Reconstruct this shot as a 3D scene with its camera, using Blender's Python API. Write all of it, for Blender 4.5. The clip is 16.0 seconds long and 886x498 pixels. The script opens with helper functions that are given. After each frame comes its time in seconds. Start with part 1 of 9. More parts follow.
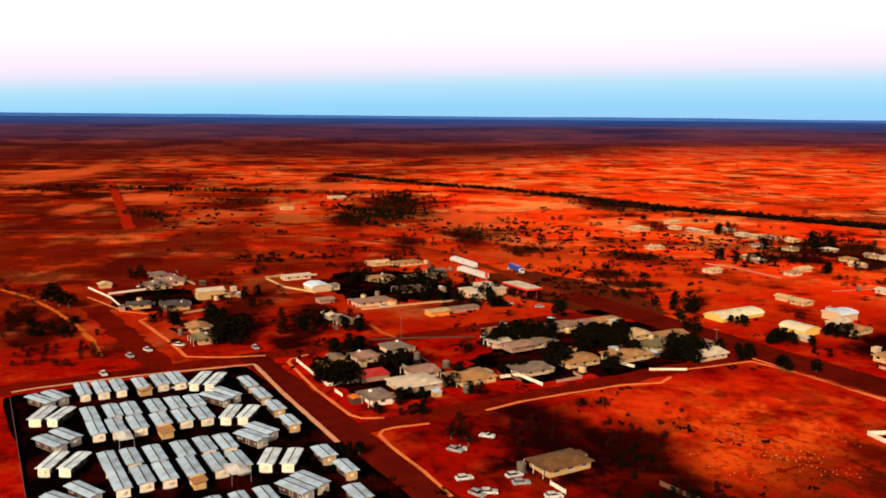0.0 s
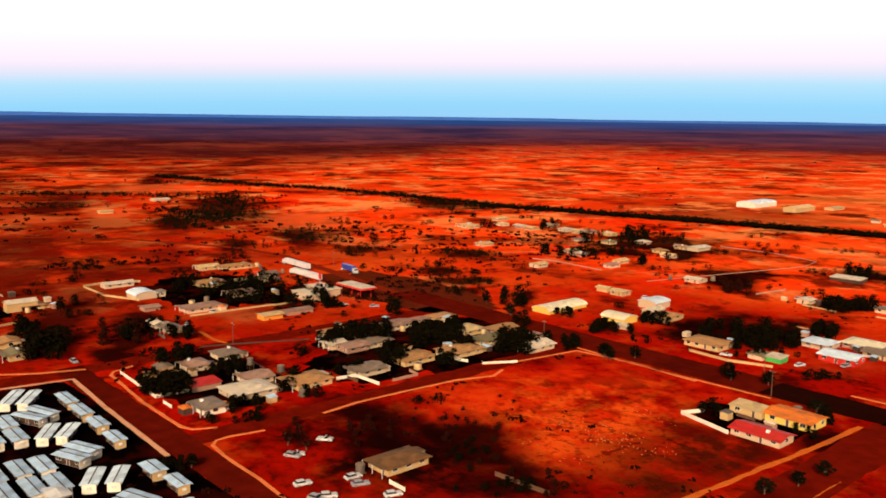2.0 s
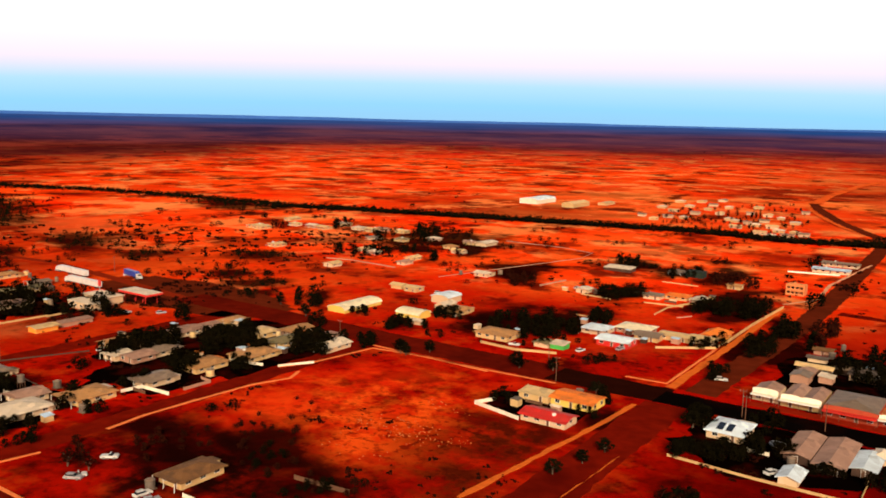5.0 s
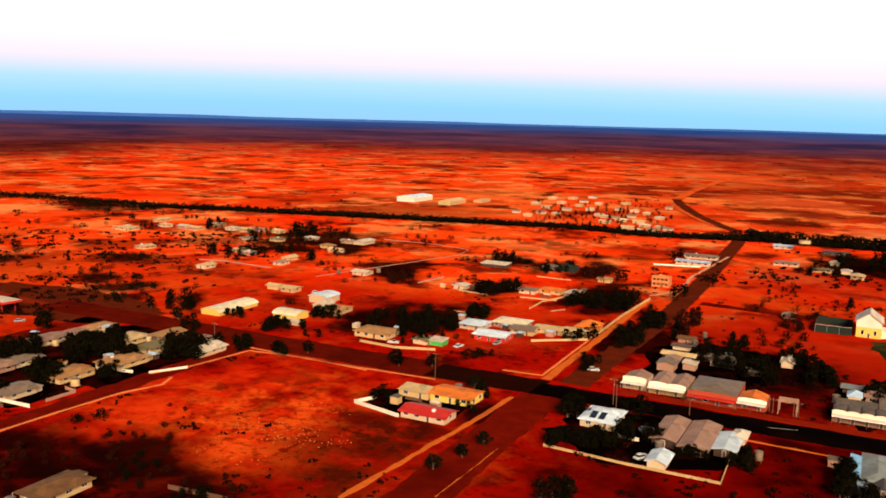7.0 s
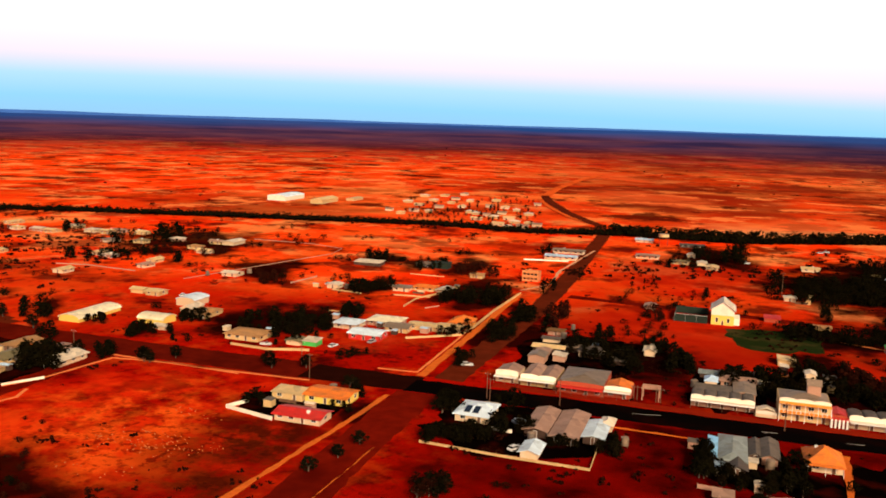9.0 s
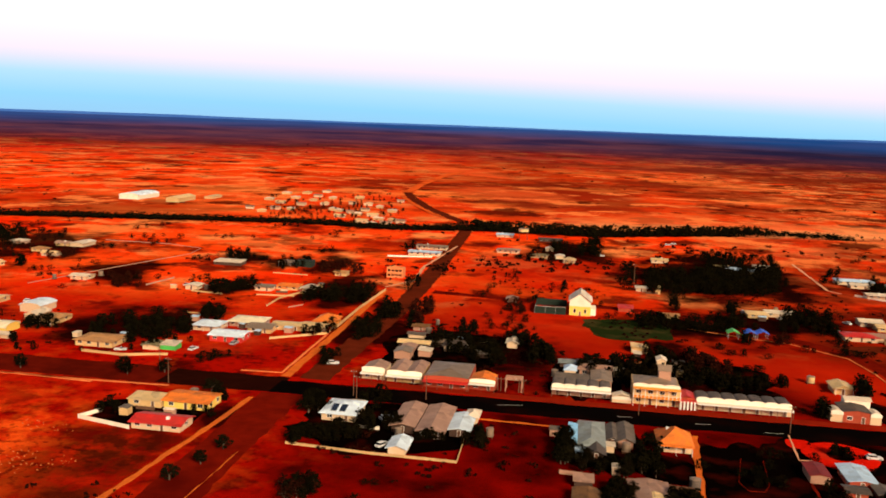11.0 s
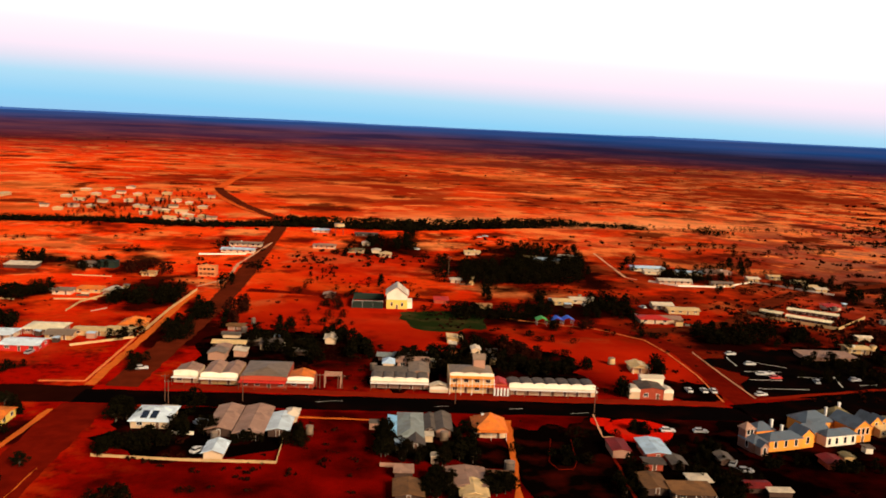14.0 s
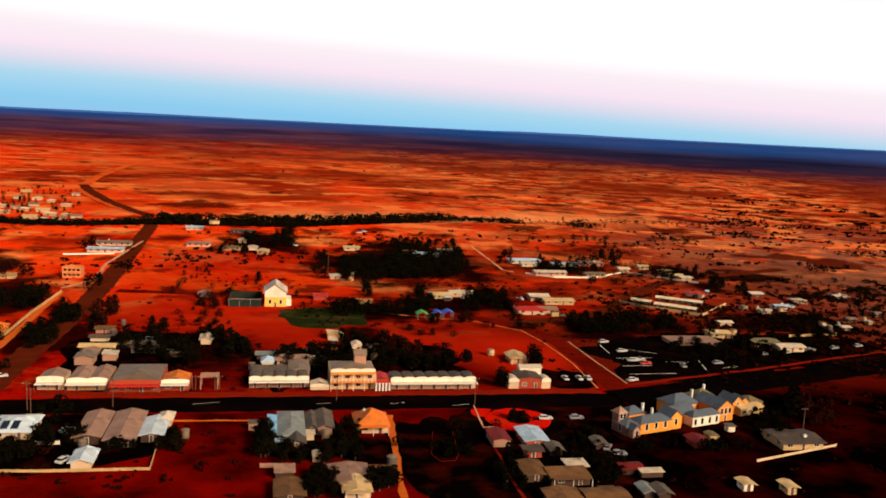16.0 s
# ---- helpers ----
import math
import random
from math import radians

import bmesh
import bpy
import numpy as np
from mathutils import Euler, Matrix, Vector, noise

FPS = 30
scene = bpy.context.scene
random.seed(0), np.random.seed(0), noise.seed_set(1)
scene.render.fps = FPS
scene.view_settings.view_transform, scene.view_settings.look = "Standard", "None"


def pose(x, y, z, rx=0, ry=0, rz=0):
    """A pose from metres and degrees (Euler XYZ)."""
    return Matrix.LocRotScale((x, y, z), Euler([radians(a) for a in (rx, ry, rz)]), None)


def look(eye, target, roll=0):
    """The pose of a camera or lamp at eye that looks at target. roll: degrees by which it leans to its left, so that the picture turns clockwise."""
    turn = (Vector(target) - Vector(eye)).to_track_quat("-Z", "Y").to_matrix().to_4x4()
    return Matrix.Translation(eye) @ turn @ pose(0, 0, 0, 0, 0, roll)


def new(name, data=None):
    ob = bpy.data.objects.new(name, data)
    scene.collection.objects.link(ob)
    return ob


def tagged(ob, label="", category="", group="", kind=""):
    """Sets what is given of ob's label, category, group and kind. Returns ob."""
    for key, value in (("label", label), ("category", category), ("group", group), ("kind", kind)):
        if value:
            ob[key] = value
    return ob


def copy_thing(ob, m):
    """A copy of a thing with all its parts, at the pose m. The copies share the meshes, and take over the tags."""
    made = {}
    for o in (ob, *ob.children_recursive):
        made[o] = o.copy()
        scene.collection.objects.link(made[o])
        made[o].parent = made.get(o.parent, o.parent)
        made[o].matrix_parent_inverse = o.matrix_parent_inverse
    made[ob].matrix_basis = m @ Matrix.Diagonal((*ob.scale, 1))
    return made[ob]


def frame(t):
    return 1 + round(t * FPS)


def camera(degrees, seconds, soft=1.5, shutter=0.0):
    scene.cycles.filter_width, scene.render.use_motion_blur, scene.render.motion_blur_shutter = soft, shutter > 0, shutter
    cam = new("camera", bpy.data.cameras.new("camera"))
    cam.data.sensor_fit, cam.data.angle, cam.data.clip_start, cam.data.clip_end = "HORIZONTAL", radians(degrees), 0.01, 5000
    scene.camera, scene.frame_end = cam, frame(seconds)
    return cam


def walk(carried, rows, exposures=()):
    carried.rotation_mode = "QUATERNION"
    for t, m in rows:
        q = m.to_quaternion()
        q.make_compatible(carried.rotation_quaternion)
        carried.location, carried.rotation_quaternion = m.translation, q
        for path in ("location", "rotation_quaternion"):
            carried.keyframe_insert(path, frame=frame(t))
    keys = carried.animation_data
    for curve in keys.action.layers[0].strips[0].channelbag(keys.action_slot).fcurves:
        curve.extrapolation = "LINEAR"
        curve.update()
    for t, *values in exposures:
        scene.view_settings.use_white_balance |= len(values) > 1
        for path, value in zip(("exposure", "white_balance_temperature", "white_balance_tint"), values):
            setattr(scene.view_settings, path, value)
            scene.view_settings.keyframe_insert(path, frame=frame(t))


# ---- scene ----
cam = camera(54.3, 16.0, soft=1.75)
# seconds, x, y, z, yaw, pitch, lean to the left
PATH = [
    (0.0, -0.00, 0.00, 89.86, 59.820, -8.761, 0.487),
    (0.5, -0.14, 0.02, 89.96, 56.904, -8.747, 0.529),
    (1.0, -0.24, 0.04, 90.07, 53.974, -8.731, 0.577),
    (1.5, -0.27, 0.11, 90.14, 51.295, -8.708, 0.641),
    (2.0, -0.27, 0.15, 90.17, 48.657, -8.698, 0.721),
    (2.5, -0.32, 0.20, 90.18, 45.972, -8.669, 0.800),
    (3.0, -0.42, 0.31, 90.16, 43.661, -8.634, 0.886),
    (3.5, -0.49, 0.42, 90.11, 41.205, -8.591, 0.978),
    (4.0, -0.62, 0.51, 90.02, 38.638, -8.567, 1.084),
    (4.2, -0.67, 0.54, 89.99, 37.935, -8.555, 1.124),
    (6.3, -0.60, 0.63, 89.96, 29.771, -8.474, 1.411),
    (6.5, -0.55, 0.67, 89.94, 29.074, -8.465, 1.431),
    (7.0, -0.43, 0.78, 89.92, 26.747, -8.439, 1.481),
    (7.5, -0.35, 0.93, 89.88, 24.668, -8.407, 1.529),
    (8.0, -0.29, 1.09, 89.86, 22.560, -8.386, 1.587),
    (8.2, -0.27, 1.15, 89.85, 21.754, -8.378, 1.611),
    (10.3, -0.38, 1.27, 89.95, 12.085, -8.275, 1.989),
    (10.5, -0.39, 1.26, 89.94, 11.140, -8.267, 2.020),
    (11.0, -0.44, 1.25, 89.89, 9.197, -8.254, 2.096),
    (11.5, -0.48, 1.27, 89.85, 6.609, -8.237, 2.171),
    (12.0, -0.47, 1.25, 89.85, 4.561, -8.224, 2.252),
    (12.5, -0.39, 1.16, 89.94, 2.544, -8.183, 2.349),
    (13.0, -0.37, 1.05, 90.03, 0.550, -8.165, 2.445),
    (13.5, -0.36, 0.98, 90.11, -1.358, -8.149, 2.538),
    (14.0, -0.34, 1.01, 90.17, -3.060, -8.123, 2.631),
    (14.5, -0.27, 1.09, 90.23, -5.950, -8.075, 2.705),
    (15.0, -0.18, 1.19, 90.16, -7.834, -8.065, 2.757),
    (15.5, -0.09, 1.33, 90.06, -9.684, -8.050, 2.797),
    (16.0, -0.03, 1.48, 89.91, -11.088, -8.056, 2.840),
]
walk(cam, [(t, pose(x, y, z, 90 + pitch, 0, yaw) @ pose(0, 0, 0, 0, 0, lean)) for t, x, y, z, yaw, pitch, lean in PATH],
     exposures=[(0.0, 0.44), (7.0, 0.52), (13.0, 0.44), (16.0, 0.27)])

# ---------------------------------------------------------------- light
# Dusk: the sun has just gone down behind the camera; ahead lies the blue shadow of the earth under a pink belt.
ANTI = Vector((-0.59, 0.81))          # away from the sun
SUN_ELEV = 28.0


def make_world():
    world = bpy.data.worlds.new("dusk_sky")
    scene.world = world
    world.use_nodes = True
    nt = world.node_tree
    nt.nodes.clear()
    n = nt.nodes.new
    L = nt.links.new
    out, bg = n("ShaderNodeOutputWorld"), n("ShaderNodeBackground")
    tc, sep = n("ShaderNodeTexCoord"), n("ShaderNodeSeparateXYZ")
    L(tc.outputs["Generated"], sep.inputs[0])

    def op(kind, a, b, c=None):
        m = n("ShaderNodeMath")
        m.operation = kind
        for i, v in enumerate((a, b, c)):
            if v is None:
                continue
            if isinstance(v, (int, float)):
                m.inputs[i].default_value = v
            else:
                L(v, m.inputs[i])
        return m.outputs[0]

    x, y, z = sep.outputs[0], sep.outputs[1], sep.outputs[2]
    facing = op("ADD", op("MULTIPLY", x, ANTI.x), op("MULTIPLY", y, ANTI.y))      # 1 away from the sun, -1 towards it
    # height over the edge of the earth's shadow; the edge sinks away from the antisolar point
    height = op("SUBTRACT", op("ADD", z, 0.006), op("MULTIPLY", facing, 0.057))
    ramp = n("ShaderNodeValToRGB")
    L(op("MULTIPLY_ADD", height, 2.5, 0.25), ramp.inputs[0])
    els = ramp.color_ramp.elements

    def stop(h, c):
        p = h * 2.5 + 0.25
        if len(stop.done) < 2:
            e = els[len(stop.done)]
            e.position = p
        else:
            e = els.new(p)
        e.color = (*c, 1)
        stop.done.append(p)
    stop.done = []
    stop(-0.062, (0.34, 0.62, 0.93))
    stop(0.290, (0.06, 0.07, 0.10))
    stop(-0.035, (0.30, 0.70, 1.0))
    stop(-0.012, (0.45, 0.78, 1.0))
    stop(0.004, (0.82, 0.82, 0.98))
    stop(0.018, (1.06, 0.88, 1.03))
    stop(0.040, (1.08, 0.97, 1.05))
    stop(0.062, (1.25, 1.2, 1.22))
    stop(0.12, (1.35, 1.35, 1.35))
    stop(0.18, (0.35, 0.36, 0.42))
    # afterglow, low in the west
    west = op("MAXIMUM", op("MULTIPLY", facing, -1.0), 0.0)
    low = op("SUBTRACT", 1.0, op("MINIMUM", op("MULTIPLY", op("ABSOLUTE", z, 0), 3.0), 1.0))
    glow = n("ShaderNodeMix")
    glow.data_type = "RGBA"
    glow.blend_type = "ADD"
    L(op("MULTIPLY", op("MULTIPLY", west, west), low), glow.inputs[0])
    L(ramp.outputs[0], glow.inputs[6])
    glow.inputs[7].default_value = (2.2, 1.1, 0.5, 1)
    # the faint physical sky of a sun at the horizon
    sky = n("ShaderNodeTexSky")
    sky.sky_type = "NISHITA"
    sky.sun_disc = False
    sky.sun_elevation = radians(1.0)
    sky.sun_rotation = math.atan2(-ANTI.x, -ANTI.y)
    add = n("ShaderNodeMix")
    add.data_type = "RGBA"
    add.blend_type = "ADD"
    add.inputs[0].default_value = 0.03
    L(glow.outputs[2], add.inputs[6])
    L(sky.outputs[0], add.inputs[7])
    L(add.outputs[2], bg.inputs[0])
    bg.inputs[1].default_value = 0.72
    L(bg.outputs[0], out.inputs[0])


make_world()
sun_data = bpy.data.lights.new("afterglow_sun", "SUN")
sun_data.energy, sun_data.angle, sun_data.color = 4.4, radians(20), (1.0, 0.78, 0.53)
sun = new("afterglow_sun", sun_data)
sun.matrix_world = look((-ANTI.x * 100, -ANTI.y * 100, 100 * math.tan(radians(SUN_ELEV))), (0, 0, 0))

# ---------------------------------------------------------------- materials


def material(name, base, rough=0.8, metal=0.0, vary=0.25, grain=2.0, blotch=0.15, bump=0.0, stripe=0.0, tint=None, per_object=0.12, spec=0.3):
    """A procedural surface: blotches at two scales, a tint for stains, sheet ribs, and a small change from thing to thing."""
    m = bpy.data.materials.new(name)
    m.use_nodes = True
    nt = m.node_tree
    n, L = nt.nodes.new, nt.links.new
    b = nt.nodes["Principled BSDF"]
    b.inputs["Roughness"].default_value, b.inputs["Metallic"].default_value = rough, metal
    b.inputs["Specular IOR Level"].default_value = spec
    geo = n("ShaderNodeNewGeometry")
    fine, wide = n("ShaderNodeTexNoise"), n("ShaderNodeTexNoise")
    for t, s, d in ((fine, grain, 5), (wide, blotch, 3)):
        t.inputs["Scale"].default_value, t.inputs["Detail"].default_value = s, d
        L(geo.outputs["Position"], t.inputs["Vector"])
    mixa, mixb, hsv = n("ShaderNodeMix"), n("ShaderNodeMix"), n("ShaderNodeHueSaturation")
    for mx in (mixa, mixb):
        mx.data_type = "RGBA"
    dark = tuple(c * (1 - vary) for c in base)
    light = tuple(min(1, c * (1 + vary)) for c in base)
    mixa.inputs[6].default_value, mixa.inputs[7].default_value = (*dark, 1), (*light, 1)
    L(fine.outputs[0], mixa.inputs[0])
    stain = tint or tuple(c * 0.6 for c in base)
    mixb.inputs[7].default_value = (*stain, 1)
    L(mixa.outputs[2], mixb.inputs[6])
    rmp = n("ShaderNodeMapRange")
    rmp.inputs[1].default_value, rmp.inputs[2].default_value, rmp.inputs[4].default_value = 0.5, 0.75, 0.7
    L(wide.outputs[0], rmp.inputs[0])
    L(rmp.outputs[0], mixb.inputs[0])
    info = n("ShaderNodeObjectInfo")
    rng = n("ShaderNodeMapRange")
    rng.inputs[3].default_value, rng.inputs[4].default_value = 1 - per_object, 1 + per_object
    L(info.outputs["Random"], rng.inputs[0])
    L(rng.outputs[0], hsv.inputs["Value"])
    if stripe:
        # roofing sheets laid at different times
        sheets, coords = n("ShaderNodeTexVoronoi"), n("ShaderNodeTexCoord")
        sheets.distance = "CHEBYCHEV"
        sheets.inputs["Scale"].default_value = 0.42
        L(coords.outputs["Object"], sheets.inputs["Vector"])
        shade, patched = n("ShaderNodeMapRange"), n("ShaderNodeMix")
        shade.inputs[3].default_value, shade.inputs[4].default_value = 0.58, 1.25
        L(sheets.outputs["Color"], shade.inputs[0])
        patched.data_type, patched.blend_type = "RGBA", "MULTIPLY"
        patched.inputs[0].default_value = 0.75
        L(mixb.outputs[2], patched.inputs[6])
        L(shade.outputs[0], patched.inputs[7])
        L(patched.outputs[2], hsv.inputs["Color"])
    else:
        L(mixb.outputs[2], hsv.inputs["Color"])
    L(hsv.outputs[0], b.inputs["Base Color"])
    if bump or stripe:
        bp = n("ShaderNodeBump")
        bp.inputs["Strength"].default_value, bp.inputs["Distance"].default_value = 0.6, max(bump, stripe)
        if stripe:
            wv, tco = n("ShaderNodeTexWave"), n("ShaderNodeTexCoord")
            wv.inputs["Scale"].default_value = 2.2
            L(tco.outputs["Object"], wv.inputs["Vector"])
            L(wv.outputs[0], bp.inputs["Height"])
        else:
            L(fine.outputs[0], bp.inputs["Height"])
        L(bp.outputs[0], b.inputs["Normal"])
    return m


M = {}
M["iron_grey"] = material("weathered_galvanised_iron", (0.27, 0.19, 0.13), 0.5, 0.25, 0.15, 1.5, 0.3, 0, 0.02, (0.30, 0.20, 0.15))
M["iron_dark"] = material("dull_grey_iron", (0.09, 0.068, 0.055), 0.6, 0.2, 0.2, 1.5, 0.3, 0, 0.02, (0.17, 0.10, 0.07))
M["iron_blue"] = material("blue_grey_sheet_roof", (0.52, 0.7, 0.9), 0.45, 0.1, 0.10, 1.2, 0.25, 0, 0.02, (0.36, 0.44, 0.50))
M["iron_sky"] = material("sky_blue_sheet_roof", (0.25, 0.52, 0.80), 0.5, 0.0, 0.12, 1.2, 0.3, 0, 0.02)
M["iron_bright"] = material("pale_cream_curved_sheet", (0.86, 0.74, 0.50), 0.5, 0.0, 0.08, 1.2, 0.3, 0, 0.02, (0.74, 0.58, 0.36))
M["iron_white"] = material("white_painted_sheet", (0.70, 0.57, 0.42), 0.5, 0.0, 0.08, 1.2, 0.3, 0, 0.02, (0.66, 0.55, 0.45))
M["iron_cream"] = material("cream_painted_sheet", (0.68, 0.46, 0.21), 0.55, 0.0, 0.12, 1.2, 0.3, 0, 0.02, (0.62, 0.46, 0.26))
M["iron_tan"] = material("tan_tiled_roof", (0.46, 0.225, 0.08), 0.75, 0.0, 0.25, 2.5, 0.3, 0, 0.03, (0.30, 0.17, 0.09))
M["iron_pink"] = material("dusty_pink_sheet_roof", (0.35, 0.195, 0.135), 0.6, 0.0, 0.15, 1.5, 0.3, 0, 0.02, (0.40, 0.24, 0.18))
M["iron_red"] = material("red_painted_iron", (0.555, 0.0222, 0.0148), 0.5, 0.0, 0.2, 1.5, 0.3, 0, 0.02, (0.42, 0.04, 0.025))
M["iron_maroon"] = material("maroon_painted_iron", (0.20, 0.010, 0.007), 0.6, 0.0, 0.25, 1.5, 0.3, 0, 0.02, (0.10, 0.01, 0.006))
M["iron_rust"] = material("rusted_orange_iron", (0.92, 0.20, 0.02), 0.75, 0.0, 0.25, 1.5, 0.25, 0, 0.02, (0.42, 0.14, 0.04))
M["iron_brown"] = material("worn_brown_roof", (0.19, 0.085, 0.028), 0.8, 0.0, 0.3, 2.5, 0.3, 0, 0.03, (0.06, 0.03, 0.015))
M["iron_lead"] = material("dull_lead_grey_roof", (0.13, 0.10, 0.08), 0.7, 0.0, 0.25, 2.0, 0.3, 0, 0.02, (0.08, 0.06, 0.05))
M["iron_slate"] = material("faded_slate_blue_roof", (0.25, 0.28, 0.27), 0.5, 0.1, 0.2, 1.5, 0.3, 0, 0.02, (0.20, 0.18, 0.12))
M["iron_cool"] = material("cool_white_sheet_roof", (0.72, 0.84, 0.98), 0.45, 0.0, 0.10, 1.2, 0.3, 0, 0.02, (0.55, 0.62, 0.70))
M["iron_olive"] = material("faded_olive_iron", (0.20, 0.16, 0.075), 0.6, 0.0, 0.2, 1.5, 0.3, 0, 0.02, (0.30, 0.22, 0.10))
M["wall_white"] = material("white_weatherboard", (0.60, 0.42, 0.26), 0.7, 0.0, 0.08, 1.5, 0.3, 0.01, 0, (0.62, 0.48, 0.36))
M["wall_cream"] = material("cream_render", (0.52, 0.33, 0.14), 0.75, 0.0, 0.12, 1.5, 0.3, 0.01, 0, (0.60, 0.42, 0.22))
M["wall_gold"] = material("golden_sandstone", (0.90, 0.29, 0.03), 0.8, 0.0, 0.18, 1.8, 0.3, 0.02, 0, (0.60, 0.33, 0.10))
M["wall_yellow"] = material("bright_yellow_render", (0.703, 0.4884, 0.0962), 0.8, 0.0, 0.12, 1.8, 0.3, 0.01, 0, (0.80, 0.48, 0.10))
M["wall_pink"] = material("pink_brick_wall", (0.3848, 0.1998, 0.1332), 0.8, 0.0, 0.2, 2.5, 0.3, 0.02, 0, (0.45, 0.24, 0.16))
M["stone_pink"] = material("dusky_pink_sandstone", (0.24, 0.095, 0.062), 0.85, 0.0, 0.25, 2.0, 0.3, 0.02, 0, (0.32, 0.15, 0.10))
M["wall_brick"] = material("red_brick_wall", (0.34, 0.05, 0.02), 0.8, 0.0, 0.25, 3.0, 0.3, 0.02, 0)
M["brick_orange"] = material("faded_orange_brick", (0.60, 0.21, 0.07), 0.85, 0.0, 0.25, 3.0, 0.3, 0.02, 0, (0.42, 0.14, 0.05))
# dark timber, which also paints in shade on cabin sides and house fronts
M["wall_dark"] = material("dark_timber_and_shaded_wall", (0.06, 0.03, 0.02), 0.8, 0.0, 0.25, 3.0, 0.3, 0.01, 0)
M["wall_bright"] = material("bright_white_render", (0.85, 0.74, 0.60), 0.7, 0.0, 0.08, 1.5, 0.3, 0.01, 0, (0.66, 0.52, 0.38))
M["trim"] = material("off_white_trim_paint", (0.74, 0.71, 0.66), 0.6, 0.0, 0.06, 2.0, 0.4)
M["timber"] = material("weathered_timber", (0.12, 0.055, 0.03), 0.85, 0.0, 0.3, 4.0, 0.5, 0.01)
M["concrete"] = material("dusty_pale_concrete", (0.72, 0.34, 0.19), 0.85, 0.0, 0.2, 1.0, 0.15, 0.01, 0, (0.5, 0.2, 0.09), 0.04, 0.0)
M["kerbstone"] = material("red_dusted_kerb_concrete", (0.78, 0.20, 0.06), 0.85, 0.0, 0.25, 0.8, 0.12, 0.01, 0, (0.45, 0.1, 0.03), 0.04, 0.0)
M["dirt_track"] = material("pale_orange_dirt_track", (0.66, 0.13, 0.018), 0.95, 0.0, 0.3, 0.5, 0.06, 0.02, 0, (0.45, 0.09, 0.02), 0.04, 0.0)
M["dirt_dark"] = material("compacted_dark_red_dirt", (0.15, 0.006, 0.0018), 0.95, 0.0, 0.55, 0.22, 0.045, 0.02, 0, (0.05, 0.002, 0.001), 0.04, 0.0)
M["gravel"] = material("bright_red_gravel", (0.62, 0.008, 0.002), 0.95, 0.0, 0.3, 0.6, 0.08, 0.02, 0, (0.36, 0.04, 0.015), 0.04, 0.0)
M["asphalt"] = material("worn_dark_asphalt", (0.0025, 0.0015, 0.0014), 0.95, 0.0, 0.3, 0.6, 0.07, 0.01, 0, (0.012, 0.002, 0.001), 0.03, 0.0)
M["asphalt_red"] = material("red_dusted_asphalt", (0.115, 0.006, 0.0022), 0.9, 0.0, 0.55, 0.2, 0.035, 0.01, 0, (0.04, 0.003, 0.0015), 0.03, 0.0)
M["asphalt_mid"] = material("half_dusted_asphalt", (0.018, 0.003, 0.0015), 0.95, 0.0, 0.6, 0.2, 0.05, 0.01, 0, (0.012, 0.0015, 0.001), 0.03, 0.0)
M["asphalt_brown"] = material("brown_dusted_asphalt", (0.115, 0.015, 0.005), 0.95, 0.0, 0.5, 0.2, 0.05, 0.01, 0, (0.06, 0.010, 0.004), 0.03, 0.0)
M["yard"] = material("near_black_ground", (0.002, 0.0008, 0.0005), 0.95, 0.0, 0.4, 0.4, 0.08, 0.02, 0, (0.07, 0.004, 0.0015), 0.1, 0.0)
M["lawn"] = material("dull_green_lawn", (0.014, 0.022, 0.005), 0.95, 0.0, 0.35, 0.5, 0.06, 0.02, 0, (0.1, 0.06, 0.02), 0.03, 0.0)
M["dusty_road"] = material("dust_covered_bitumen", (0.22, 0.018, 0.005), 0.95, 0.0, 0.3, 0.5, 0.05, 0.01, 0, (0.2, 0.012, 0.004), 0.03, 0.0)
M["paint"] = material("white_line_paint", (0.75, 0.70, 0.64), 0.8, 0.0, 0.2, 2.0, 0.3)
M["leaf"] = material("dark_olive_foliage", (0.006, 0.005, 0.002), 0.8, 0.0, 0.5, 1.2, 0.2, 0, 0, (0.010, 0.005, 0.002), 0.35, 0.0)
M["leaf_dry"] = material("brown_dry_foliage", (0.018, 0.004, 0.002), 0.85, 0.0, 0.5, 1.2, 0.2, 0, 0, (0.02, 0.006, 0.003), 0.3, 0.0)
M["bark"] = material("grey_brown_bark", (0.10, 0.065, 0.045), 0.9, 0.0, 0.35, 4.0, 0.5, 0.02)
M["stone"] = material("pale_desert_stones", (0.5, 0.13, 0.035), 0.9, 0.0, 0.3, 1.5, 0.3, 0.02, 0.0, None, 0.12, 0.0)
M["rubber"] = material("black_rubber", (0.02, 0.02, 0.02), 0.8, 0.0, 0.1)
M["steel"] = material("dull_steel", (0.45, 0.45, 0.45), 0.45, 0.6, 0.1)
M["car_white"] = material("white_car_paint", (0.64, 0.624, 0.608), 0.3, 0.0, 0.04, 1.0, 0.4, 0, 0, None, 0.05, 0.5)
M["car_silver"] = material("silver_car_paint", (0.50, 0.50, 0.52), 0.3, 0.4, 0.04, 1.0, 0.4, 0, 0, None, 0.1, 0.5)
M["car_red"] = material("red_car_paint", (0.60, 0.03, 0.02), 0.3, 0.0, 0.05, 1.0, 0.4, 0, 0, None, 0.1, 0.5)
M["car_blue"] = material("deep_blue_truck_paint", (0.02, 0.06, 0.35), 0.3, 0.0, 0.05, 1.0, 0.4, 0, 0, None, 0.1, 0.5)
M["green"] = material("bright_green_plastic", (0.06, 0.42, 0.08), 0.5, 0.0, 0.1)
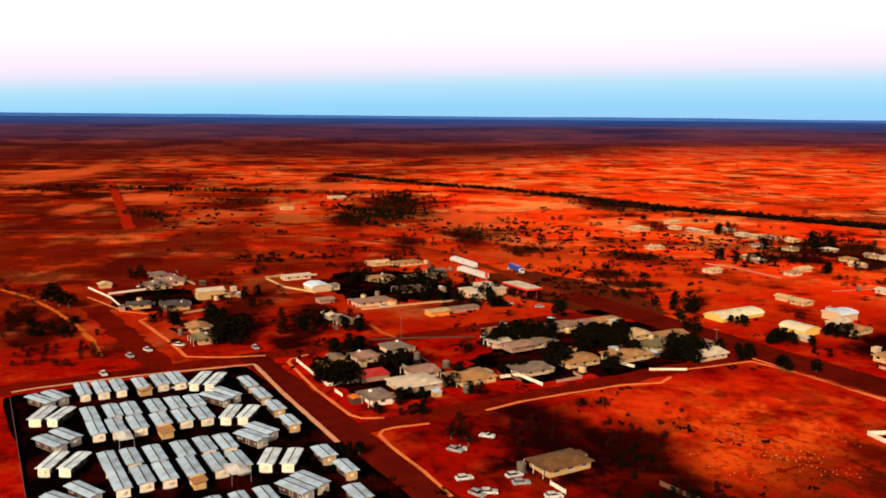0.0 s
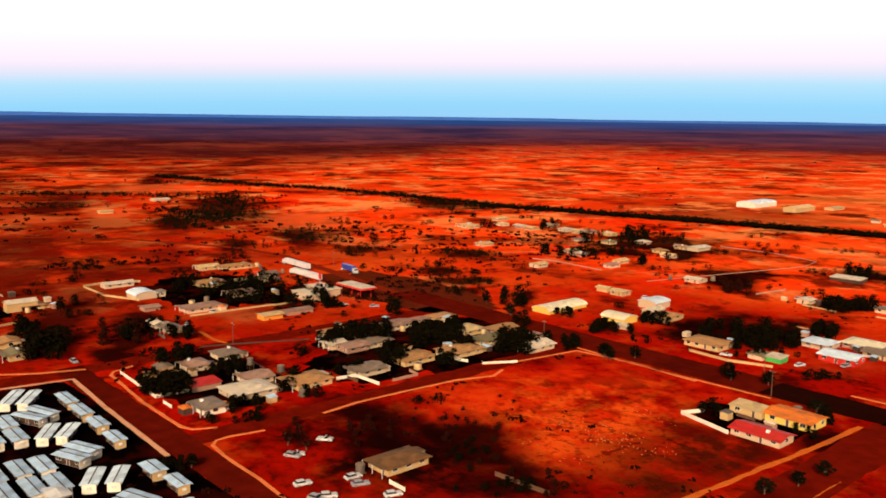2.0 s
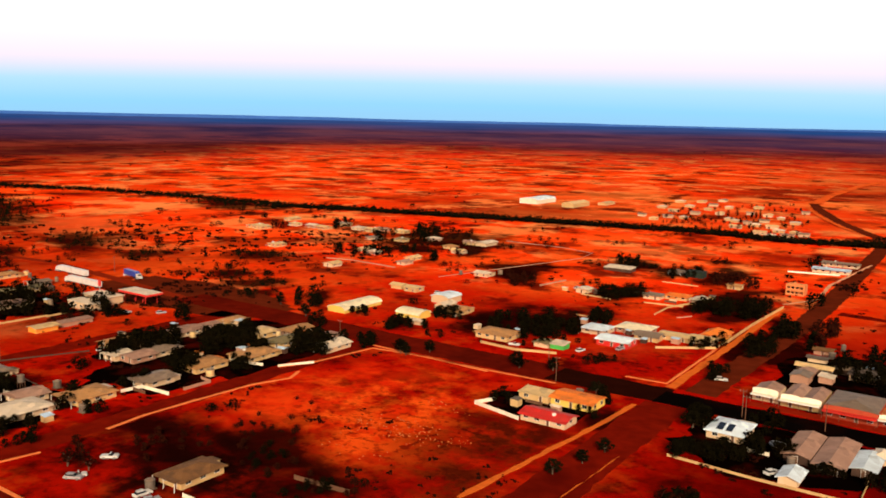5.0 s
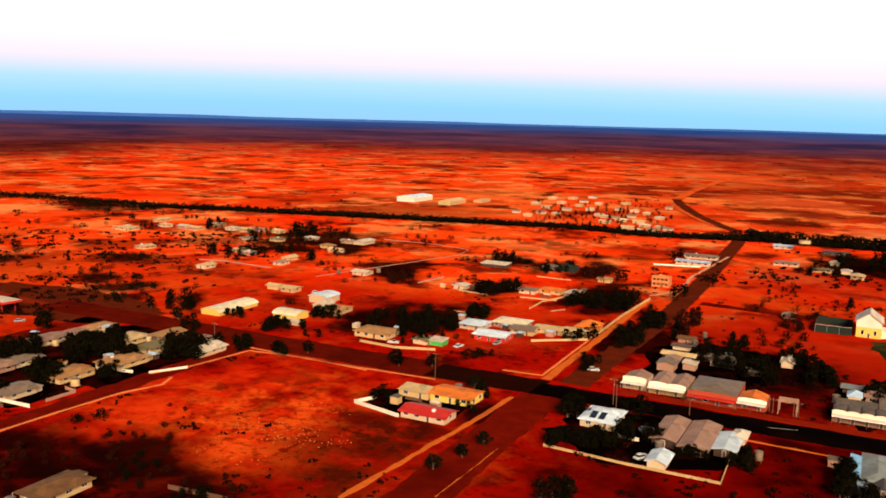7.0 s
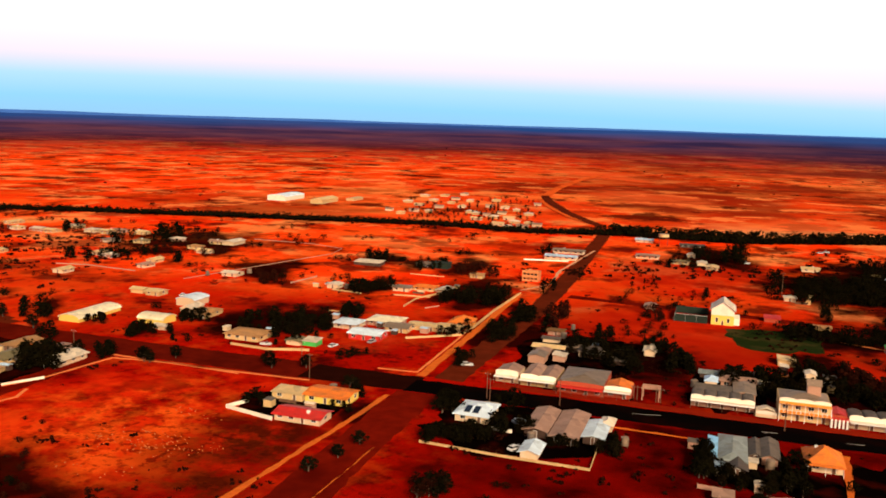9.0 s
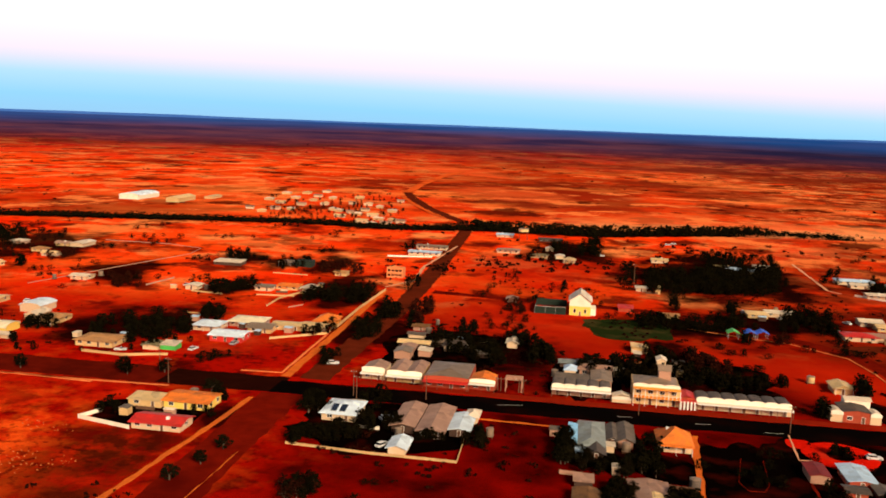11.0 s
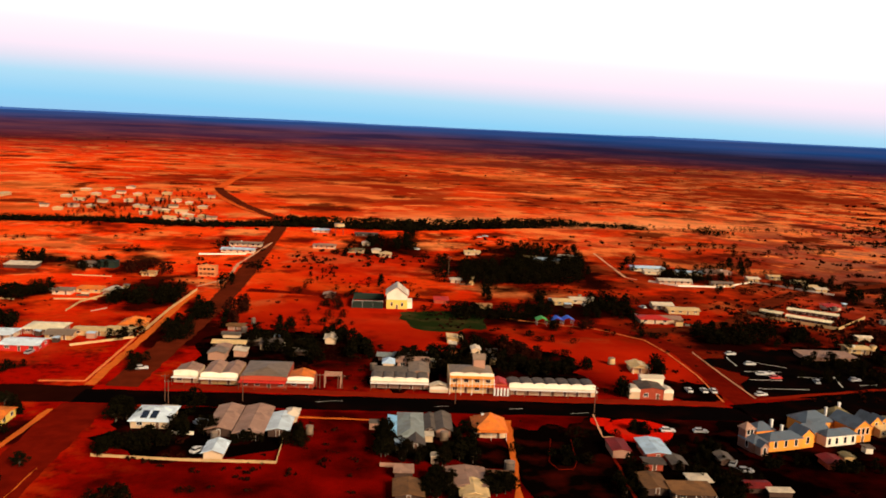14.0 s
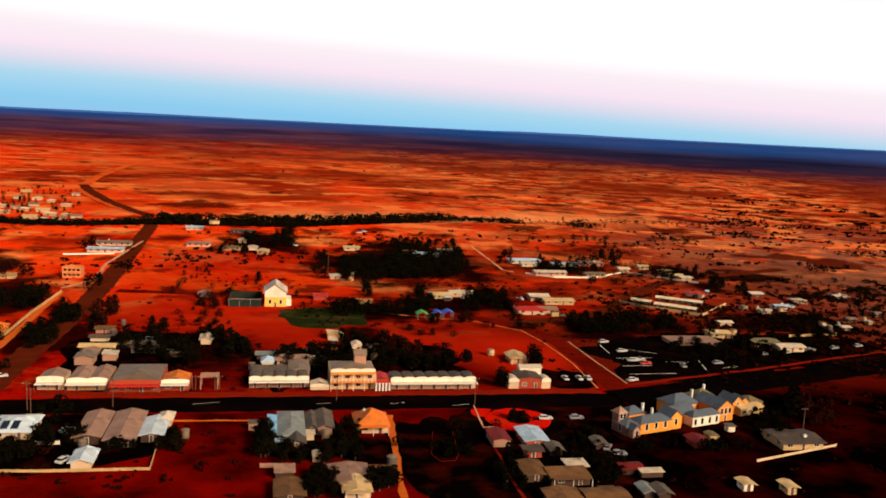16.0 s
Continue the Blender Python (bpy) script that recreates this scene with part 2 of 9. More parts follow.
M["screen"] = material("dark_green_shade_mesh", (0.012, 0.022, 0.015), 0.9, 0.0, 0.2)
M["blue"] = material("blue_shade_sail", (0.03, 0.12, 0.65), 0.6, 0.0, 0.1)
M["solar"] = material("dark_solar_cells", (0.015, 0.025, 0.05), 0.15, 0.0, 0.1, 3.0, 0.3, 0, 0, None, 0.05, 0.6)
M["glass"] = material("dark_window_glass", (0.012, 0.012, 0.014), 0.08, 0.0, 0.1, 1.0, 0.3, 0, 0, None, 0.1, 0.6)


def soil_material():
    """Red outback soil: pale grass flats, orange sand, dark scrub country far out under painted haze, grain close by.
    """
    m = bpy.data.materials.new("red_outback_soil")
    m.use_nodes = True
    nt = m.node_tree
    n, L = nt.nodes.new, nt.links.new
    b = nt.nodes["Principled BSDF"]
    b.inputs["Roughness"].default_value, b.inputs["Specular IOR Level"].default_value = 1.0, 0.0
    geo = n("ShaderNodeNewGeometry")
    P = geo.outputs["Position"]

    def noise_tex(scale, detail=4, squash=(1, 1, 1), rough=0.55, turn=0.0, lac=2.0):
        mp = n("ShaderNodeMapping")
        mp.inputs["Scale"].default_value = squash
        mp.inputs["Rotation"].default_value = (0, 0, turn)
        L(P, mp.inputs[0])
        t = n("ShaderNodeTexNoise")
        t.inputs["Scale"].default_value, t.inputs["Detail"].default_value, t.inputs["Roughness"].default_value = scale, detail, rough
        L(mp.outputs[0], t.inputs["Vector"])
        return t.outputs[0]

    def span(v, a, c, lo=0.0, hi=1.0):
        r = n("ShaderNodeMapRange")
        for i, val in ((1, a), (2, c), (3, lo), (4, hi)):
            r.inputs[i].default_value = val
        L(v, r.inputs[0])
        return r.outputs[0]

    def op(kind, a, c):
        q = n("ShaderNodeMath")
        q.operation = kind
        for i, v in enumerate((a, c)):
            if isinstance(v, (int, float)):
                q.inputs[i].default_value = v
            else:
                L(v, q.inputs[i])
        return q.outputs[0]

    def mix(fac, a, c):
        x = n("ShaderNodeMix")
        x.data_type = "RGBA"
        if isinstance(fac, (int, float)):
            x.inputs[0].default_value = fac
        else:
            L(fac, x.inputs[0])
        for i, v in ((6, a), (7, c)):
            if isinstance(v, tuple):
                x.inputs[i].default_value = (*v, 1)
            else:
                L(v, x.inputs[i])
        return x.outputs[2]

    sep = n("ShaderNodeSeparateXYZ")
    L(P, sep.inputs[0])
    px, py = sep.outputs[0], sep.outputs[1]
    ln = n("ShaderNodeVectorMath")
    ln.operation = "LENGTH"
    L(P, ln.inputs[0])
    dist = ln.outputs["Value"]

    def spot(cx, cy, rx, ry, soft=0.6, warp=0.5, ws=0.02):
        """1 within a ragged patch round a place."""
        dx, dy = op("DIVIDE", op("SUBTRACT", px, cx), rx), op("DIVIDE", op("SUBTRACT", py, cy), ry)
        r = op("SQRT", op("ADD", op("MULTIPLY", dx, dx), op("MULTIPLY", dy, dy)), 0)
        r = op("ADD", r, op("MULTIPLY", op("SUBTRACT", noise_tex(ws, 5), 0.5), warp * 2))
        return span(r, 1 - soft / 2, 1 + soft / 2, 1.0, 0.0)

    def madd(v, k, c):
        """v * k + c"""
        q = n("ShaderNodeMath")
        q.operation = "MULTIPLY_ADD"
        L(v, q.inputs[0])
        q.inputs[1].default_value = k
        if isinstance(c, (int, float)):
            q.inputs[2].default_value = c
        else:
            L(c, q.inputs[2])
        return q.outputs[0]

    def oval(cx, cy, rx, ry, turn):
        """Squared distance from a place, 1 on the rim of a turned oval."""
        c, s = math.cos(radians(turn)), math.sin(radians(turn))
        u = madd(px, c / rx, madd(py, s / rx, -(cx * c + cy * s) / rx))
        v = madd(px, -s / ry, madd(py, c / ry, (cx * s - cy * c) / ry))
        return op("ADD", op("MULTIPLY", u, u), op("MULTIPLY", v, v))

    # town dirt, deep red and trampled, with old stains
    town = mix(noise_tex(0.035, 7, rough=0.6), (0.17, 0.0010, 0.0004), (0.64, 0.008, 0.0008))
    town = mix(span(noise_tex(0.3, 6), 0.50, 0.75, 0, 0.8), town, (0.07, 0.003, 0.0012))
    town = mix(span(noise_tex(0.03, 6, rough=0.6), 0.53, 0.68, 0, 0.88), town, (0.03, 0.0015, 0.0008))
    town = mix(span(noise_tex(0.075, 6, rough=0.58), 0.535, 0.65, 0, 0.85), town, (0.045, 0.002, 0.001))
    town = mix(span(noise_tex(0.016, 5), 0.56, 0.70, 0, 0.6), town, (0.66, 0.018, 0.0015))
    town = mix(span(noise_tex(0.05, 7, rough=0.62, turn=0.5), 0.53, 0.64, 0, 0.5), town, (0.66, 0.055, 0.006))
    town = mix(op("MULTIPLY", op("MULTIPLY", span(px, -80, -60), span(py, 275, 290)), 0.74), town, (0.05, 0.0015, 0.0008))
    # the southern blocks are darker
    south = mix(span(noise_tex(0.045, 6), 0.38, 0.66), (0.035, 0.0006, 0.0003), (0.215, 0.0019, 0.0005))
    town = mix(op("MULTIPLY", span(px, -95, -55), span(py, 275, 262)), town, south)
    east_end = mix(span(noise_tex(0.04, 6), 0.46, 0.70), (0.0012, 0.0003, 0.0002), (0.04, 0.0007, 0.0003))
    # open plain: orange sand with pale grass flats and dark scrubby ground
    sand = mix(span(noise_tex(0.0045, 5, rough=0.55), 0.34, 0.58), (0.92, 0.012, 0.0006), (1.0, 0.050, 0.003))
    sand = mix(span(noise_tex(0.02, 6, rough=0.6), 0.42, 0.66, 0, 0.65), sand, (1.0, 0.13, 0.014))
    sand = mix(span(noise_tex(0.012, 7, rough=0.62), 0.54, 0.62, 0, 0.85), sand, (1.0, 0.30, 0.08))
    near = span(dist, 950, 550)
    sand = mix(op("MULTIPLY", near, span(noise_tex(0.07, 6, rough=0.62, turn=1.0), 0.56, 0.68, 0, 0.45)), sand, (1.0, 0.20, 0.04))
    sand = mix(span(noise_tex(0.0085, 7, rough=0.6, turn=0.7), 0.55, 0.66, 0, 0.85), sand, (0.20, 0.005, 0.0012))
    sand = mix(op("MULTIPLY", near, span(noise_tex(0.03, 6, rough=0.58), 0.55, 0.62, 0, 0.85)), sand, (0.07, 0.004, 0.002))
    sand = mix(span(noise_tex(0.0032, 5, rough=0.55, turn=0.4), 0.55, 0.67, 0, 0.75), sand, mix(noise_tex(0.02, 7, rough=0.7), (0.03, 0.003, 0.0015), (0.26, 0.009, 0.002)))
    sand = mix(span(noise_tex(0.016, 6, rough=0.6, turn=1.3), 0.56, 0.65, 0, 0.85), sand, (0.09, 0.004, 0.0015))
    sand = mix(op("MULTIPLY", near, span(noise_tex(0.12, 5, rough=0.62, turn=0.2), 0.58, 0.68, 0, 0.5)), sand, (0.08, 0.004, 0.0015))
    plain = span(op("ADD", dist, op("MULTIPLY", op("SUBTRACT", noise_tex(0.006, 4), 0.5), 260)), 330, 540)
    col = mix(plain, town, sand)
    # the dark south eastern corner, below the bend of the road
    bend = op("SUBTRACT", py, op("MULTIPLY", op("MAXIMUM", op("SUBTRACT", px, 117), 0), 0.34))
    col = mix(op("MULTIPLY", span(px, 40, 70), span(bend, 276, 264)), col, east_end)
    # pale stony country to the east
    east = op("MULTIPLY", span(px, 60, 330), span(dist, 450, 640))
    col = mix(op("MULTIPLY", east, 0.5), col, (0.75, 0.085, 0.014))
    col = mix(op("MULTIPLY", east, span(noise_tex(0.018, 7, rough=0.66), 0.48, 0.55, 0, 0.9)), col, (0.92, 0.29, 0.085))
    col = mix(op("MULTIPLY", east, span(noise_tex(0.026, 7, rough=0.68), 0.50, 0.56, 0, 0.92)), col, (0.09, 0.008, 0.004))
    col = mix(op("MULTIPLY", east, span(noise_tex(0.0055, 8, rough=0.66), 0.51, 0.57, 0, 0.85)), col, (0.22, 0.014, 0.005))
    near_east = op("MULTIPLY", op("MULTIPLY", span(px, 95, 170), span(dist, 900, 620)), span(py, 270, 310))
    col = mix(op("MULTIPLY", near_east, span(noise_tex(0.02, 7, rough=0.65), 0.40, 0.58, 0.15, 0.8)), col, (0.16, 0.005, 0.0015))
    stony = op("MULTIPLY", op("MULTIPLY", span(op("SUBTRACT", px, op("MULTIPLY", py, 0.18)), 120, 260), span(dist, 1150, 780)), span(dist, 400, 500))
    col = mix(op("MULTIPLY", stony, span(noise_tex(0.022, 7, rough=0.66, turn=0.6), 0.42, 0.56, 0.1, 0.85)), col, mix(noise_tex(0.09, 6, rough=0.65), (0.10, 0.022, 0.012), (0.56, 0.20, 0.12)))
    scrubby = op("MULTIPLY", span(op("SUBTRACT", px, op("MULTIPLY", py, 0.1)), 215, 290), span(dist, 760, 660))
    col = mix(op("MULTIPLY", scrubby, span(noise_tex(0.05, 6, rough=0.62), 0.40, 0.60, 0.35, 0.9)), col, mix(noise_tex(0.14, 5, rough=0.6), (0.035, 0.008, 0.004), (0.30, 0.11, 0.06)))
    # pale flats beyond the creek
    flats = op("MULTIPLY", op("MULTIPLY", span(px, -700, -150), span(px, 420, 120)), op("MULTIPLY", span(dist, 790, 860), span(dist, 2300, 1300)))
    col = mix(op("MULTIPLY", flats, 0.45), col, mix(noise_tex(0.0016, 5), (0.42, 0.022, 0.004), (0.88, 0.085, 0.012)))
    col = mix(op("MULTIPLY", flats, span(noise_tex(0.0036, 5, rough=0.55), 0.50, 0.60, 0, 0.85)), col, (0.98, 0.24, 0.045))
    col = mix(op("MULTIPLY", flats, span(noise_tex(0.0075, 5, rough=0.55, turn=0.9), 0.545, 0.61, 0, 0.88)), col, (0.14, 0.010, 0.003))
    col = mix(op("MULTIPLY", flats, span(noise_tex(0.0026, 5, rough=0.55, turn=0.9), 0.53, 0.61, 0, 0.8)), col, (0.24, 0.014, 0.004))
    broken = op("MULTIPLY", span(dist, 520, 700), span(dist, 2600, 1700))
    col = mix(op("MULTIPLY", broken, span(noise_tex(0.015, 7, rough=0.62, turn=0.4), 0.55, 0.60, 0, 0.85)), col, (0.98, 0.23, 0.055))
    col = mix(op("MULTIPLY", broken, span(noise_tex(0.013, 7, rough=0.64, turn=1.7), 0.555, 0.60, 0, 0.9)), col, (0.08, 0.006, 0.002))
    # a pale sandy margin along the far bank of the creek
    bank = op("SUBTRACT", py, op("MULTIPLY", px, 0.22))
    sandy = op("MULTIPLY", op("MULTIPLY", span(bank, 752, 775), span(bank, 900, 800)), op("MULTIPLY", span(px, -60, 10), span(px, 420, 260)))
    col = mix(op("MULTIPLY", sandy, span(noise_tex(0.012, 6, rough=0.6), 0.40, 0.52, 0.2, 0.9)), col, (0.98, 0.34, 0.12))
    # long dark tracts towards the east
    tract = op("MULTIPLY", span(px, -480, 60), span(dist, 980, 1300))
    col = mix(op("MULTIPLY", tract, span(noise_tex(0.0019, 7, rough=0.6, turn=0.3), 0.44, 0.56, 0, 0.9)), col, mix(noise_tex(0.012, 7, rough=0.66), (0.05, 0.004, 0.002), (0.34, 0.030, 0.008)))
    # rubble flat in the empty block, mottled orange
    mottle = noise_tex(0.11, 7, rough=0.65)
    col = mix(op("MULTIPLY", spot(-164, 206, 54, 48, 0.9, 1.0, 0.04), span(noise_tex(0.07, 6), 0.40, 0.56, 0.0, 0.85)), col, (0.74, 0.026, 0.003))
    col = mix(op("MULTIPLY", spot(-156, 198, 42, 34, 1.0, 1.3, 0.05), span(mottle, 0.46, 0.60, 0.0, 0.85)), col, (0.92, 0.11, 0.010))
    col = mix(op("MULTIPLY", spot(-149, 187, 19, 20, 0.9, 1.2, 0.07), span(mottle, 0.42, 0.58, 0.25, 0.9)), col, (0.86, 0.085, 0.008))
    col = mix(op("MULTIPLY", spot(-191, 186, 16, 11, 0.9, 1.0, 0.06), span(mottle, 0.40, 0.56, 0.2, 0.8)), col, (0.80, 0.05, 0.005))
    col = mix(op("MULTIPLY", spot(-168, 222, 36, 20, 1.0, 1.2, 0.05), span(noise_tex(0.06, 6, rough=0.6, turn=0.3), 0.50, 0.60, 0.0, 0.8)), col, (0.10, 0.004, 0.001))
    col = mix(op("MULTIPLY", spot(-152, 194, 34, 30, 1.0, 1.0, 0.05), span(noise_tex(0.32, 5, rough=0.6), 0.52, 0.60, 0.0, 0.75)), col, (0.16, 0.006, 0.0015))
    # dark trampled ground about the old house and beside the footpath
    col = mix(op("MULTIPLY", spot(-184, 138, 38, 26, 1.0, 1.3, 0.06), span(mottle, 0.42, 0.58, 0.4, 0.92)), col, (0.016, 0.0015, 0.0008))
    col = mix(op("MULTIPLY", spot(-168, 138, 22, 16, 0.9, 1.2, 0.06), span(mottle, 0.40, 0.55, 0.6, 0.97)), col, (0.008, 0.0015, 0.001))
    col = mix(op("MULTIPLY", spot(-121, 208, 21, 50, 1.0, 1.0, 0.05), span(mottle, 0.38, 0.56, 0.4, 0.92)), col, (0.03, 0.002, 0.001))
    # browner ground among the north eastern lots
    lots = op("MULTIPLY", op("MULTIPLY", span(px, 20, 80), span(py, 280, 310)), span(dist, 660, 560))
    col = mix(op("MULTIPLY", lots, span(noise_tex(0.02, 6, rough=0.6), 0.42, 0.62, 0.1, 0.8)), col, mix(noise_tex(0.1, 5), (0.04, 0.0025, 0.001), (0.20, 0.013, 0.004)))
    # brightest red flats
    for cx, cy, rx, ry in ((-20, 400, 55, 40), (-20, 560, 60, 60), (40, 345, 40, 26), (60, 420, 40, 25), (100, 330, 22, 30)):
        col = mix(op("MULTIPLY", spot(cx, cy, rx, ry, 0.7, 0.5, 0.02), 0.8), col, mix(noise_tex(0.08, 6), (0.30, 0.004, 0.001), (0.70, 0.024, 0.003)))
    # dark litter-covered ground of yards and scrub clumps, with shade painted in
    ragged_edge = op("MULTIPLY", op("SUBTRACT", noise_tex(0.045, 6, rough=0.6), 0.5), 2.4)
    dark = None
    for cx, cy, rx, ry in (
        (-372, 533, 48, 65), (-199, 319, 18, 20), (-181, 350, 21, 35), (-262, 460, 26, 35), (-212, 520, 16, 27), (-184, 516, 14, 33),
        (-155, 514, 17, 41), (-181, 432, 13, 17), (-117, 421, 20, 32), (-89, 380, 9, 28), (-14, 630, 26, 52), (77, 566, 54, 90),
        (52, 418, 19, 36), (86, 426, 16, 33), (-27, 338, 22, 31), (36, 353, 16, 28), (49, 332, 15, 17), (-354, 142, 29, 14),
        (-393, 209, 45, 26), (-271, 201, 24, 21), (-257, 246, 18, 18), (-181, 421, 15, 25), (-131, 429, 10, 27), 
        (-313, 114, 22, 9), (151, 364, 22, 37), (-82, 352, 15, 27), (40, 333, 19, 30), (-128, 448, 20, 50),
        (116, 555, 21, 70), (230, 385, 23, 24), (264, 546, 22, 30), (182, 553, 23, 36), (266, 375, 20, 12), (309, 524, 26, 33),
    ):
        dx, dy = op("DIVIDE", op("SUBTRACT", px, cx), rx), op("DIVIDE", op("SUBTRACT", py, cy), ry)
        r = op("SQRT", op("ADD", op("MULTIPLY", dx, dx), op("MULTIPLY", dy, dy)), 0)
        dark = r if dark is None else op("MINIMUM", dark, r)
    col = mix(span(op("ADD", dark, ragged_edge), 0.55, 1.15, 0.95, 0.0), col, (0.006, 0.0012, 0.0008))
    # scrub thickets, dark with litter and painted tree shade, stretched this way and that
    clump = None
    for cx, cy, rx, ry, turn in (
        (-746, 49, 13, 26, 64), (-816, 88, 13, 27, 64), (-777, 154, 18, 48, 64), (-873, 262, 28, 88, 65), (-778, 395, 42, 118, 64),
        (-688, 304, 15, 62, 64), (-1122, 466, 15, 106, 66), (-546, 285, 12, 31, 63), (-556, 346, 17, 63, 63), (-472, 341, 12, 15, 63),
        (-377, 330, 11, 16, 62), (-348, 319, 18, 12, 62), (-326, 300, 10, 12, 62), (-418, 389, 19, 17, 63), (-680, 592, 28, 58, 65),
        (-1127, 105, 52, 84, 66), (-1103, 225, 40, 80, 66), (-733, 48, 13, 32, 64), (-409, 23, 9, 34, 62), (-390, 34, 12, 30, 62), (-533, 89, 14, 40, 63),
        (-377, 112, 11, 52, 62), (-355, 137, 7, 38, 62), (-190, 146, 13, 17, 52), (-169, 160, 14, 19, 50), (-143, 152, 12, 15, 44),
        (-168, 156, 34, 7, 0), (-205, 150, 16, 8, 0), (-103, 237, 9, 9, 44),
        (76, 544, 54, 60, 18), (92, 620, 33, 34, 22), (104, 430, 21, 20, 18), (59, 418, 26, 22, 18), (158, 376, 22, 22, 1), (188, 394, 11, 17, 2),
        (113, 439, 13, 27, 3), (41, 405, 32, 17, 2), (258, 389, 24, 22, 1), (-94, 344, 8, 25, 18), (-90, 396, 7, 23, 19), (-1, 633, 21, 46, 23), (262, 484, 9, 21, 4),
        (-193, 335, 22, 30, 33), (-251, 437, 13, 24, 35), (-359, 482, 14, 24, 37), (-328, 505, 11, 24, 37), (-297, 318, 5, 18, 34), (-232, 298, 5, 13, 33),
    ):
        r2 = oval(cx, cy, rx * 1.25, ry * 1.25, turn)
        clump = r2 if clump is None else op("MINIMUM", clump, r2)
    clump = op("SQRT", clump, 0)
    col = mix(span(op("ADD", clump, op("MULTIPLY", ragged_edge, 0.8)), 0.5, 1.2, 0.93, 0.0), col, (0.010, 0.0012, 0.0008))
    # dark ground in the west
    west = op("MULTIPLY", span(px, -300, -480), span(py, 420, 170))
    col = mix(op("MULTIPLY", west, span(noise_tex(0.014, 8, rough=0.68), 0.34, 0.50, 0.15, 0.92)), col, (0.10, 0.005, 0.002))
    back_west = op("MULTIPLY", span(op("ADD", px, op("MULTIPLY", py, 0.62)), -620, -900), span(dist, 640, 900))
    col = mix(op("MULTIPLY", back_west, span(noise_tex(0.0042, 6, rough=0.58), 0.40, 0.56, 0.95, 0.1)), col, mix(noise_tex(0.02, 6), (0.02, 0.002, 0.0015), (0.17, 0.007, 0.003)))
    col = mix(op("MULTIPLY", back_west, span(noise_tex(0.0065, 7, rough=0.62, turn=0.8), 0.55, 0.62, 0, 0.85)), col, mix(noise_tex(0.02, 6), (0.72, 0.05, 0.006), (0.95, 0.17, 0.04)))
    col = mix(op("MULTIPLY", back_west, span(noise_tex(0.011, 7, rough=0.62, turn=2.1), 0.545, 0.60, 0, 0.9)), col, (0.03, 0.003, 0.0015))
    # bare bright sand in the west
    pale = None
    for cx, cy, rx, ry, turn in ((-101, 1155, 74, 130, 30), (76, 901, 50, 53, 17), (171, 898, 60, 26, 16), (-247, 1640, 80, 200, 42), (-1456, 189, 34, 280, 67), (-879, 111, 26, 53, 64), (-773, 221, 34, 40, 64), (-1379, 139, 62, 200, 67), (-792, 290, 24, 41, 64), (-980, 190, 40, 50, 66), (-1010, 420, 60, 70, 65), (-640, 400, 40, 60, 64)):
        r2 = oval(cx, cy, rx, ry, turn)
        pale = r2 if pale is None else op("MINIMUM", pale, r2)
    pale = op("SQRT", pale, 0)
    col = mix(span(op("ADD", pale, op("MULTIPLY", op("SUBTRACT", noise_tex(0.012, 7, rough=0.65), 0.5), 3.0)), 0.6, 1.1, 0.55, 0.0), col, mix(noise_tex(0.02, 6), (0.82, 0.06, 0.006), (0.97, 0.20, 0.05)))
    col = mix(op("MULTIPLY", op("MULTIPLY", back_west, span(dist, 1500, 2000)), 0.85), col, mix(noise_tex(0.006, 6, rough=0.6), (0.02, 0.003, 0.004), (0.12, 0.009, 0.006)))
    # dark mulga country towards the horizon, then woodland with blue haze painted in
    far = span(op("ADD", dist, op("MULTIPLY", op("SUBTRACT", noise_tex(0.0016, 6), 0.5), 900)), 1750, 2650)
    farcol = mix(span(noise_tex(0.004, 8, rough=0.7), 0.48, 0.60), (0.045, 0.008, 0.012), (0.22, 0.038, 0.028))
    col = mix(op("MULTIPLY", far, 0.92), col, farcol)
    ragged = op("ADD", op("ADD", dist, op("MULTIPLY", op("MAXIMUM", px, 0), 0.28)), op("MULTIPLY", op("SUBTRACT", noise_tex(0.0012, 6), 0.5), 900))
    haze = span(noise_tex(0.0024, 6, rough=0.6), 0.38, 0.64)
    far_haze = mix(span(px, -200, 1100), mix(haze, (0.030, 0.022, 0.085), (0.13, 0.045, 0.085)), mix(haze, (0.004, 0.012, 0.055), (0.025, 0.02, 0.06)))
    col = mix(op("MULTIPLY", span(ragged, 2500, 3250), 0.95), col, far_haze)
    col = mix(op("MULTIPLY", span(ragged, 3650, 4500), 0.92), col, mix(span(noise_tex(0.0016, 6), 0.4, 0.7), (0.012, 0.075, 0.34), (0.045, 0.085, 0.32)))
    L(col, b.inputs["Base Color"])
    bp = n("ShaderNodeBump")
    bp.inputs["Strength"].default_value, bp.inputs["Distance"].default_value = 0.5, 0.3
    L(noise_tex(0.4, 6), bp.inputs["Height"])
    L(bp.outputs[0], b.inputs["Normal"])
    return m


M["soil"] = soil_material()

# ---------------------------------------------------------------- building blocks


def faces_to_mesh(name, verts, faces, mat):
    me = bpy.data.meshes.new(name)
    me.from_pydata(verts, [], faces)
    me.materials.append(mat)
    me.update()
    return me


def part(name, bm, mat, parent, label="", m=None):
    """Links a bmesh (or a ready mesh) as one mesh object under a thing or a part."""
    if isinstance(bm, bmesh.types.BMesh):
        bmesh.ops.recalc_face_normals(bm, faces=bm.faces)
        me = bpy.data.meshes.new(name)
        bm.to_mesh(me)
        bm.free()
        me.materials.append(mat)
    else:
        me = bm
    ob = new(name, me)
    ob.parent = parent
    if m is not None:
        ob.matrix_basis = m
    if label:
        tagged(ob, label)
    return ob


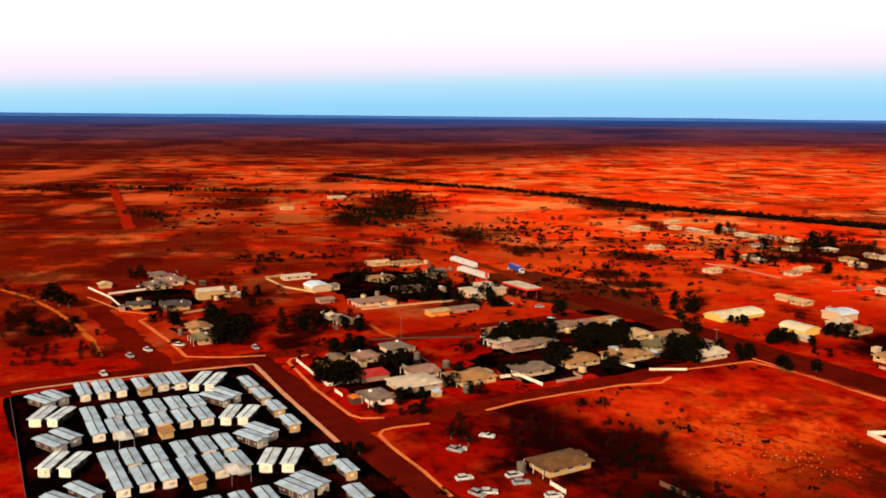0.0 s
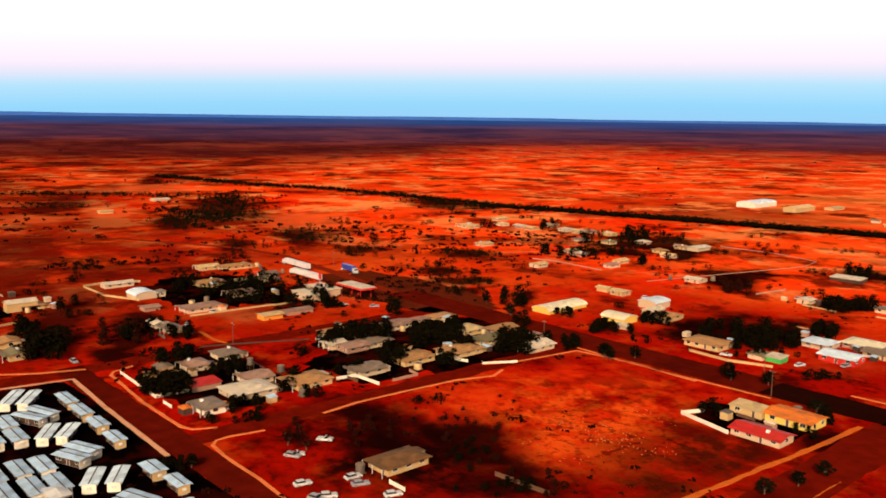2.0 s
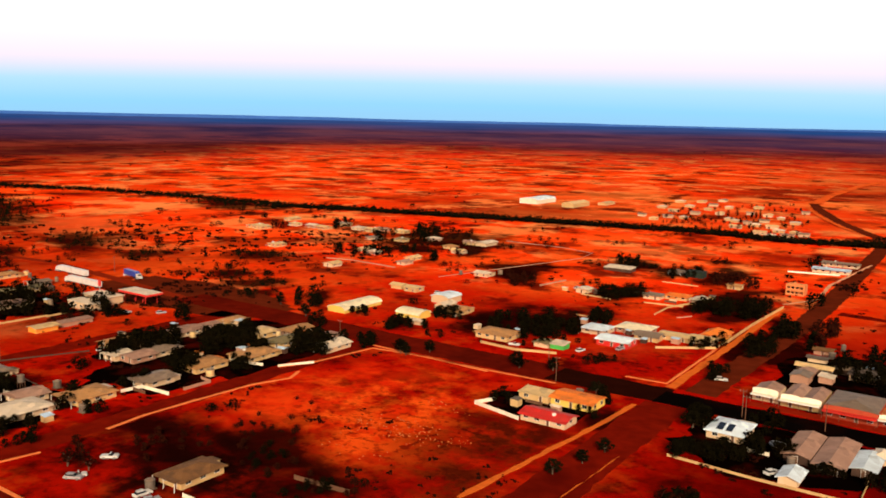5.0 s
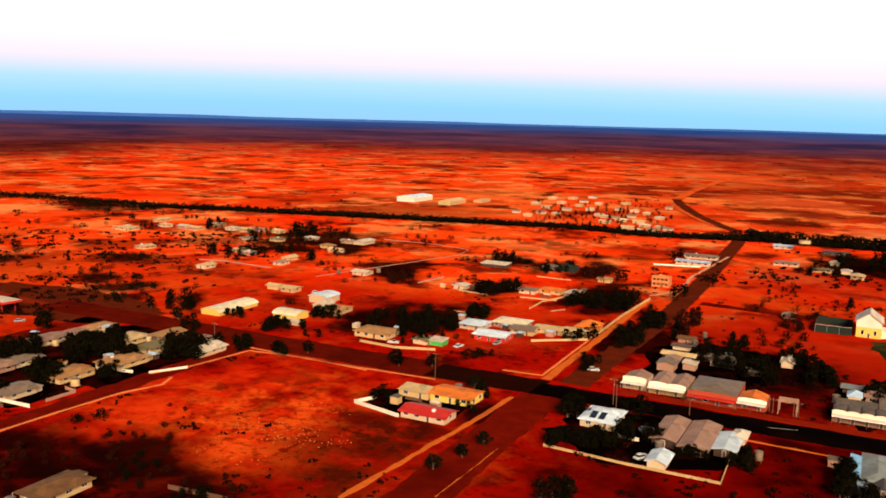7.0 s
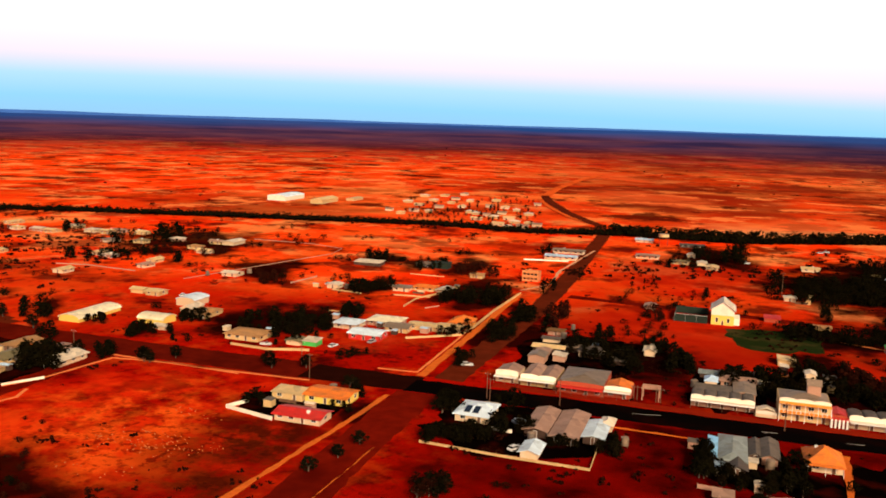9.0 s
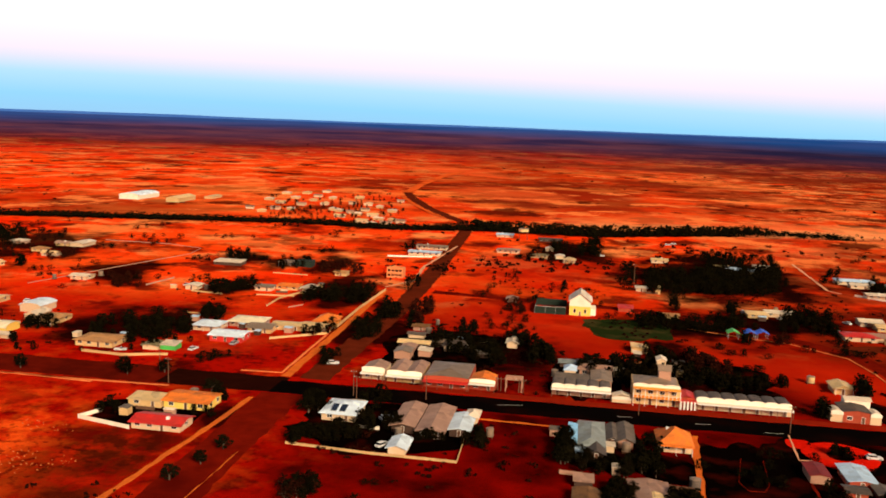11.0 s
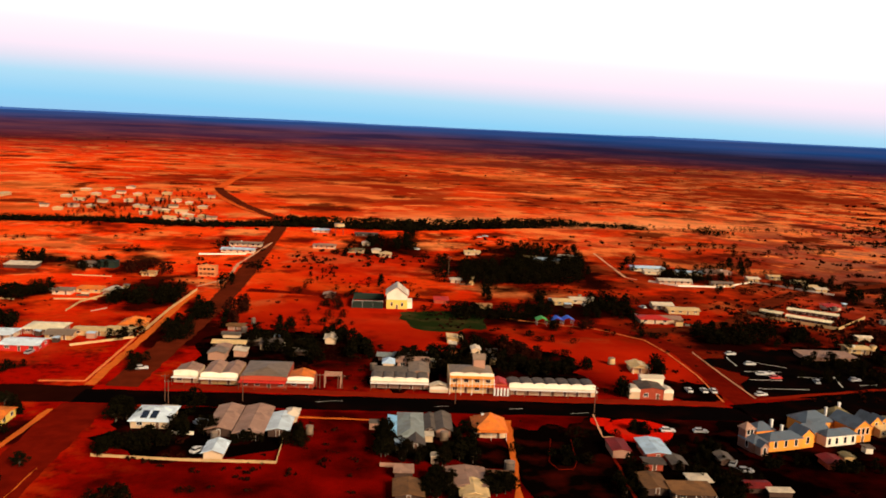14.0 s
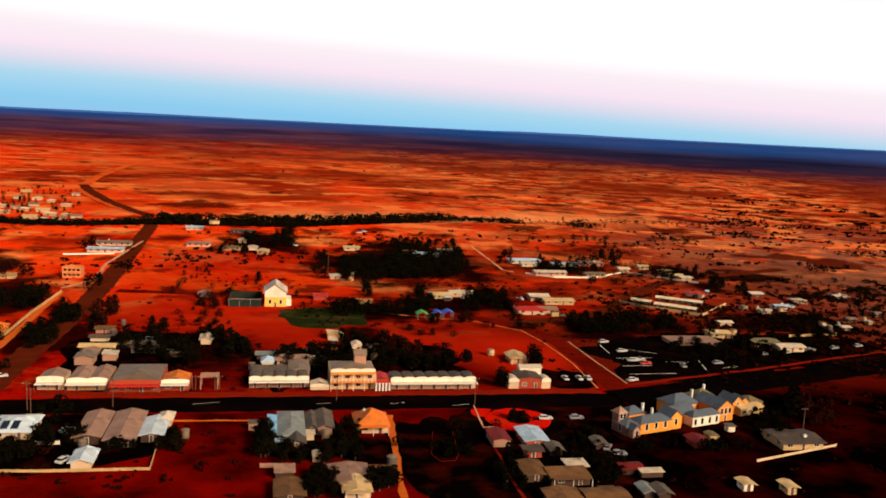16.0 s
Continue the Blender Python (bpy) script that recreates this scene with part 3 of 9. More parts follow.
def thing(name, x, y, label, category, group="", kind="", z=0.0, turn=0.0):
    ob = new(name)
    ob.empty_display_size = 0.5
    ob.matrix_basis = pose(x, y, z, 0, 0, turn)
    return tagged(ob, label, category, group, kind)


def box(bm, x0, x1, y0, y1, z0, z1):
    v = [bm.verts.new((x, y, z)) for z in (z0, z1) for x, y in ((x0, y0), (x1, y0), (x1, y1), (x0, y1))]
    for f in ((3, 2, 1, 0), (4, 5, 6, 7), (0, 1, 5, 4), (1, 2, 6, 5), (2, 3, 7, 6), (3, 0, 4, 7)):
        bm.faces.new([v[i] for i in f])


def boxes(*rows):
    bm = bmesh.new()
    for r in rows:
        box(bm, *r)
    return bm


def loft(bm, rings, cap=True):
    """Joins rings of equal length into a skin."""
    rr = [[bm.verts.new(p) for p in ring] for ring in rings]
    k = len(rr[0])
    for a, c in zip(rr, rr[1:]):
        for i in range(k):
            bm.faces.new((a[i], a[(i + 1) % k], c[(i + 1) % k], c[i]))
    if cap:
        bm.faces.new(rr[0][::-1])
        bm.faces.new(rr[-1])


def tube(bm, p, q, r0, r1, k=6):
    p, q = Vector(p), Vector(q)
    d = (q - p).normalized()
    a = d.orthogonal().normalized()
    c = d.cross(a)
    loft(bm, [[s + (a * math.cos(2 * math.pi * i / k) + c * math.sin(2 * math.pi * i / k)) * r for i in range(k)] for s, r in ((p, r0), (q, r1))])


def swap(bm):
    """Turns a form laid along x so that it lies along y."""
    for v in bm.verts:
        v.co = Vector((-v.co.y, v.co.x, v.co.z))
    return bm


def roof_form(kind, l, d, h, rise, over=0.55):
    """A roof over l by d metres, ridge along x, eaves at h."""
    bm = bmesh.new()
    X, Y, th = l / 2 + over, d / 2 + over, 0.16
    low = h - (over * rise / (d / 2) if kind in ("gable", "hip", "skillion") else 0)
    if kind == "gable":
        prof = [(-Y, low), (0, h + rise), (Y, low), (Y, low - th), (0, h + rise - th * 1.2), (-Y, low - th)]
        loft(bm, [[(s, y, z) for y, z in prof] for s in (-X, X)])
    elif kind == "vault":
        k = 10
        prof = [(-Y * math.cos(math.pi * i / k), h + rise * math.sin(math.pi * i / k)) for i in range(k + 1)]
        prof += [(-(Y - th) * math.cos(math.pi * i / k), h - 0.02 + (rise - th) * math.sin(math.pi * i / k)) for i in range(k, -1, -1)]
        loft(bm, [[(s, y, z) for y, z in prof] for s in (-X, X)])
    elif kind == "hip":
        r = max(0.05, (l - d) / 2 if l > d else 0.05)
        base = [(-X, -Y), (X, -Y), (X, Y), (-X, Y)]
        ridge = [(-r, -0.04), (r, -0.04), (r, 0.04), (-r, 0.04)]
        loft(bm, [[(x, y, low - th) for x, y in base], [(x, y, low) for x, y in base], [(x, y, h + rise) for x, y in ridge]])
    elif kind == "skillion":
        prof = [(-Y, h), (Y, h + rise), (Y, h + rise - th), (-Y, h - th)]
        loft(bm, [[(s, y, z) for y, z in prof] for s in (-X, X)])
    else:
        box(bm, -X, X, -Y, Y, h, h + 0.22)
    return bm


def wall_form(kind, l, d, h, rise):
    """The walls under such a roof, with their gables."""
    bm = bmesh.new()
    box(bm, -l / 2, l / 2, -d / 2, d / 2, -0.3, h)
    y = d / 2
    if kind == "gable":
        prof = [(-y, h - 0.02), (y, h - 0.02), (0, h + rise - 0.2)]
    elif kind == "vault":
        prof = [(-y * 0.97 * math.cos(math.pi * i / 10), h - 0.02 + (rise - 0.2) * math.sin(math.pi * i / 10)) for i in range(11)]
    elif kind == "skillion":
        prof = [(-y, h - 0.1), (y, h - 0.1), (y, h + rise - 0.2)]
    else:
        return bm
    loft(bm, [[(s, a, z) for a, z in prof] for s in (-l / 2, l / 2)])
    return bm


def shared(name, bm, mat):
    bmesh.ops.recalc_face_normals(bm, faces=bm.faces)
    me = bpy.data.meshes.new(name)
    bm.to_mesh(me)
    bm.free()
    me.materials.append(mat)
    return me


# joinery that all the buildings share; each faces -y
WIN_FRAME = shared("window", boxes((-0.85, 0.85, -0.06, 0.04, 0, 0.1), (-0.85, 0.85, -0.06, 0.04, 1.2, 1.3), (-0.85, -0.75, -0.05, 0.04, 0.1, 1.2),
                                   (0.75, 0.85, -0.05, 0.04, 0.1, 1.2), (-0.04, 0.04, -0.045, 0.04, 0.1, 1.2)), M["trim"])
WIN_PANE = shared("pane", boxes((-0.75, 0.75, -0.025, -0.005, 0.1, 1.2)), M["glass"])
DOOR_LEAF = shared("door", boxes((-0.45, 0.45, -0.05, 0.0, 0, 2.05)), M["timber"])
DOOR_FRAME = shared("door_frame", boxes((-0.55, -0.45, -0.07, 0.0, 0, 2.05), (0.45, 0.55, -0.07, 0.0, 0, 2.05), (-0.55, 0.55, -0.07, 0.0, 2.05, 2.15)), M["trim"])
TALL_FRAME = shared("arched_window", boxes((-0.6, -0.5, -0.06, 0.03, 0, 1.9), (0.5, 0.6, -0.06, 0.03, 0, 1.9), (-0.6, 0.6, -0.06, 0.03, 1.9, 2.0), (-0.7, 0.7, -0.1, 0.03, -0.1, 0)), M["trim"])
TALL_PANE = shared("pane", boxes((-0.5, 0.5, -0.025, -0.005, 0, 1.9)), M["glass"])


def window(parent, x, y, z, turn, tall=False):
    w = part("window", TALL_FRAME if tall else WIN_FRAME, None, parent, "", pose(x, y, z, 0, 0, turn))
    part("pane", TALL_PANE if tall else WIN_PANE, None, w)


def door(parent, x, y, z, turn):
    w = part("door", DOOR_LEAF, None, parent, "", pose(x, y, z, 0, 0, turn))
    part("frame", DOOR_FRAME, None, w)


BUILT = []


def building(name, x0, x1, y0, y1, h, rise, kind, wall, roof, label, category="house", axis="", windows=True, veranda=0.0, chimney=False, group="", over=0.5, tall=False, storeys=1):
    """A building between x0 and x1, y0 and y1, eaves at h."""
    w, d = x1 - x0, y1 - y0
    axis = axis or ("x" if w >= d else "y")
    if rise < 2.0 and kind in ("gable", "hip"):
        rise *= 0.68
    ob = thing(name, (x0 + x1) / 2, (y0 + y1) / 2, label, category, group)
    l, b = (w, d) if axis == "x" else (d, w)
    forms = [wall_form(kind, l, b, h, rise), roof_form(kind, l, b, h, rise, over)]
    if axis == "y":
        forms = [swap(f) for f in forms]
    part("wall", forms[0], M[wall], ob)
    part("roof", forms[1], M[roof], ob)
    if windows:
        side = 1 if (x0 + x1) / 2 < 20 else -1
        for s in range(storeys):
            z0 = s * 3.0
            k = max(1, int(w / 3.6))
            for i in range(k):
                x = -w / 2 + w * (i + 0.5) / k
                if i == k // 2 and s == 0:
                    door(ob, x, -d / 2, 0, 0)
                else:
                    window(ob, x, -d / 2, z0 + 0.9, 0, tall)
            k = max(1, int(d / 4.2))
            for i in range(k):
                window(ob, side * w / 2, -d / 2 + d * (i + 0.5) / k, z0 + 0.9, 90 * side, tall)
    if veranda:
        v = part("veranda_roof", boxes((-w / 2, w / 2, -d / 2 - veranda, -d / 2 - 0.02, 2.45, 2.55)), M[roof], ob)
        for i in range(max(2, int(w / 4)) + 1):
            x = -w / 2 + 0.1 + (w - 0.2) * i / max(2, int(w / 4))
            part("post", boxes((x - 0.06, x + 0.06, -d / 2 - veranda + 0.05, -d / 2 - veranda + 0.17, -0.1, 2.45)), M["trim"], v)
    BUILT.append((x0, x1, y0, y1, category))
    if category == "house" and windows and kind != "flat" and w > 7.5:
        rng = random.Random(str((round(x0), round(y0))))
        k = rng.choice((-1, 1))
        other = rng.choice(("iron_lead", "iron_brown", "iron_grey", "iron_rust", "iron_white"))
        q0, q1 = sorted((k * w * 0.02, k * w * 0.45))
        z1 = min(h - 0.25, 2.6)
        lean = part("lean_to", boxes((q0 + 0.2, q1 - 0.2, d / 2 + 0.02, d / 2 + 2.6, -0.1, z1 - 0.5)), M[wall], ob)
        bm = bmesh.new()
        ring = [(d / 2 + 0.02, z1), (d / 2 + 3.0, z1 - 0.55), (d / 2 + 3.0, z1 - 0.45), (d / 2 + 0.02, z1 + 0.1)]
        loft(bm, [[(x, y, z) for y, z in ring] for x in (q0, q1)])
        part("lean_to_roof", bm, M[other], lean, "patched sheet lean-to roof")
        if rng.random() < 0.35:
            cx, cy = (-k * l * 0.18, b * rng.choice((-0.2, 0.2)))
            cx, cy = (cx, cy) if axis == "x" else (cy, cx)
            cool = part("roof_cooler", boxes((cx - 0.45, cx + 0.45, cy - 0.45, cy + 0.45, h + rise * 0.45, h + rise * 0.45 + 0.8)), M["trim"], ob, "pale evaporative cooler box on the roof")
    if chimney:
        part("chimney", boxes((l * 0.2, l * 0.2 + 0.8, -0.4, 0.4, h, h + rise + 0.9), (l * 0.2 - 0.1, l * 0.2 + 0.9, -0.5, 0.5, h + rise + 0.9, h + rise + 1.1)), M["wall_brick"], ob)
    return ob


def strip_mesh(name, pts, width, z, mat, label, category, kind="structure", jag=0.0, thick=0.05, group=""):
    """A band along a line of places: a road, a track, a kerb."""
    rng = random.Random(name + str(pts[0]))
    P = [Vector(p) for p in pts]
    fine = []
    for a, b in zip(P, P[1:]):
        k = max(1, int((b - a).length / (4 if jag else 60)))
        fine += [a.lerp(b, i / k) for i in range(k)]
    fine.append(P[-1])
    left, right = [], []
    for i, p in enumerate(fine):
        a, b = fine[max(0, i - 1)], fine[min(len(fine) - 1, i + 1)]
        t = (b - a).normalized()
        nrm = Vector((-t.y, t.x))
        left.append(p + nrm * (width / 2 + rng.uniform(-jag, jag)))
        right.append(p - nrm * (width / 2 + rng.uniform(-jag, jag)))
    k = len(fine)
    vs = [(*p, z) for p in left] + [(*p, z) for p in right] + [(*p, z - thick) for p in left] + [(*p, z - thick) for p in right]
    fs = []
    for i in range(k - 1):
        fs += [(i, i + 1, k + i + 1, k + i), (2 * k + i, 2 * k + i + 1, i + 1, i), (k + i, k + i + 1, 3 * k + i + 1, 3 * k + i)]
    me = faces_to_mesh(name, vs, [f[::-1] for f in fs], mat)
    return tagged(new(name, me), label, category, group, kind)


def patch(name, x0, x1, y0, y1, mat, label, category, z=0.03, jag=3.4, kind="structure", power=3.2):
    """A flat patch of ground cover with a ragged edge."""
    cx, cy, rx, ry = (x0 + x1) / 2, (y0 + y1) / 2, (x1 - x0) / 2, (y1 - y0) / 2
    k = max(16, int((rx + ry) * 0.9))
    ring = []
    for i in range(k):
        a = 2 * math.pi * i / k
        c, s = math.cos(a), math.sin(a)
        q = (abs(c) ** power + abs(s) ** power) ** (-1 / power)
        w = 1 + jag * 0.09 * noise.noise((c * 2.2 + x0 * 0.1, s * 2.2 + y0 * 0.1, 1.0)) + jag * 0.04 * noise.noise((c * 9 + x0, s * 9, 2.0))
        ring.append((cx + rx * q * c * w, cy + ry * q * s * w))
    bm = bmesh.new()
    top = bm.faces.new([bm.verts.new((x, y, z)) for x, y in ring])
    low = [bm.verts.new((x, y, z - 0.1)) for x, y in ring]
    tv = list(top.verts)
    for i in range(len(tv)):
        j = (i + 1) % len(tv)
        bm.faces.new((tv[j], tv[i], low[i], low[j]))
    return tagged(part(name, bm, M[mat], None), label, category, "", kind)


def fence(pts, h, mat, label, step=6.0, category="fence", thick=0.12):
    """A low wall or fence along a line of places: panels between posts."""
    h *= 0.75
    ob = thing("fence", pts[0][0], pts[0][1], label, category)
    o = Vector(pts[0])
    for a, b in zip(pts, pts[1:]):
        a, b = Vector(a) - o, Vector(b) - o
        k = max(1, round((b - a).length / step))
        turn = math.degrees(math.atan2((b - a).y, (b - a).x))
        s = (b - a).length / k
        panel = shared("panel", boxes((0.1, s - 0.1, -thick / 2, thick / 2, -0.1, h)), M[mat])
        post = shared("post", boxes((-0.1, 0.1, -0.1, 0.1, -0.2, h + 0.12)), M[mat])
        for i in range(k):
            p = a.lerp(b, i / k)
            m = pose(p.x, p.y, 0, 0, 0, turn)
            part("panel", panel, None, ob, "", m)
            part("post", post, None, ob, "", m)
        part("post", post, None, ob, "", pose(b.x, b.y, 0, 0, 0, turn))
    return ob




def cabin(x, y, turn, l, w, roof, wall="wall_white", group="cabins of the workers camp", label="pale blue roofed transportable workers cabin"):
    """A transportable cabin on low stumps, its long side along its own x."""
    ob = thing("cabin", x, y, label, "cabin", group, turn=turn)
    # long sides coloured dark for the shade between the cabins
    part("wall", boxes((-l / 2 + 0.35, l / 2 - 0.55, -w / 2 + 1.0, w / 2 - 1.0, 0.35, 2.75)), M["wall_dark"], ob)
    part("end_wall", boxes((l / 2 - 0.55, l / 2 - 0.47, -w / 2 + 0.5, w / 2 - 0.5, 0.3, 2.7)), M[wall], ob)
    part("floor_frame", boxes((-l / 2 + 0.35, l / 2 - 0.3, -w / 2 + 1.1, w / 2 - 1.1, 0.2, 0.35)), M["steel"], ob)
    for i in (-1, 1):
        for j in (-1, 1):
            part("stump", boxes((i * (l / 2 - 1.2) - 0.15, i * (l / 2 - 1.2) + 0.15, j * (w / 2 - 1.4) - 0.15, j * (w / 2 - 1.4) + 0.15, -0.1, 0.2)), M["concrete"], ob)
    bm = bmesh.new()
    prof = [(-w / 2, 2.72), (-0.12, 2.98), (0.12, 2.98), (w / 2, 2.72), (w / 2, 2.62), (0, 2.84), (-w / 2, 2.62)]
    loft(bm, [[(s, a, z) for a, z in prof] for s in (-l / 2, l / 2)])
    roof_ob = part("roof", bm, M[roof], ob)
    part("ridge_cap", boxes((-l / 2 - 0.02, l / 2 + 0.02, -0.16, 0.16, 2.97, 3.02)), M["iron_dark"], roof_ob)
    k = max(1, int(l / 3.2))
    for i in range(k):
        xx = -l / 2 + l * (i + 0.5) / k
        for s in (-1, 1):
            if s == -1 and i % 2:
                door(ob, xx, -w / 2 + 1.0, 0.4, 0)
            else:
                window(ob, xx, s * (w / 2 - 1.0), 1.1, 0 if s < 0 else 180)
    part("air_conditioner", boxes((l / 2 - 0.47, l / 2 - 0.12, -0.45, 0.45, 1.3, 1.9)), M["trim"], ob)
    return ob


# ---------------------------------------------------------------- trees and scrub


def leaf_cloud(rng, centre, r, n, size):
    """Loose small leaf blades round a centre, as vertices and faces."""
    vs, fs = [], []
    for _ in range(n):
        d = Vector((rng.gauss(0, 1), rng.gauss(0, 1), rng.gauss(0, 0.8))).normalized() * r * rng.uniform(0.35, 1.0)
        p = Vector(centre) + d
        a = Vector((rng.uniform(-1, 1), rng.uniform(-1, 1), rng.uniform(-0.6, 0.6))).normalized() * size * rng.uniform(0.6, 1.3)
        b = a.cross(Vector((rng.uniform(-1, 1), rng.uniform(-1, 1), rng.uniform(-1, 1))).normalized()) * 0.7
        k = len(vs)
        vs += [p - a, p + b, p + a, p - b]
        fs.append((k, k + 1, k + 2, k + 3))
    return vs, fs


def tree_model(seed, mat, spread=0.55, clumps=46, sparse=False):
    """A tree one metre per unit of height 8: tapered trunk, limbs, a crown of many small leaf clumps."""
    rng = random.Random(seed)
    root = thing("tree", 0, -400, "dark olive outback tree with an uneven crown", "tree")
    bm = bmesh.new()
    tube(bm, (0, 0, -0.3), (0.15, 0.1, 3.0), 0.28, 0.17, 7)
    ends = []
    for i in range(6):
        a = 2 * math.pi * i / 6 + rng.uniform(-0.4, 0.4)
        s = Vector((0.1, 0.05, rng.uniform(1.6, 3.0)))
        e = s + Vector((math.cos(a) * rng.uniform(1.2, 2.4), math.sin(a) * rng.uniform(1.2, 2.4), rng.uniform(1.4, 3.4)))
        tube(bm, s, e, 0.12, 0.04, 5)
        ends.append(e)
    part("trunk", bm, M["bark"], root)
    vs, fs = [], []
    R = 8 * spread * 0.62
    for i in range(clumps):
        if i < len(ends):
            c = ends[i]
        else:
            a, q = rng.uniform(0, 2 * math.pi), math.sqrt(rng.random())
            z = rng.uniform(0.0, 1.0)
            w = R * (0.55 + 0.75 * math.sin(math.pi * min(1, 0.15 + z * 0.85))) * (0.75 + 0.35 * noise.noise((math.cos(a) * 2, math.sin(a) * 2, seed + z * 2)))
            c = Vector((math.cos(a) * q * w, math.sin(a) * q * w, 2.0 + z * 5.2))
        v, f = leaf_cloud(rng, c, rng.uniform(0.6, 1.15), 14 if sparse else 26, 0.36)
        k = len(vs)
        vs += v
        fs += [tuple(j + k for j in q) for q in f]
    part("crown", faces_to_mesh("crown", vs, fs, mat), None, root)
    return root


TREES = [tree_model(s, M["leaf"], sp) for s, sp in ((1, 0.55), (2, 0.7), (3, 0.5), (4, 0.8))]
DRY = [tree_model(s, M["leaf_dry"], sp, 30, True) for s, sp in ((11, 0.6), (12, 0.75))]
for k in DRY:
    tagged(k, "sparse brown dry outback tree", "tree")
USED = set()


def tree(x, y, h, wide=1.0, dry=False, pick=None):
    """One tree of height h at a place."""
    rng = random.Random(str((round(x, 1), round(y, 1))))
    pool = DRY if dry else TREES
    model = pool[pick if pick is not None else rng.randrange(len(pool))]
    s = h / 7.6
    m = pose(x, y, 0, 0, 0, rng.uniform(0, 360)) @ Matrix.Diagonal((s * wide, s * wide, s, 1))
    if model not in USED:
        USED.add(model)
        model.matrix_basis = m
        return model
    ob = copy_thing(model, Matrix.Identity(4))
    ob.matrix_basis = m
    return ob


def thicket(a, b, c, d, n, h0, h1, dry=False, wide=1.1):
    """Trees strewn over a four-cornered piece of ground; the nearest ones stand as trees of their own, the rest are joined."""
    rng = random.Random(str((a, d, n)))
    a, b, c, d = Vector(a), Vector(b), Vector(c), Vector(d)
    for _ in range(n):
        u, v = rng.random(), rng.random()
        p = a.lerp(b, u).lerp(c.lerp(d, u), v)
        h, w = rng.uniform(h0, h1), wide * rng.uniform(0.85, 1.25)
        if p.length < SINGLE * math.sqrt(h / 5):
            tree(p.x, p.y, h, w, dry)
        else:
            far_tree(p.x, p.y, h, w, dry)


SINGLE = 255.0
FAR_LEAVES = {False: [], True: []}


def far_tree(x, y, h, wide=1.0, dry=False):
    """One more tree of the joined rest: a loose crown on a thin trunk."""
    FAR_LEAVES[dry].append((x, y, h, wide))


def join_far_trees():
    for dry, places in FAR_LEAVES.items():
        rng = random.Random(3)
        vs, fs = [], []
        for x, y, h, wide in places:
            n = 210 if math.hypot(x, y) < 420 else 130
            R = h * 0.36 * wide
            lean = (rng.uniform(0.8, 1.25), rng.uniform(0.8, 1.25))
            for _ in range(n):
                a, q, u = rng.uniform(0, 6.283), math.sqrt(rng.random()), rng.random()
                w = R * (0.45 + 0.7 * math.sin(math.pi * min(1, 0.18 + u * 0.8))) * (0.8 + 0.3 * math.sin(3 * a + x))
                v, f = leaf_cloud(rng, (x + math.cos(a) * q * w * lean[0], y + math.sin(a) * q * w * lean[1], h * (0.14 + 0.84 * u)), h * 0.05, 1, h * 0.095)
                k = len(vs)
                vs += v
                fs += [tuple(j + k for j in g) for g in f]
            k = len(vs)
            r = h * 0.03
            vs += [(x - r, y - r, -0.2), (x + r, y - r, -0.2), (x, y + r, -0.2), (x, y, h * 0.6)]
            fs += [(k, k + 1, k + 3), (k + 1, k + 2, k + 3), (k + 2, k, k + 3)]
        name = "dry_trees" if dry else "town_trees"
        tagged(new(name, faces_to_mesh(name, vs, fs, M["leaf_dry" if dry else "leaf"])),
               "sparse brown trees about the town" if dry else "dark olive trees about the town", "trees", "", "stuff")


def scrub_object(name, places, mat, label, category):
    """Very many low bushes as one object: places are x, y, z, size."""
    rng = random.Random(name)
    vs, fs = [], []
    for x, y, z, s in places:
        for _ in range(7):
            a = rng.uniform(0, 6.283)
            p = (x + rng.gauss(0, 0.45) * s, y + rng.gauss(0, 0.45) * s, z + rng.uniform(0.15, 0.5) * s)
            dx, dy, dz = math.cos(a) * 0.42 * s, math.sin(a) * 0.42 * s, rng.uniform(0.2, 0.42) * s
            ex, ey = -math.sin(a) * rng.uniform(-0.2, 0.2) * s, math.cos(a) * rng.uniform(-0.2, 0.2) * s
            k = len(vs)
            vs += [(p[0] - dx, p[1] - dy, p[2] - dz * 0.6), (p[0] + dx, p[1] + dy, p[2] - dz * 0.5), (p[0] + dx * 0.6 + ex, p[1] + dy * 0.6 + ey, p[2] + dz), (p[0] - dx * 0.7 + ex, p[1] - dy * 0.7 + ey, p[2] + dz * 0.8)]
            fs.append((k, k + 1, k + 2, k + 3))
    return tagged(new(name, faces_to_mesh(name, vs, fs, mat)), label, category, "", "stuff")


# ---------------------------------------------------------------- vehicles


def wheel(parent, x, y, r, w=0.22, rim=True):
    bm = bmesh.new()
    tube(bm, (x, y - w / 2, r), (x, y + w / 2, r), r, r, 12)
    ty = part("wheel", bm, M["rubber"], parent)
    if not rim:
        return
    bm = bmesh.new()
    tube(bm, (x, y - w / 2 - 0.01, r), (x, y + w / 2 + 0.01, r), r * 0.55, r * 0.55, 8)
    part("rim", bm, M["steel"], ty)


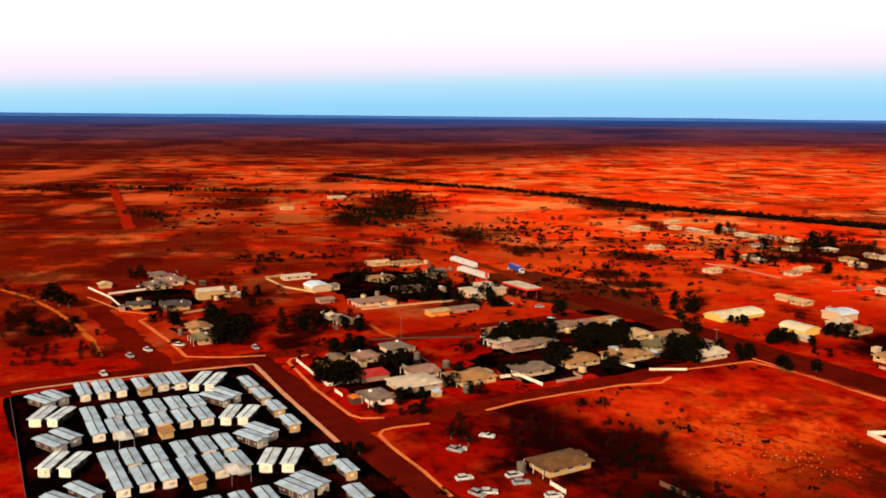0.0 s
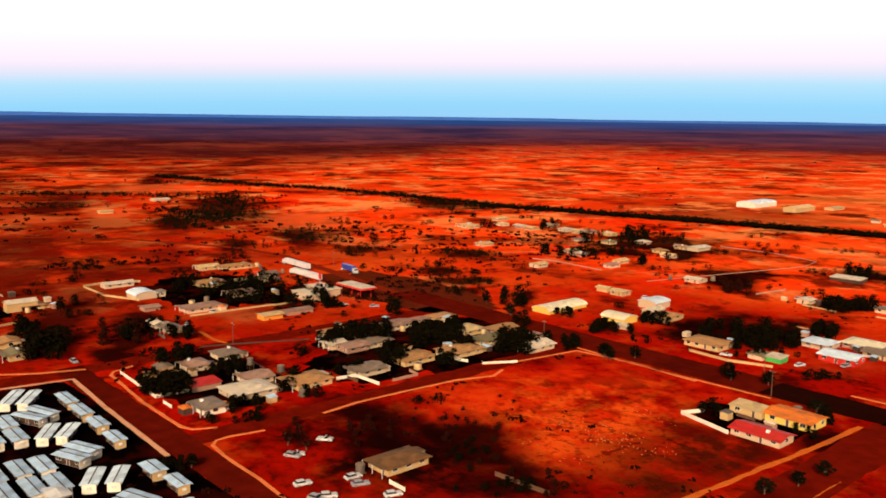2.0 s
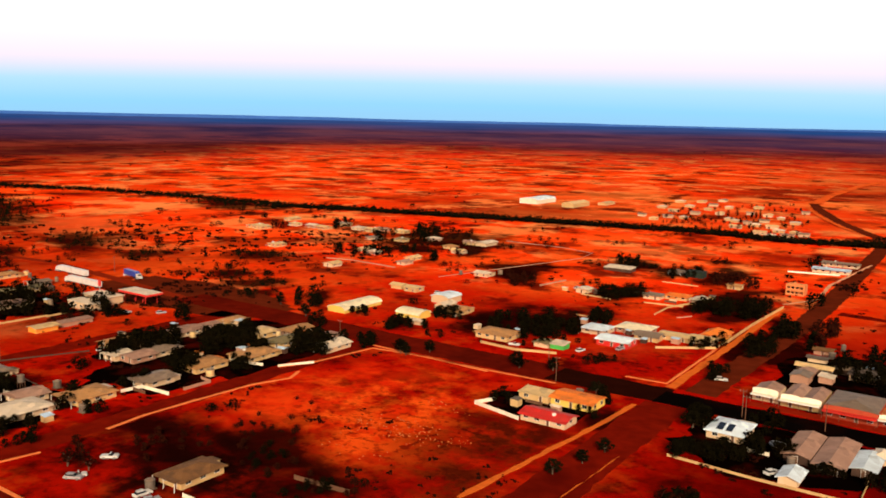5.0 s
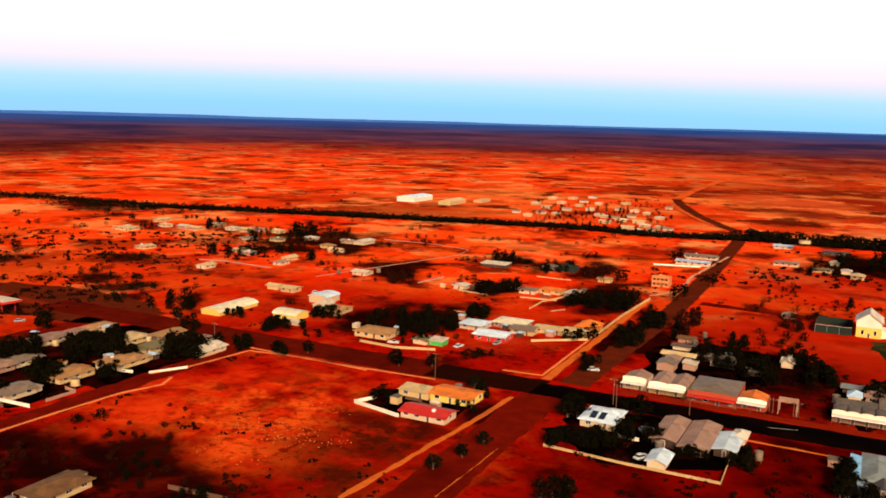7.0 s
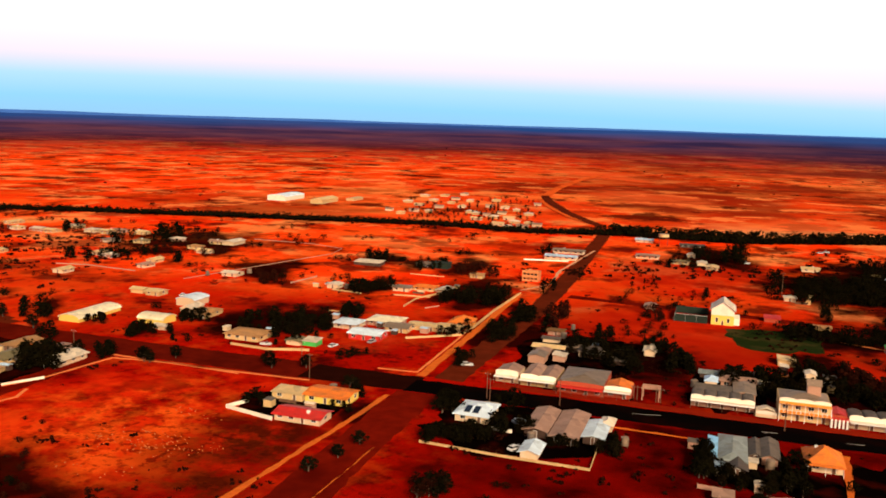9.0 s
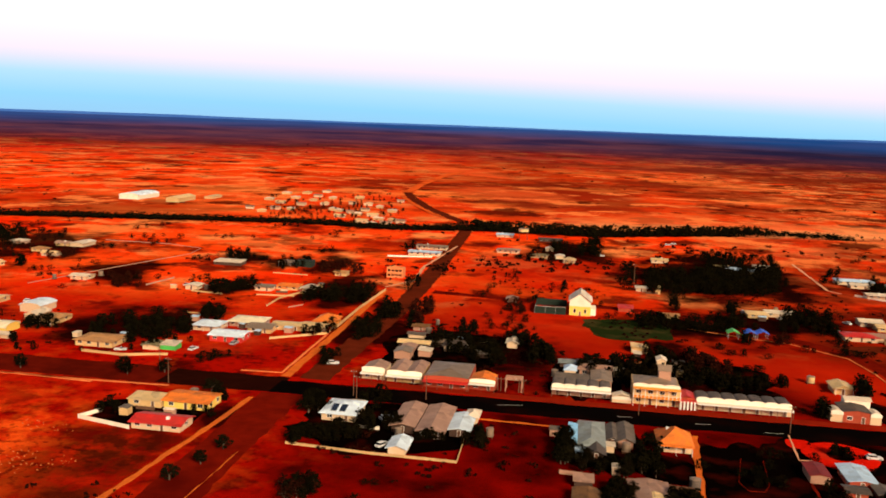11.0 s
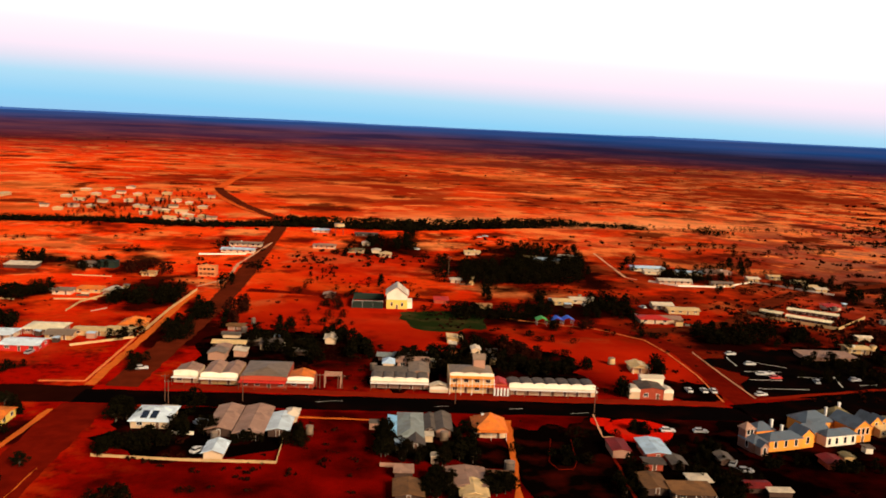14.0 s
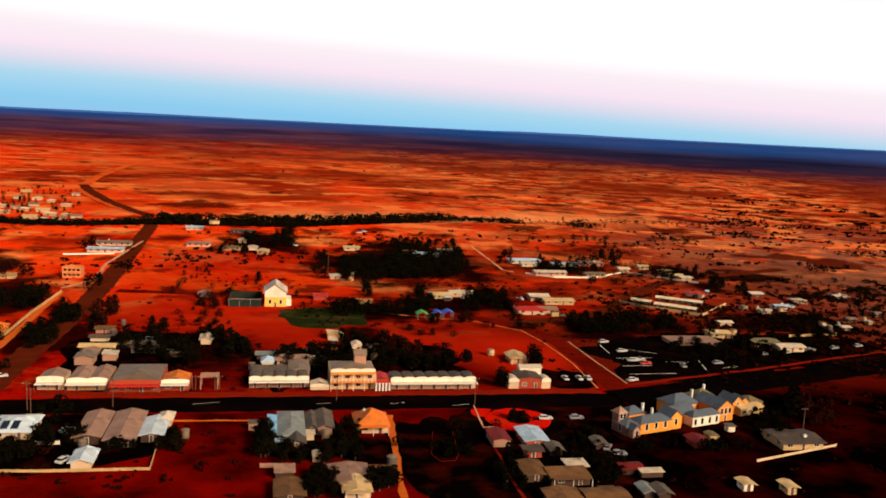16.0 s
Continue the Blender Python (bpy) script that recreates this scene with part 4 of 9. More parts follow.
def car_model(mat, label, ute=False):
    ob = thing("car", 0, -420, label, "car")
    bm = bmesh.new()
    prof = [(-2.25, 0.35), (-2.3, 0.75), (-2.1, 0.95), (2.0, 0.92), (2.25, 0.7), (2.25, 0.35)]
    loft(bm, [[(x, y, z * k) for x, z in prof] for y, k in ((-0.88, 1.0), (-0.80, 1.02), (0.80, 1.02), (0.88, 1.0))])
    part("body", bm, mat, ob)
    bm = bmesh.new()
    top = [(-0.2, 1.0, 1.05, 1.5)] if ute else [(-1.9, 0.9, 1.0, 1.5)]
    a, b, z0, z1 = top[0]
    loft(bm, [[(a, -0.78, 0.9), (b, -0.78, 0.9), (b, 0.78, 0.9), (a, 0.78, 0.9)], [(a + 0.35, -0.64, 1.44), (b - 0.6, -0.64, 1.44), (b - 0.6, 0.64, 1.44), (a + 0.35, 0.64, 1.44)]])
    part("cabin_glass", bm, M["glass"], ob)
    part("roof", boxes((a + 0.33, b - 0.58, -0.66, 0.66, 1.44, 1.5)), mat, ob)
    for x in (-1.4, 1.4):
        for y in (-0.78, 0.78):
            wheel(ob, x, y, 0.33)
    for y in (-0.6, 0.6):
        part("headlight", boxes((2.2, 2.28, y - 0.15, y + 0.15, 0.62, 0.78)), M["trim"], ob)
    return ob


CARS = {"white": car_model(M["car_white"], "white parked car on red dirt"), "silver": car_model(M["car_silver"], "silver parked car on red dirt"),
        "red": car_model(M["car_red"], "red parked car beside a house"), "ute": car_model(M["car_white"], "white parked utility with an open tray", True)}


def car(x, y, turn, kind="white"):
    model = CARS[kind]
    m = pose(x, y, 0.05, 0, 0, turn)
    if model not in USED:
        USED.add(model)
        model.matrix_basis = m
        return model
    return copy_thing(model, m)


def road_train(x, y, turn, body, label, trailers=2, cab="car_white"):
    """A long lorry with box trailers."""
    ob = thing("truck", x, y, label, "truck", turn=turn)
    part("cab", boxes((0, 2.2, -1.2, 1.2, 0.6, 3.0), (2.2, 3.3, -1.0, 1.0, 0.6, 1.9)), M[cab], ob)
    part("windscreen", boxes((2.2, 2.24, -1.05, 1.05, 1.95, 2.8)), M["glass"], ob)
    for xx in (-0.9, 0.6, 2.6):
        for yy in (-1.05, 1.05):
            wheel(ob, xx, yy, 0.5, 0.35)
    for i in range(trailers):
        x1 = -0.5 - i * 14.2
        t = part("trailer", boxes((x1 - 13.4, x1, -1.25, 1.25, 1.1, 3.9)), M[body], ob)
        for xx in (x1 - 12, x1 - 10.7, x1 - 2):
            for yy in (-1.05, 1.05):
                wheel(t, xx, yy, 0.5, 0.35, False)
    return ob

# ---------------------------------------------------------------- ground, roads, horizon


def ground_height(x, y):
    r = math.hypot(x, y)
    z = 77.0 * max(0.0, (r - 1500) / 3430) ** 1.6 if r > 1500 else 0.0
    if r > 620:
        z += min(1, (r - 620) / 900) * 5.0 * noise.noise((x * 0.0016, y * 0.0016, 3.0)) * (1 - max(0, (r - 3200) / 1800))
    return z


def make_ground():
    rings = [0.0] + [30 * 1.062 ** i for i in range(85)]
    rings = [r for r in rings if r < 4800] + [4930.0]
    k = 144
    vs, fs = [(0, 0, 0)], []
    for r in rings[1:]:
        for i in range(k):
            a = 2 * math.pi * i / k
            x, y = r * math.cos(a), r * math.sin(a)
            vs.append((x, y, ground_height(x, y)))
    for i in range(k):
        fs.append((0, 1 + i, 1 + (i + 1) % k))
    for j in range(len(rings) - 2):
        for i in range(k):
            a, b = 1 + j * k, 1 + (j + 1) * k
            fs.append((a + i, b + i, b + (i + 1) % k, a + (i + 1) % k))
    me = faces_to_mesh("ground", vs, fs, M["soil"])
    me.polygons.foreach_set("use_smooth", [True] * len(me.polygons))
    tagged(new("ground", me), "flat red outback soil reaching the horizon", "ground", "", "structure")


make_ground()


def make_hills():
    """Low wooded rises along the horizon; their blue is distance haze put into the colour."""
    k = 360
    vs, fs = [], []
    for i in range(k):
        a = 2 * math.pi * i / k
        c, s = math.cos(a), math.sin(a)
        h = 80 + 9 * max(0, -c) + 8 * max(0, noise.noise((c * 5, s * 5, 1.0)) + 0.5 * noise.noise((c * 17, s * 17, 4.0)))
        vs += [(c * 4780, s * 4780, 64), (c * 4860, s * 4860, h), (c * 4920, s * 4920, 60)]
    for i in range(k):
        j = (i + 1) % k
        for q in (0, 1):
            fs.append((3 * i + q, 3 * i + q + 1, 3 * j + q + 1, 3 * j + q))
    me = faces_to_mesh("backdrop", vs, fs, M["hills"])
    tagged(new("backdrop", me), "low wooded rises coloured with blue distance haze", "hills", "", "structure")


M["dirt_mid"] = material("worn_red_dirt_road", (0.22, 0.012, 0.0035), 0.95, 0.0, 0.35, 0.3, 0.03, 0.02, 0, (0.2, 0.012, 0.004), 0.04, 0.0)
M["dirt_red"] = material("bright_red_dirt_road", (0.40, 0.014, 0.003), 0.95, 0.0, 0.35, 0.3, 0.03, 0.02, 0, (0.3, 0.03, 0.006), 0.04, 0.0)
M["dirt_pale"] = material("pale_sandy_road", (0.85, 0.105, 0.016), 0.95, 0.0, 0.35, 0.3, 0.03, 0.02, 0, (0.3, 0.02, 0.005), 0.04, 0.0)
# woodland tinted blue in place of distance haze
M["hills"] = material("haze_blue_woodland", (0.05, 0.15, 0.52), 1.0, 0.0, 0.25, 0.01, 0.002, 0, 0, (0.035, 0.12, 0.45), 0.0, 0.0)
make_hills()

patch("forecourt", -405, -290, 250, 305, "asphalt_brown", "dusty sealed apron round the roadhouse", "forecourt", z=0.04, jag=2.5, power=3.0)
# main street, with its bend to the east and the highway out to the west
strip_mesh("road", [(-345, 274), (-215, 272), (-139, 272.8)], 19, 0.048, M["asphalt_red"], "wide dusty asphalt main street", "road", jag=0.5)
strip_mesh("road", [(-140, 272.8), (-98, 273)], 17, 0.054, M["asphalt_mid"], "half dusted asphalt main street by the crossing", "road", jag=0.6)
strip_mesh("road", [(-100, 271.5), (118, 271.5)], 14, 0.06, M["asphalt"], "wide dark asphalt main street between shops", "road", jag=0.5)
strip_mesh("road", [(117, 273), (190, 293), (300, 328), (470, 390)], 17, 0.06, M["asphalt"], "dark asphalt road bending out of town", "road", jag=0.5)
strip_mesh("road", [(-338, 270), (-420, 280), (-482, 287), (-530, 280), (-568, 262), (-615, 236), (-647, 207), (-680, 160), (-696, 124), (-735, 40), (-800, -120)], 6, 0.045,
           M["dusty_road"], "dusty asphalt highway curving over the plain", "road", jag=0.6)
strip_mesh("road", [(-700, 124), (-787, 137), (-872, 148), (-1020, 168), (-1215, 193)], 9, 0.3, M["dirt_red"], "long straight red dirt road", "road", jag=1.0)
strip_mesh("road", [(-95, 264), (-92, 100), (-90, -60)], 15, 0.055, M["dirt_dark"], "wide dirt side street south of the crossing", "road", jag=0.7)
strip_mesh("road", [(-90, 282), (-86, 420), (-88, 500), (-94, 630), (-98, 720), (-112, 800)], 11, 0.055, M["asphalt_brown"], "dusty asphalt street towards the creek", "road", jag=0.5)
strip_mesh("road", [(-111, 796), (-130, 830), (-161, 898), (-206, 1023), (-225, 1090)], 11, 0.3, M["asphalt_brown"], "dusty asphalt road beyond the creek", "road", jag=0.8)
strip_mesh("road", [(-224, 1085), (-235, 1230), (-240, 1470), (-230, 1620)], 13, 1.6, M["dirt_pale"], "pale dirt road over the plain", "road", jag=1.2)
strip_mesh("path", [(-118, 804), (-150, 852), (-190, 948), (-222, 1040)], 5, 0.28, M["dirt_pale"], "pale sandy verge of the creek road", "path", jag=1.2)
strip_mesh("road", [(-312, 96.5), (-165, 96.5), (-60, 96)], 10, 0.05, M["asphalt_red"], "dusty asphalt street beside the workers camp", "road", jag=0.4)
strip_mesh("road", [(-219, 100), (-219, 262)], 9.5, 0.045, M["dirt_dark"], "narrow dirt side street", "road", jag=0.8)
strip_mesh("road", [(-307, -60), (-306, 100), (-303, 270)], 11, 0.04, M["dirt_dark"], "dirt street past the camp", "road", jag=1.0)
strip_mesh("road", [(-300, 63), (-360, 61), (-425, 57)], 11, 0.035, M["dirt_dark"], "dirt street along the western houses", "road", jag=1.2)
strip_mesh("road", [(121, 281), (121.5, 320), (120, 352), (115, 375), (98, 393), (60, 425), (30, 440), (-78, 452)], 8, 0.05, M["dirt_dark"], "curving dirt lane behind the shops", "road", jag=0.6)
strip_mesh("road", [(108, 384), (143, 396), (167, 412), (196, 450), (230, 492), (273, 520), (360, 560)], 10, 0.045, M["asphalt_brown"], "dirt lane to the northern houses", "road", jag=0.8)


def shade_sail(x, y, w, d):
    """A white tensioned shade on four posts."""
    ob = thing("shade_sail", x, y, "white shade sail on thin steel posts", "shade sail")
    bm = bmesh.new()
    k = 6
    for z in (0, -0.05):
        g = [[bm.verts.new(((i / k - 0.5) * w, (j / k - 0.5) * d, 2.9 + z + 0.9 * (1 - abs(i / k - 0.5) * 2) * (1 - abs(j / k - 0.5) * 2))) for j in range(k + 1)] for i in range(k + 1)]
        for i in range(k):
            for j in range(k):
                bm.faces.new((g[i][j], g[i + 1][j], g[i + 1][j + 1], g[i][j + 1]))
    part("canopy", bm, M["car_white"], ob)
    for i in (-1, 1):
        for j in (-1, 1):
            bm = bmesh.new()
            tube(bm, (i * w * 0.48, j * d * 0.48, -0.1), (i * w * 0.48, j * d * 0.48, 2.95), 0.06, 0.06)
            part("post", bm, M["steel"], ob)


def pergola(x, y, w, d):
    """A bare timber frame of posts and beams."""
    ob = thing("pergola", x, y, "bare rust brown timber frame with open beams", "pergola")
    for i in (-1, 1):
        for j in (-1, 1):
            part("post", boxes((i * w / 2 - 0.14, i * w / 2 + 0.14, j * d / 2 - 0.14, j * d / 2 + 0.14, -0.2, 3.8)), M["wall_pink"], ob)
        part("side_beam", boxes((i * w / 2 - 0.12, i * w / 2 + 0.12, -d / 2, d / 2, 3.8, 4.1)), M["wall_pink"], ob)
    for k in range(5):
        y0 = -d / 2 + d * k / 4
        part("beam", boxes((-w / 2 - 0.3, w / 2 + 0.3, y0 - 0.14, y0 + 0.14, 4.1, 4.35)), M["wall_pink"], ob)


def motel_row(x, y, turn, l):
    """A long narrow row of motel rooms under a low gabled roof."""
    ob = thing("motel", x, y, "long narrow white roofed motel row", "motel", "motel rows", turn=turn)
    part("wall", wall_form("gable", l, 3.6, 2.3, 0.6), M["wall_dark"], ob)
    part("roof", roof_form("gable", l, 3.6, 2.3, 0.6, 0.7), M["iron_bright"], ob)
    for i in range(int(l / 3.2)):
        xx = -l / 2 + 3.2 * (i + 0.5)
        if i % 2:
            door(ob, xx, -1.8, 0, 0)
        else:
            window(ob, xx, -1.8, 0.9, 0)


def water_tank(x, y, r, h, mat="iron_cream"):
    """A tank on a braced stand."""
    ob = thing("water_tank", x, y, "pale water tank on a timber stand", "water tank")
    bm = bmesh.new()
    tube(bm, (0, 0, h - 2.2), (0, 0, h), r, r, 16)
    t = part("tank", bm, M[mat], ob)
    bm = bmesh.new()
    tube(bm, (0, 0, h), (0, 0, h + 0.4), r + 0.06, 0.15, 16)
    part("lid", bm, M["iron_grey"], t)
    part("platform", boxes((-r, r, -r, r, h - 2.35, h - 2.2)), M["timber"], ob)
    for i in (-1, 1):
        for j in (-1, 1):
            bm = bmesh.new()
            tube(bm, (i * r * 0.8, j * r * 0.8, -0.2), (i * r * 0.7, j * r * 0.7, h - 2.35), 0.1, 0.1)
            part("leg", bm, M["timber"], ob)


def roadhouse(x, y):
    """A fuel stop: shop, canopy over pumps, price sign."""
    ob = thing("roadhouse", x, y, "white roadhouse with a red fuel canopy", "fuel station")
    part("wall", boxes((-26, -8, 4, 13, -0.2, 3.6)), M["wall_white"], ob)
    r = part("roof", boxes((-26.6, -7.4, 3.4, 13.6, 3.6, 3.9)), M["iron_white"], ob)
    part("annex", boxes((-20, -2, -8, -1, -0.2, 3.2)), M["wall_white"], ob)
    part("annex_roof", boxes((-20.4, -1.6, -8.4, -0.6, 3.2, 3.4)), M["iron_white"], ob)
    c = part("canopy", boxes((-14, 8, 14.5, 24, 4.6, 5.5)), M["iron_red"], ob)
    part("canopy_top", boxes((-13.8, 7.8, 14.7, 23.8, 5.5, 5.58)), M["iron_white"], c)
    for i in (-11, 5):
        for j in (16, 22.5):
            part("post", boxes((i - 0.15, i + 0.15, j - 0.15, j + 0.15, -0.2, 4.6)), M["iron_red"], c)
    for i in (-7, -1):
        part("pump", boxes((i - 0.4, i + 0.4, 18.9, 19.4, 0, 1.7)), M["iron_red"], ob)
    for i in range(4):
        window(ob, -18 + i * 4.2, -8, 0.9, 0)
        window(ob, -24 + i * 4.2, 4, 0.9, 0)
    s = part("sign_pole", boxes((-30.2, -29.8, 15, 15.3, -0.2, 7.0)), M["steel"], ob)
    part("sign_board", boxes((-31.0, -29.0, 14.9, 15.4, 5.0, 8.0)), M["iron_red"], s)


def pole(x, y, h):
    """A timber power pole with a cross arm."""
    ob = thing("power_pole", x, y, "weathered timber power pole", "power pole")
    tube_bm = bmesh.new()
    tube(tube_bm, (0, 0, -0.3), (0, 0, h), 0.16, 0.11, 8)
    part("shaft", tube_bm, M["timber"], ob)
    arm = part("cross_arm", boxes((-1.1, 1.1, -0.06, 0.06, h - 0.7, h - 0.55)), M["timber"], ob)
    for i in (-0.95, 0.0, 0.95):
        part("insulator", boxes((i - 0.05, i + 0.05, -0.05, 0.05, h - 0.55, h - 0.38)), M["trim"], arm)


def old_store(x, y):
    """A roofless two storey brick front with two rows of dark window openings under a small pediment."""
    ob = thing("old_store", x, y, "two storey orange brick building with dark window openings", "building")
    W, D, H = 9.6, 7.0, 6.2
    rows = ((-0.2, 1.0), (2.3, 3.7), (5.0, H))
    bm = bmesh.new()
    for z0, z1 in rows:
        box(bm, -W / 2, W / 2, -0.35, 0.0, z0, z1)
    for i in range(5):
        c = -W / 2 + 0.35 + i * (W - 0.7) / 4
        for (_, z0), (z1, _) in zip(rows, rows[1:]):
            box(bm, c - 0.35, c + 0.35, -0.348, -0.002, z0, z1)
    part("front_wall", bm, M["brick_orange"], ob)
    part("pediment", boxes((-1.6, 1.6, -0.35, 0.0, H, H + 0.7), (-0.8, 0.8, -0.35, 0.0, H + 0.7, H + 1.2)), M["brick_orange"], ob)
    for i in (-1, 1):
        part("side_wall", boxes((i * W / 2 - 0.35 * (i > 0), i * W / 2 + 0.35 * (i < 0), 0.0, D, -0.2, H - 0.6)), M["brick_orange"], ob)
    part("back_wall", boxes((-W / 2, W / 2, D, D + 0.35, -0.2, H - 0.6)), M["brick_orange"], ob)
    part("roof", boxes((-W / 2 + 0.35, W / 2 - 0.35, 0.0, D, H - 1.1, H - 0.9)), M["iron_tan"], ob)
    part("floor", boxes((-W / 2 + 0.35, W / 2 - 0.35, 0.0, D, 3.2, 3.4)), M["wall_dark"], ob)
    for z in (1.0, 3.7):
        for i in range(4):
            c = -W / 2 + 0.35 + (i + 0.5) * (W - 0.7) / 4
            part("sill", boxes((c - 0.75, c + 0.75, -0.45, -0.352, z - 0.15, z)), M["concrete"], ob)


def tennis_court(x0, x1, y0, d):
    """A court behind a tall dark green screen."""
    patch("court", x0, x1, y0, y0 + d, "dirt_dark", "dark red clay tennis court", "tennis court", z=0.06, jag=0.0)
    ob = thing("court_screen", x0, y0, "tall dark green mesh screen round a court", "court screen")
    w = x1 - x0
    k = max(3, int(w / 4))
    for i in range(k):
        part("panel", boxes((w * i / k + 0.06, w * (i + 1) / k - 0.06, -0.03, 0.03, 0.1, 3.6)), M["screen"], ob)
        part("post", boxes((w * i / k - 0.05, w * i / k + 0.05, -0.05, 0.05, -0.2, 3.8)), M["steel"], ob)
    part("back_panel", boxes((0, w, d - 0.03, d + 0.03, 0.1, 3.6)), M["screen"], ob)
    part("side_panel", boxes((-0.03, 0.03, 0.1, d - 0.1, 0.1, 3.4)), M["screen"], ob)
    part("top_rail", boxes((0, w, -0.05, 0.05, 3.62, 3.72)), M["trim"], ob)


def playground(x, y):
    """Blue and green shade roofs over play equipment."""
    ob = thing("play_shelter", x, y, "playground under blue and green shade roofs", "playground")
    for i, (a, mat) in enumerate(((-6.5, "green"), (1.0, "blue"), (6.5, "blue"))):
        c = part("canopy", swap(roof_form("gable", 5.5, 5.0, 2.9, 1.2, 0.2)), M[mat], ob, "", pose(a, i * 1.5, 0))
        for sx in (-2.2, 2.2):
            for sy in (-2.2, 2.2):
                part("post", boxes((sx - 0.08, sx + 0.08, sy - 0.08, sy + 0.08, -0.2, 2.9)), M["steel"], c)
    part("slide", boxes((-2.2, -1.4, -3.5, 0.5, 0.4, 0.6), (-2.3, -1.3, 0.5, 1.8, -0.1, 1.9)), M["green"], ob)


def solar_panels(x, y):
    """Two dark panels on a low frame over a roof's southern slope."""
    ob = thing("solar_panel", x, y, "dark solar panels on a white roof", "solar panel", z=2.7)
    for i in range(2):
        p = part("panel", boxes((0, 1.9, 0, 4.2, 0, 0.08)), M["solar"], ob, "", pose(-2.6 + i * 2.7, 0.6, 0.2, 11.5, 0, 0))
        part("front_rail", boxes((-0.06, 1.96, -0.06, 0.0, -0.35, 0.1)), M["steel"], p)
        part("back_rail", boxes((-0.06, 1.96, 4.2, 4.26, -0.35, 0.1)), M["steel"], p)


def ring_drive(x, y, rx, ry, hole):
    """An oval drive of bright red gravel round a dark bed."""
    k = 48
    vs, fs = [], []
    for i in range(k):
        a = 2 * math.pi * i / k
        q = 1 + 0.06 * noise.noise((math.cos(a) * 2, math.sin(a) * 2, 0.5))
        for rr, z in ((q, 0.0), (q - 0.05, 0.12), (hole + 0.05, 0.12), (hole, 0.0)):
            vs.append((x + rr * rx * math.cos(a), y + rr * ry * math.sin(a), z))
    for i in range(k):
        j = (i + 1) % k
        for s in range(3):
            fs.append((4 * i + s, 4 * j + s, 4 * j + s + 1, 4 * i + s + 1))
    tagged(new("driveway", faces_to_mesh("driveway", vs, fs, M["gravel"])), "oval drive of bright red gravel", "driveway", "", "structure")


def parapet(w, h0, h1, n, t=0.3):
    """A front wall whose top runs in n shallow scallops."""
    bm = bmesh.new()
    k = max(4, n * 8)
    top = []
    for i in range(k + 1):
        u = i / k
        top.append((-w / 2 + w * u, h1 - 0.45 + 0.45 * abs(math.sin(math.pi * n * u)) ** 0.5))
    a = [(x, z) for x, z in top] + [(w / 2, h0), (-w / 2, h0)]
    loft(bm, [[(x, y, z) for x, z in a] for y in (-t, 0)])
    return bm


def shop(x0, x1, y, depth, h, par, wall, roof, front, label, n):
    """A shop row on the street: parapet front, awning on posts, roofs behind, one gable to a bay."""
    w = x1 - x0
    ob = thing("shop", (x0 + x1) / 2, y, label, "shop", "shops on the main street")
    part("wall", boxes((-w / 2, w / 2, 0.0, depth, -0.2, h)), M[wall], ob)
    part("parapet", parapet(w, h - 0.9, h + par, n), M[front], ob)
    b = w / n
    for i in range(n):
        c = -w / 2 + b * (i + 0.5)
        kind = "vault" if n >= 5 else ("hip" if b > 12 else "gable")
        bm = swap(roof_form(kind, depth - 0.6, b - 0.3, h, min(1.3, b * 0.16), 0.08))
        part("roof", bm, M[roof], ob, "", pose(c, depth / 2 + 0.35, 0.02))
        if depth > 5:
            k = max(1, int(b / 3.2))
            for j in range(k):
                xx = c - b / 2 + b * (j + 0.5) / k
                if j == k // 2:
                    door(ob, xx, -0.31, 0, 0)
                else:
                    window(ob, xx, -0.3, 0.8, 0)
    if depth > 5:
        aw = part("awning", boxes((-w / 2, w / 2, -3.0, -0.32, 2.62, 2.74)), M[front if front != "wall_brick" else "iron_red"], ob)
        part("fascia", boxes((-w / 2, w / 2, -3.1, -3.0, 2.45, 2.85)), M["trim" if front != "wall_brick" else "iron_red"], aw)
        k = max(2, int(w / 4.5))
        for i in range(k + 1):
            xx = -w / 2 + 0.12 + (w - 0.24) * i / k
            part("post", boxes((xx - 0.07, xx + 0.07, -2.95, -2.81, -0.1, 2.62)), M["timber"], aw)
    if "striped" in label:
        for i in range(5):
            xx = -w / 2 + w * (i + 0.5) / 5
            part("stripe", boxes((xx - w * 0.05, xx + w * 0.05, -3.2, -3.12, 0.0, 3.0)), M["trim"], ob, "white painted board")
    return ob


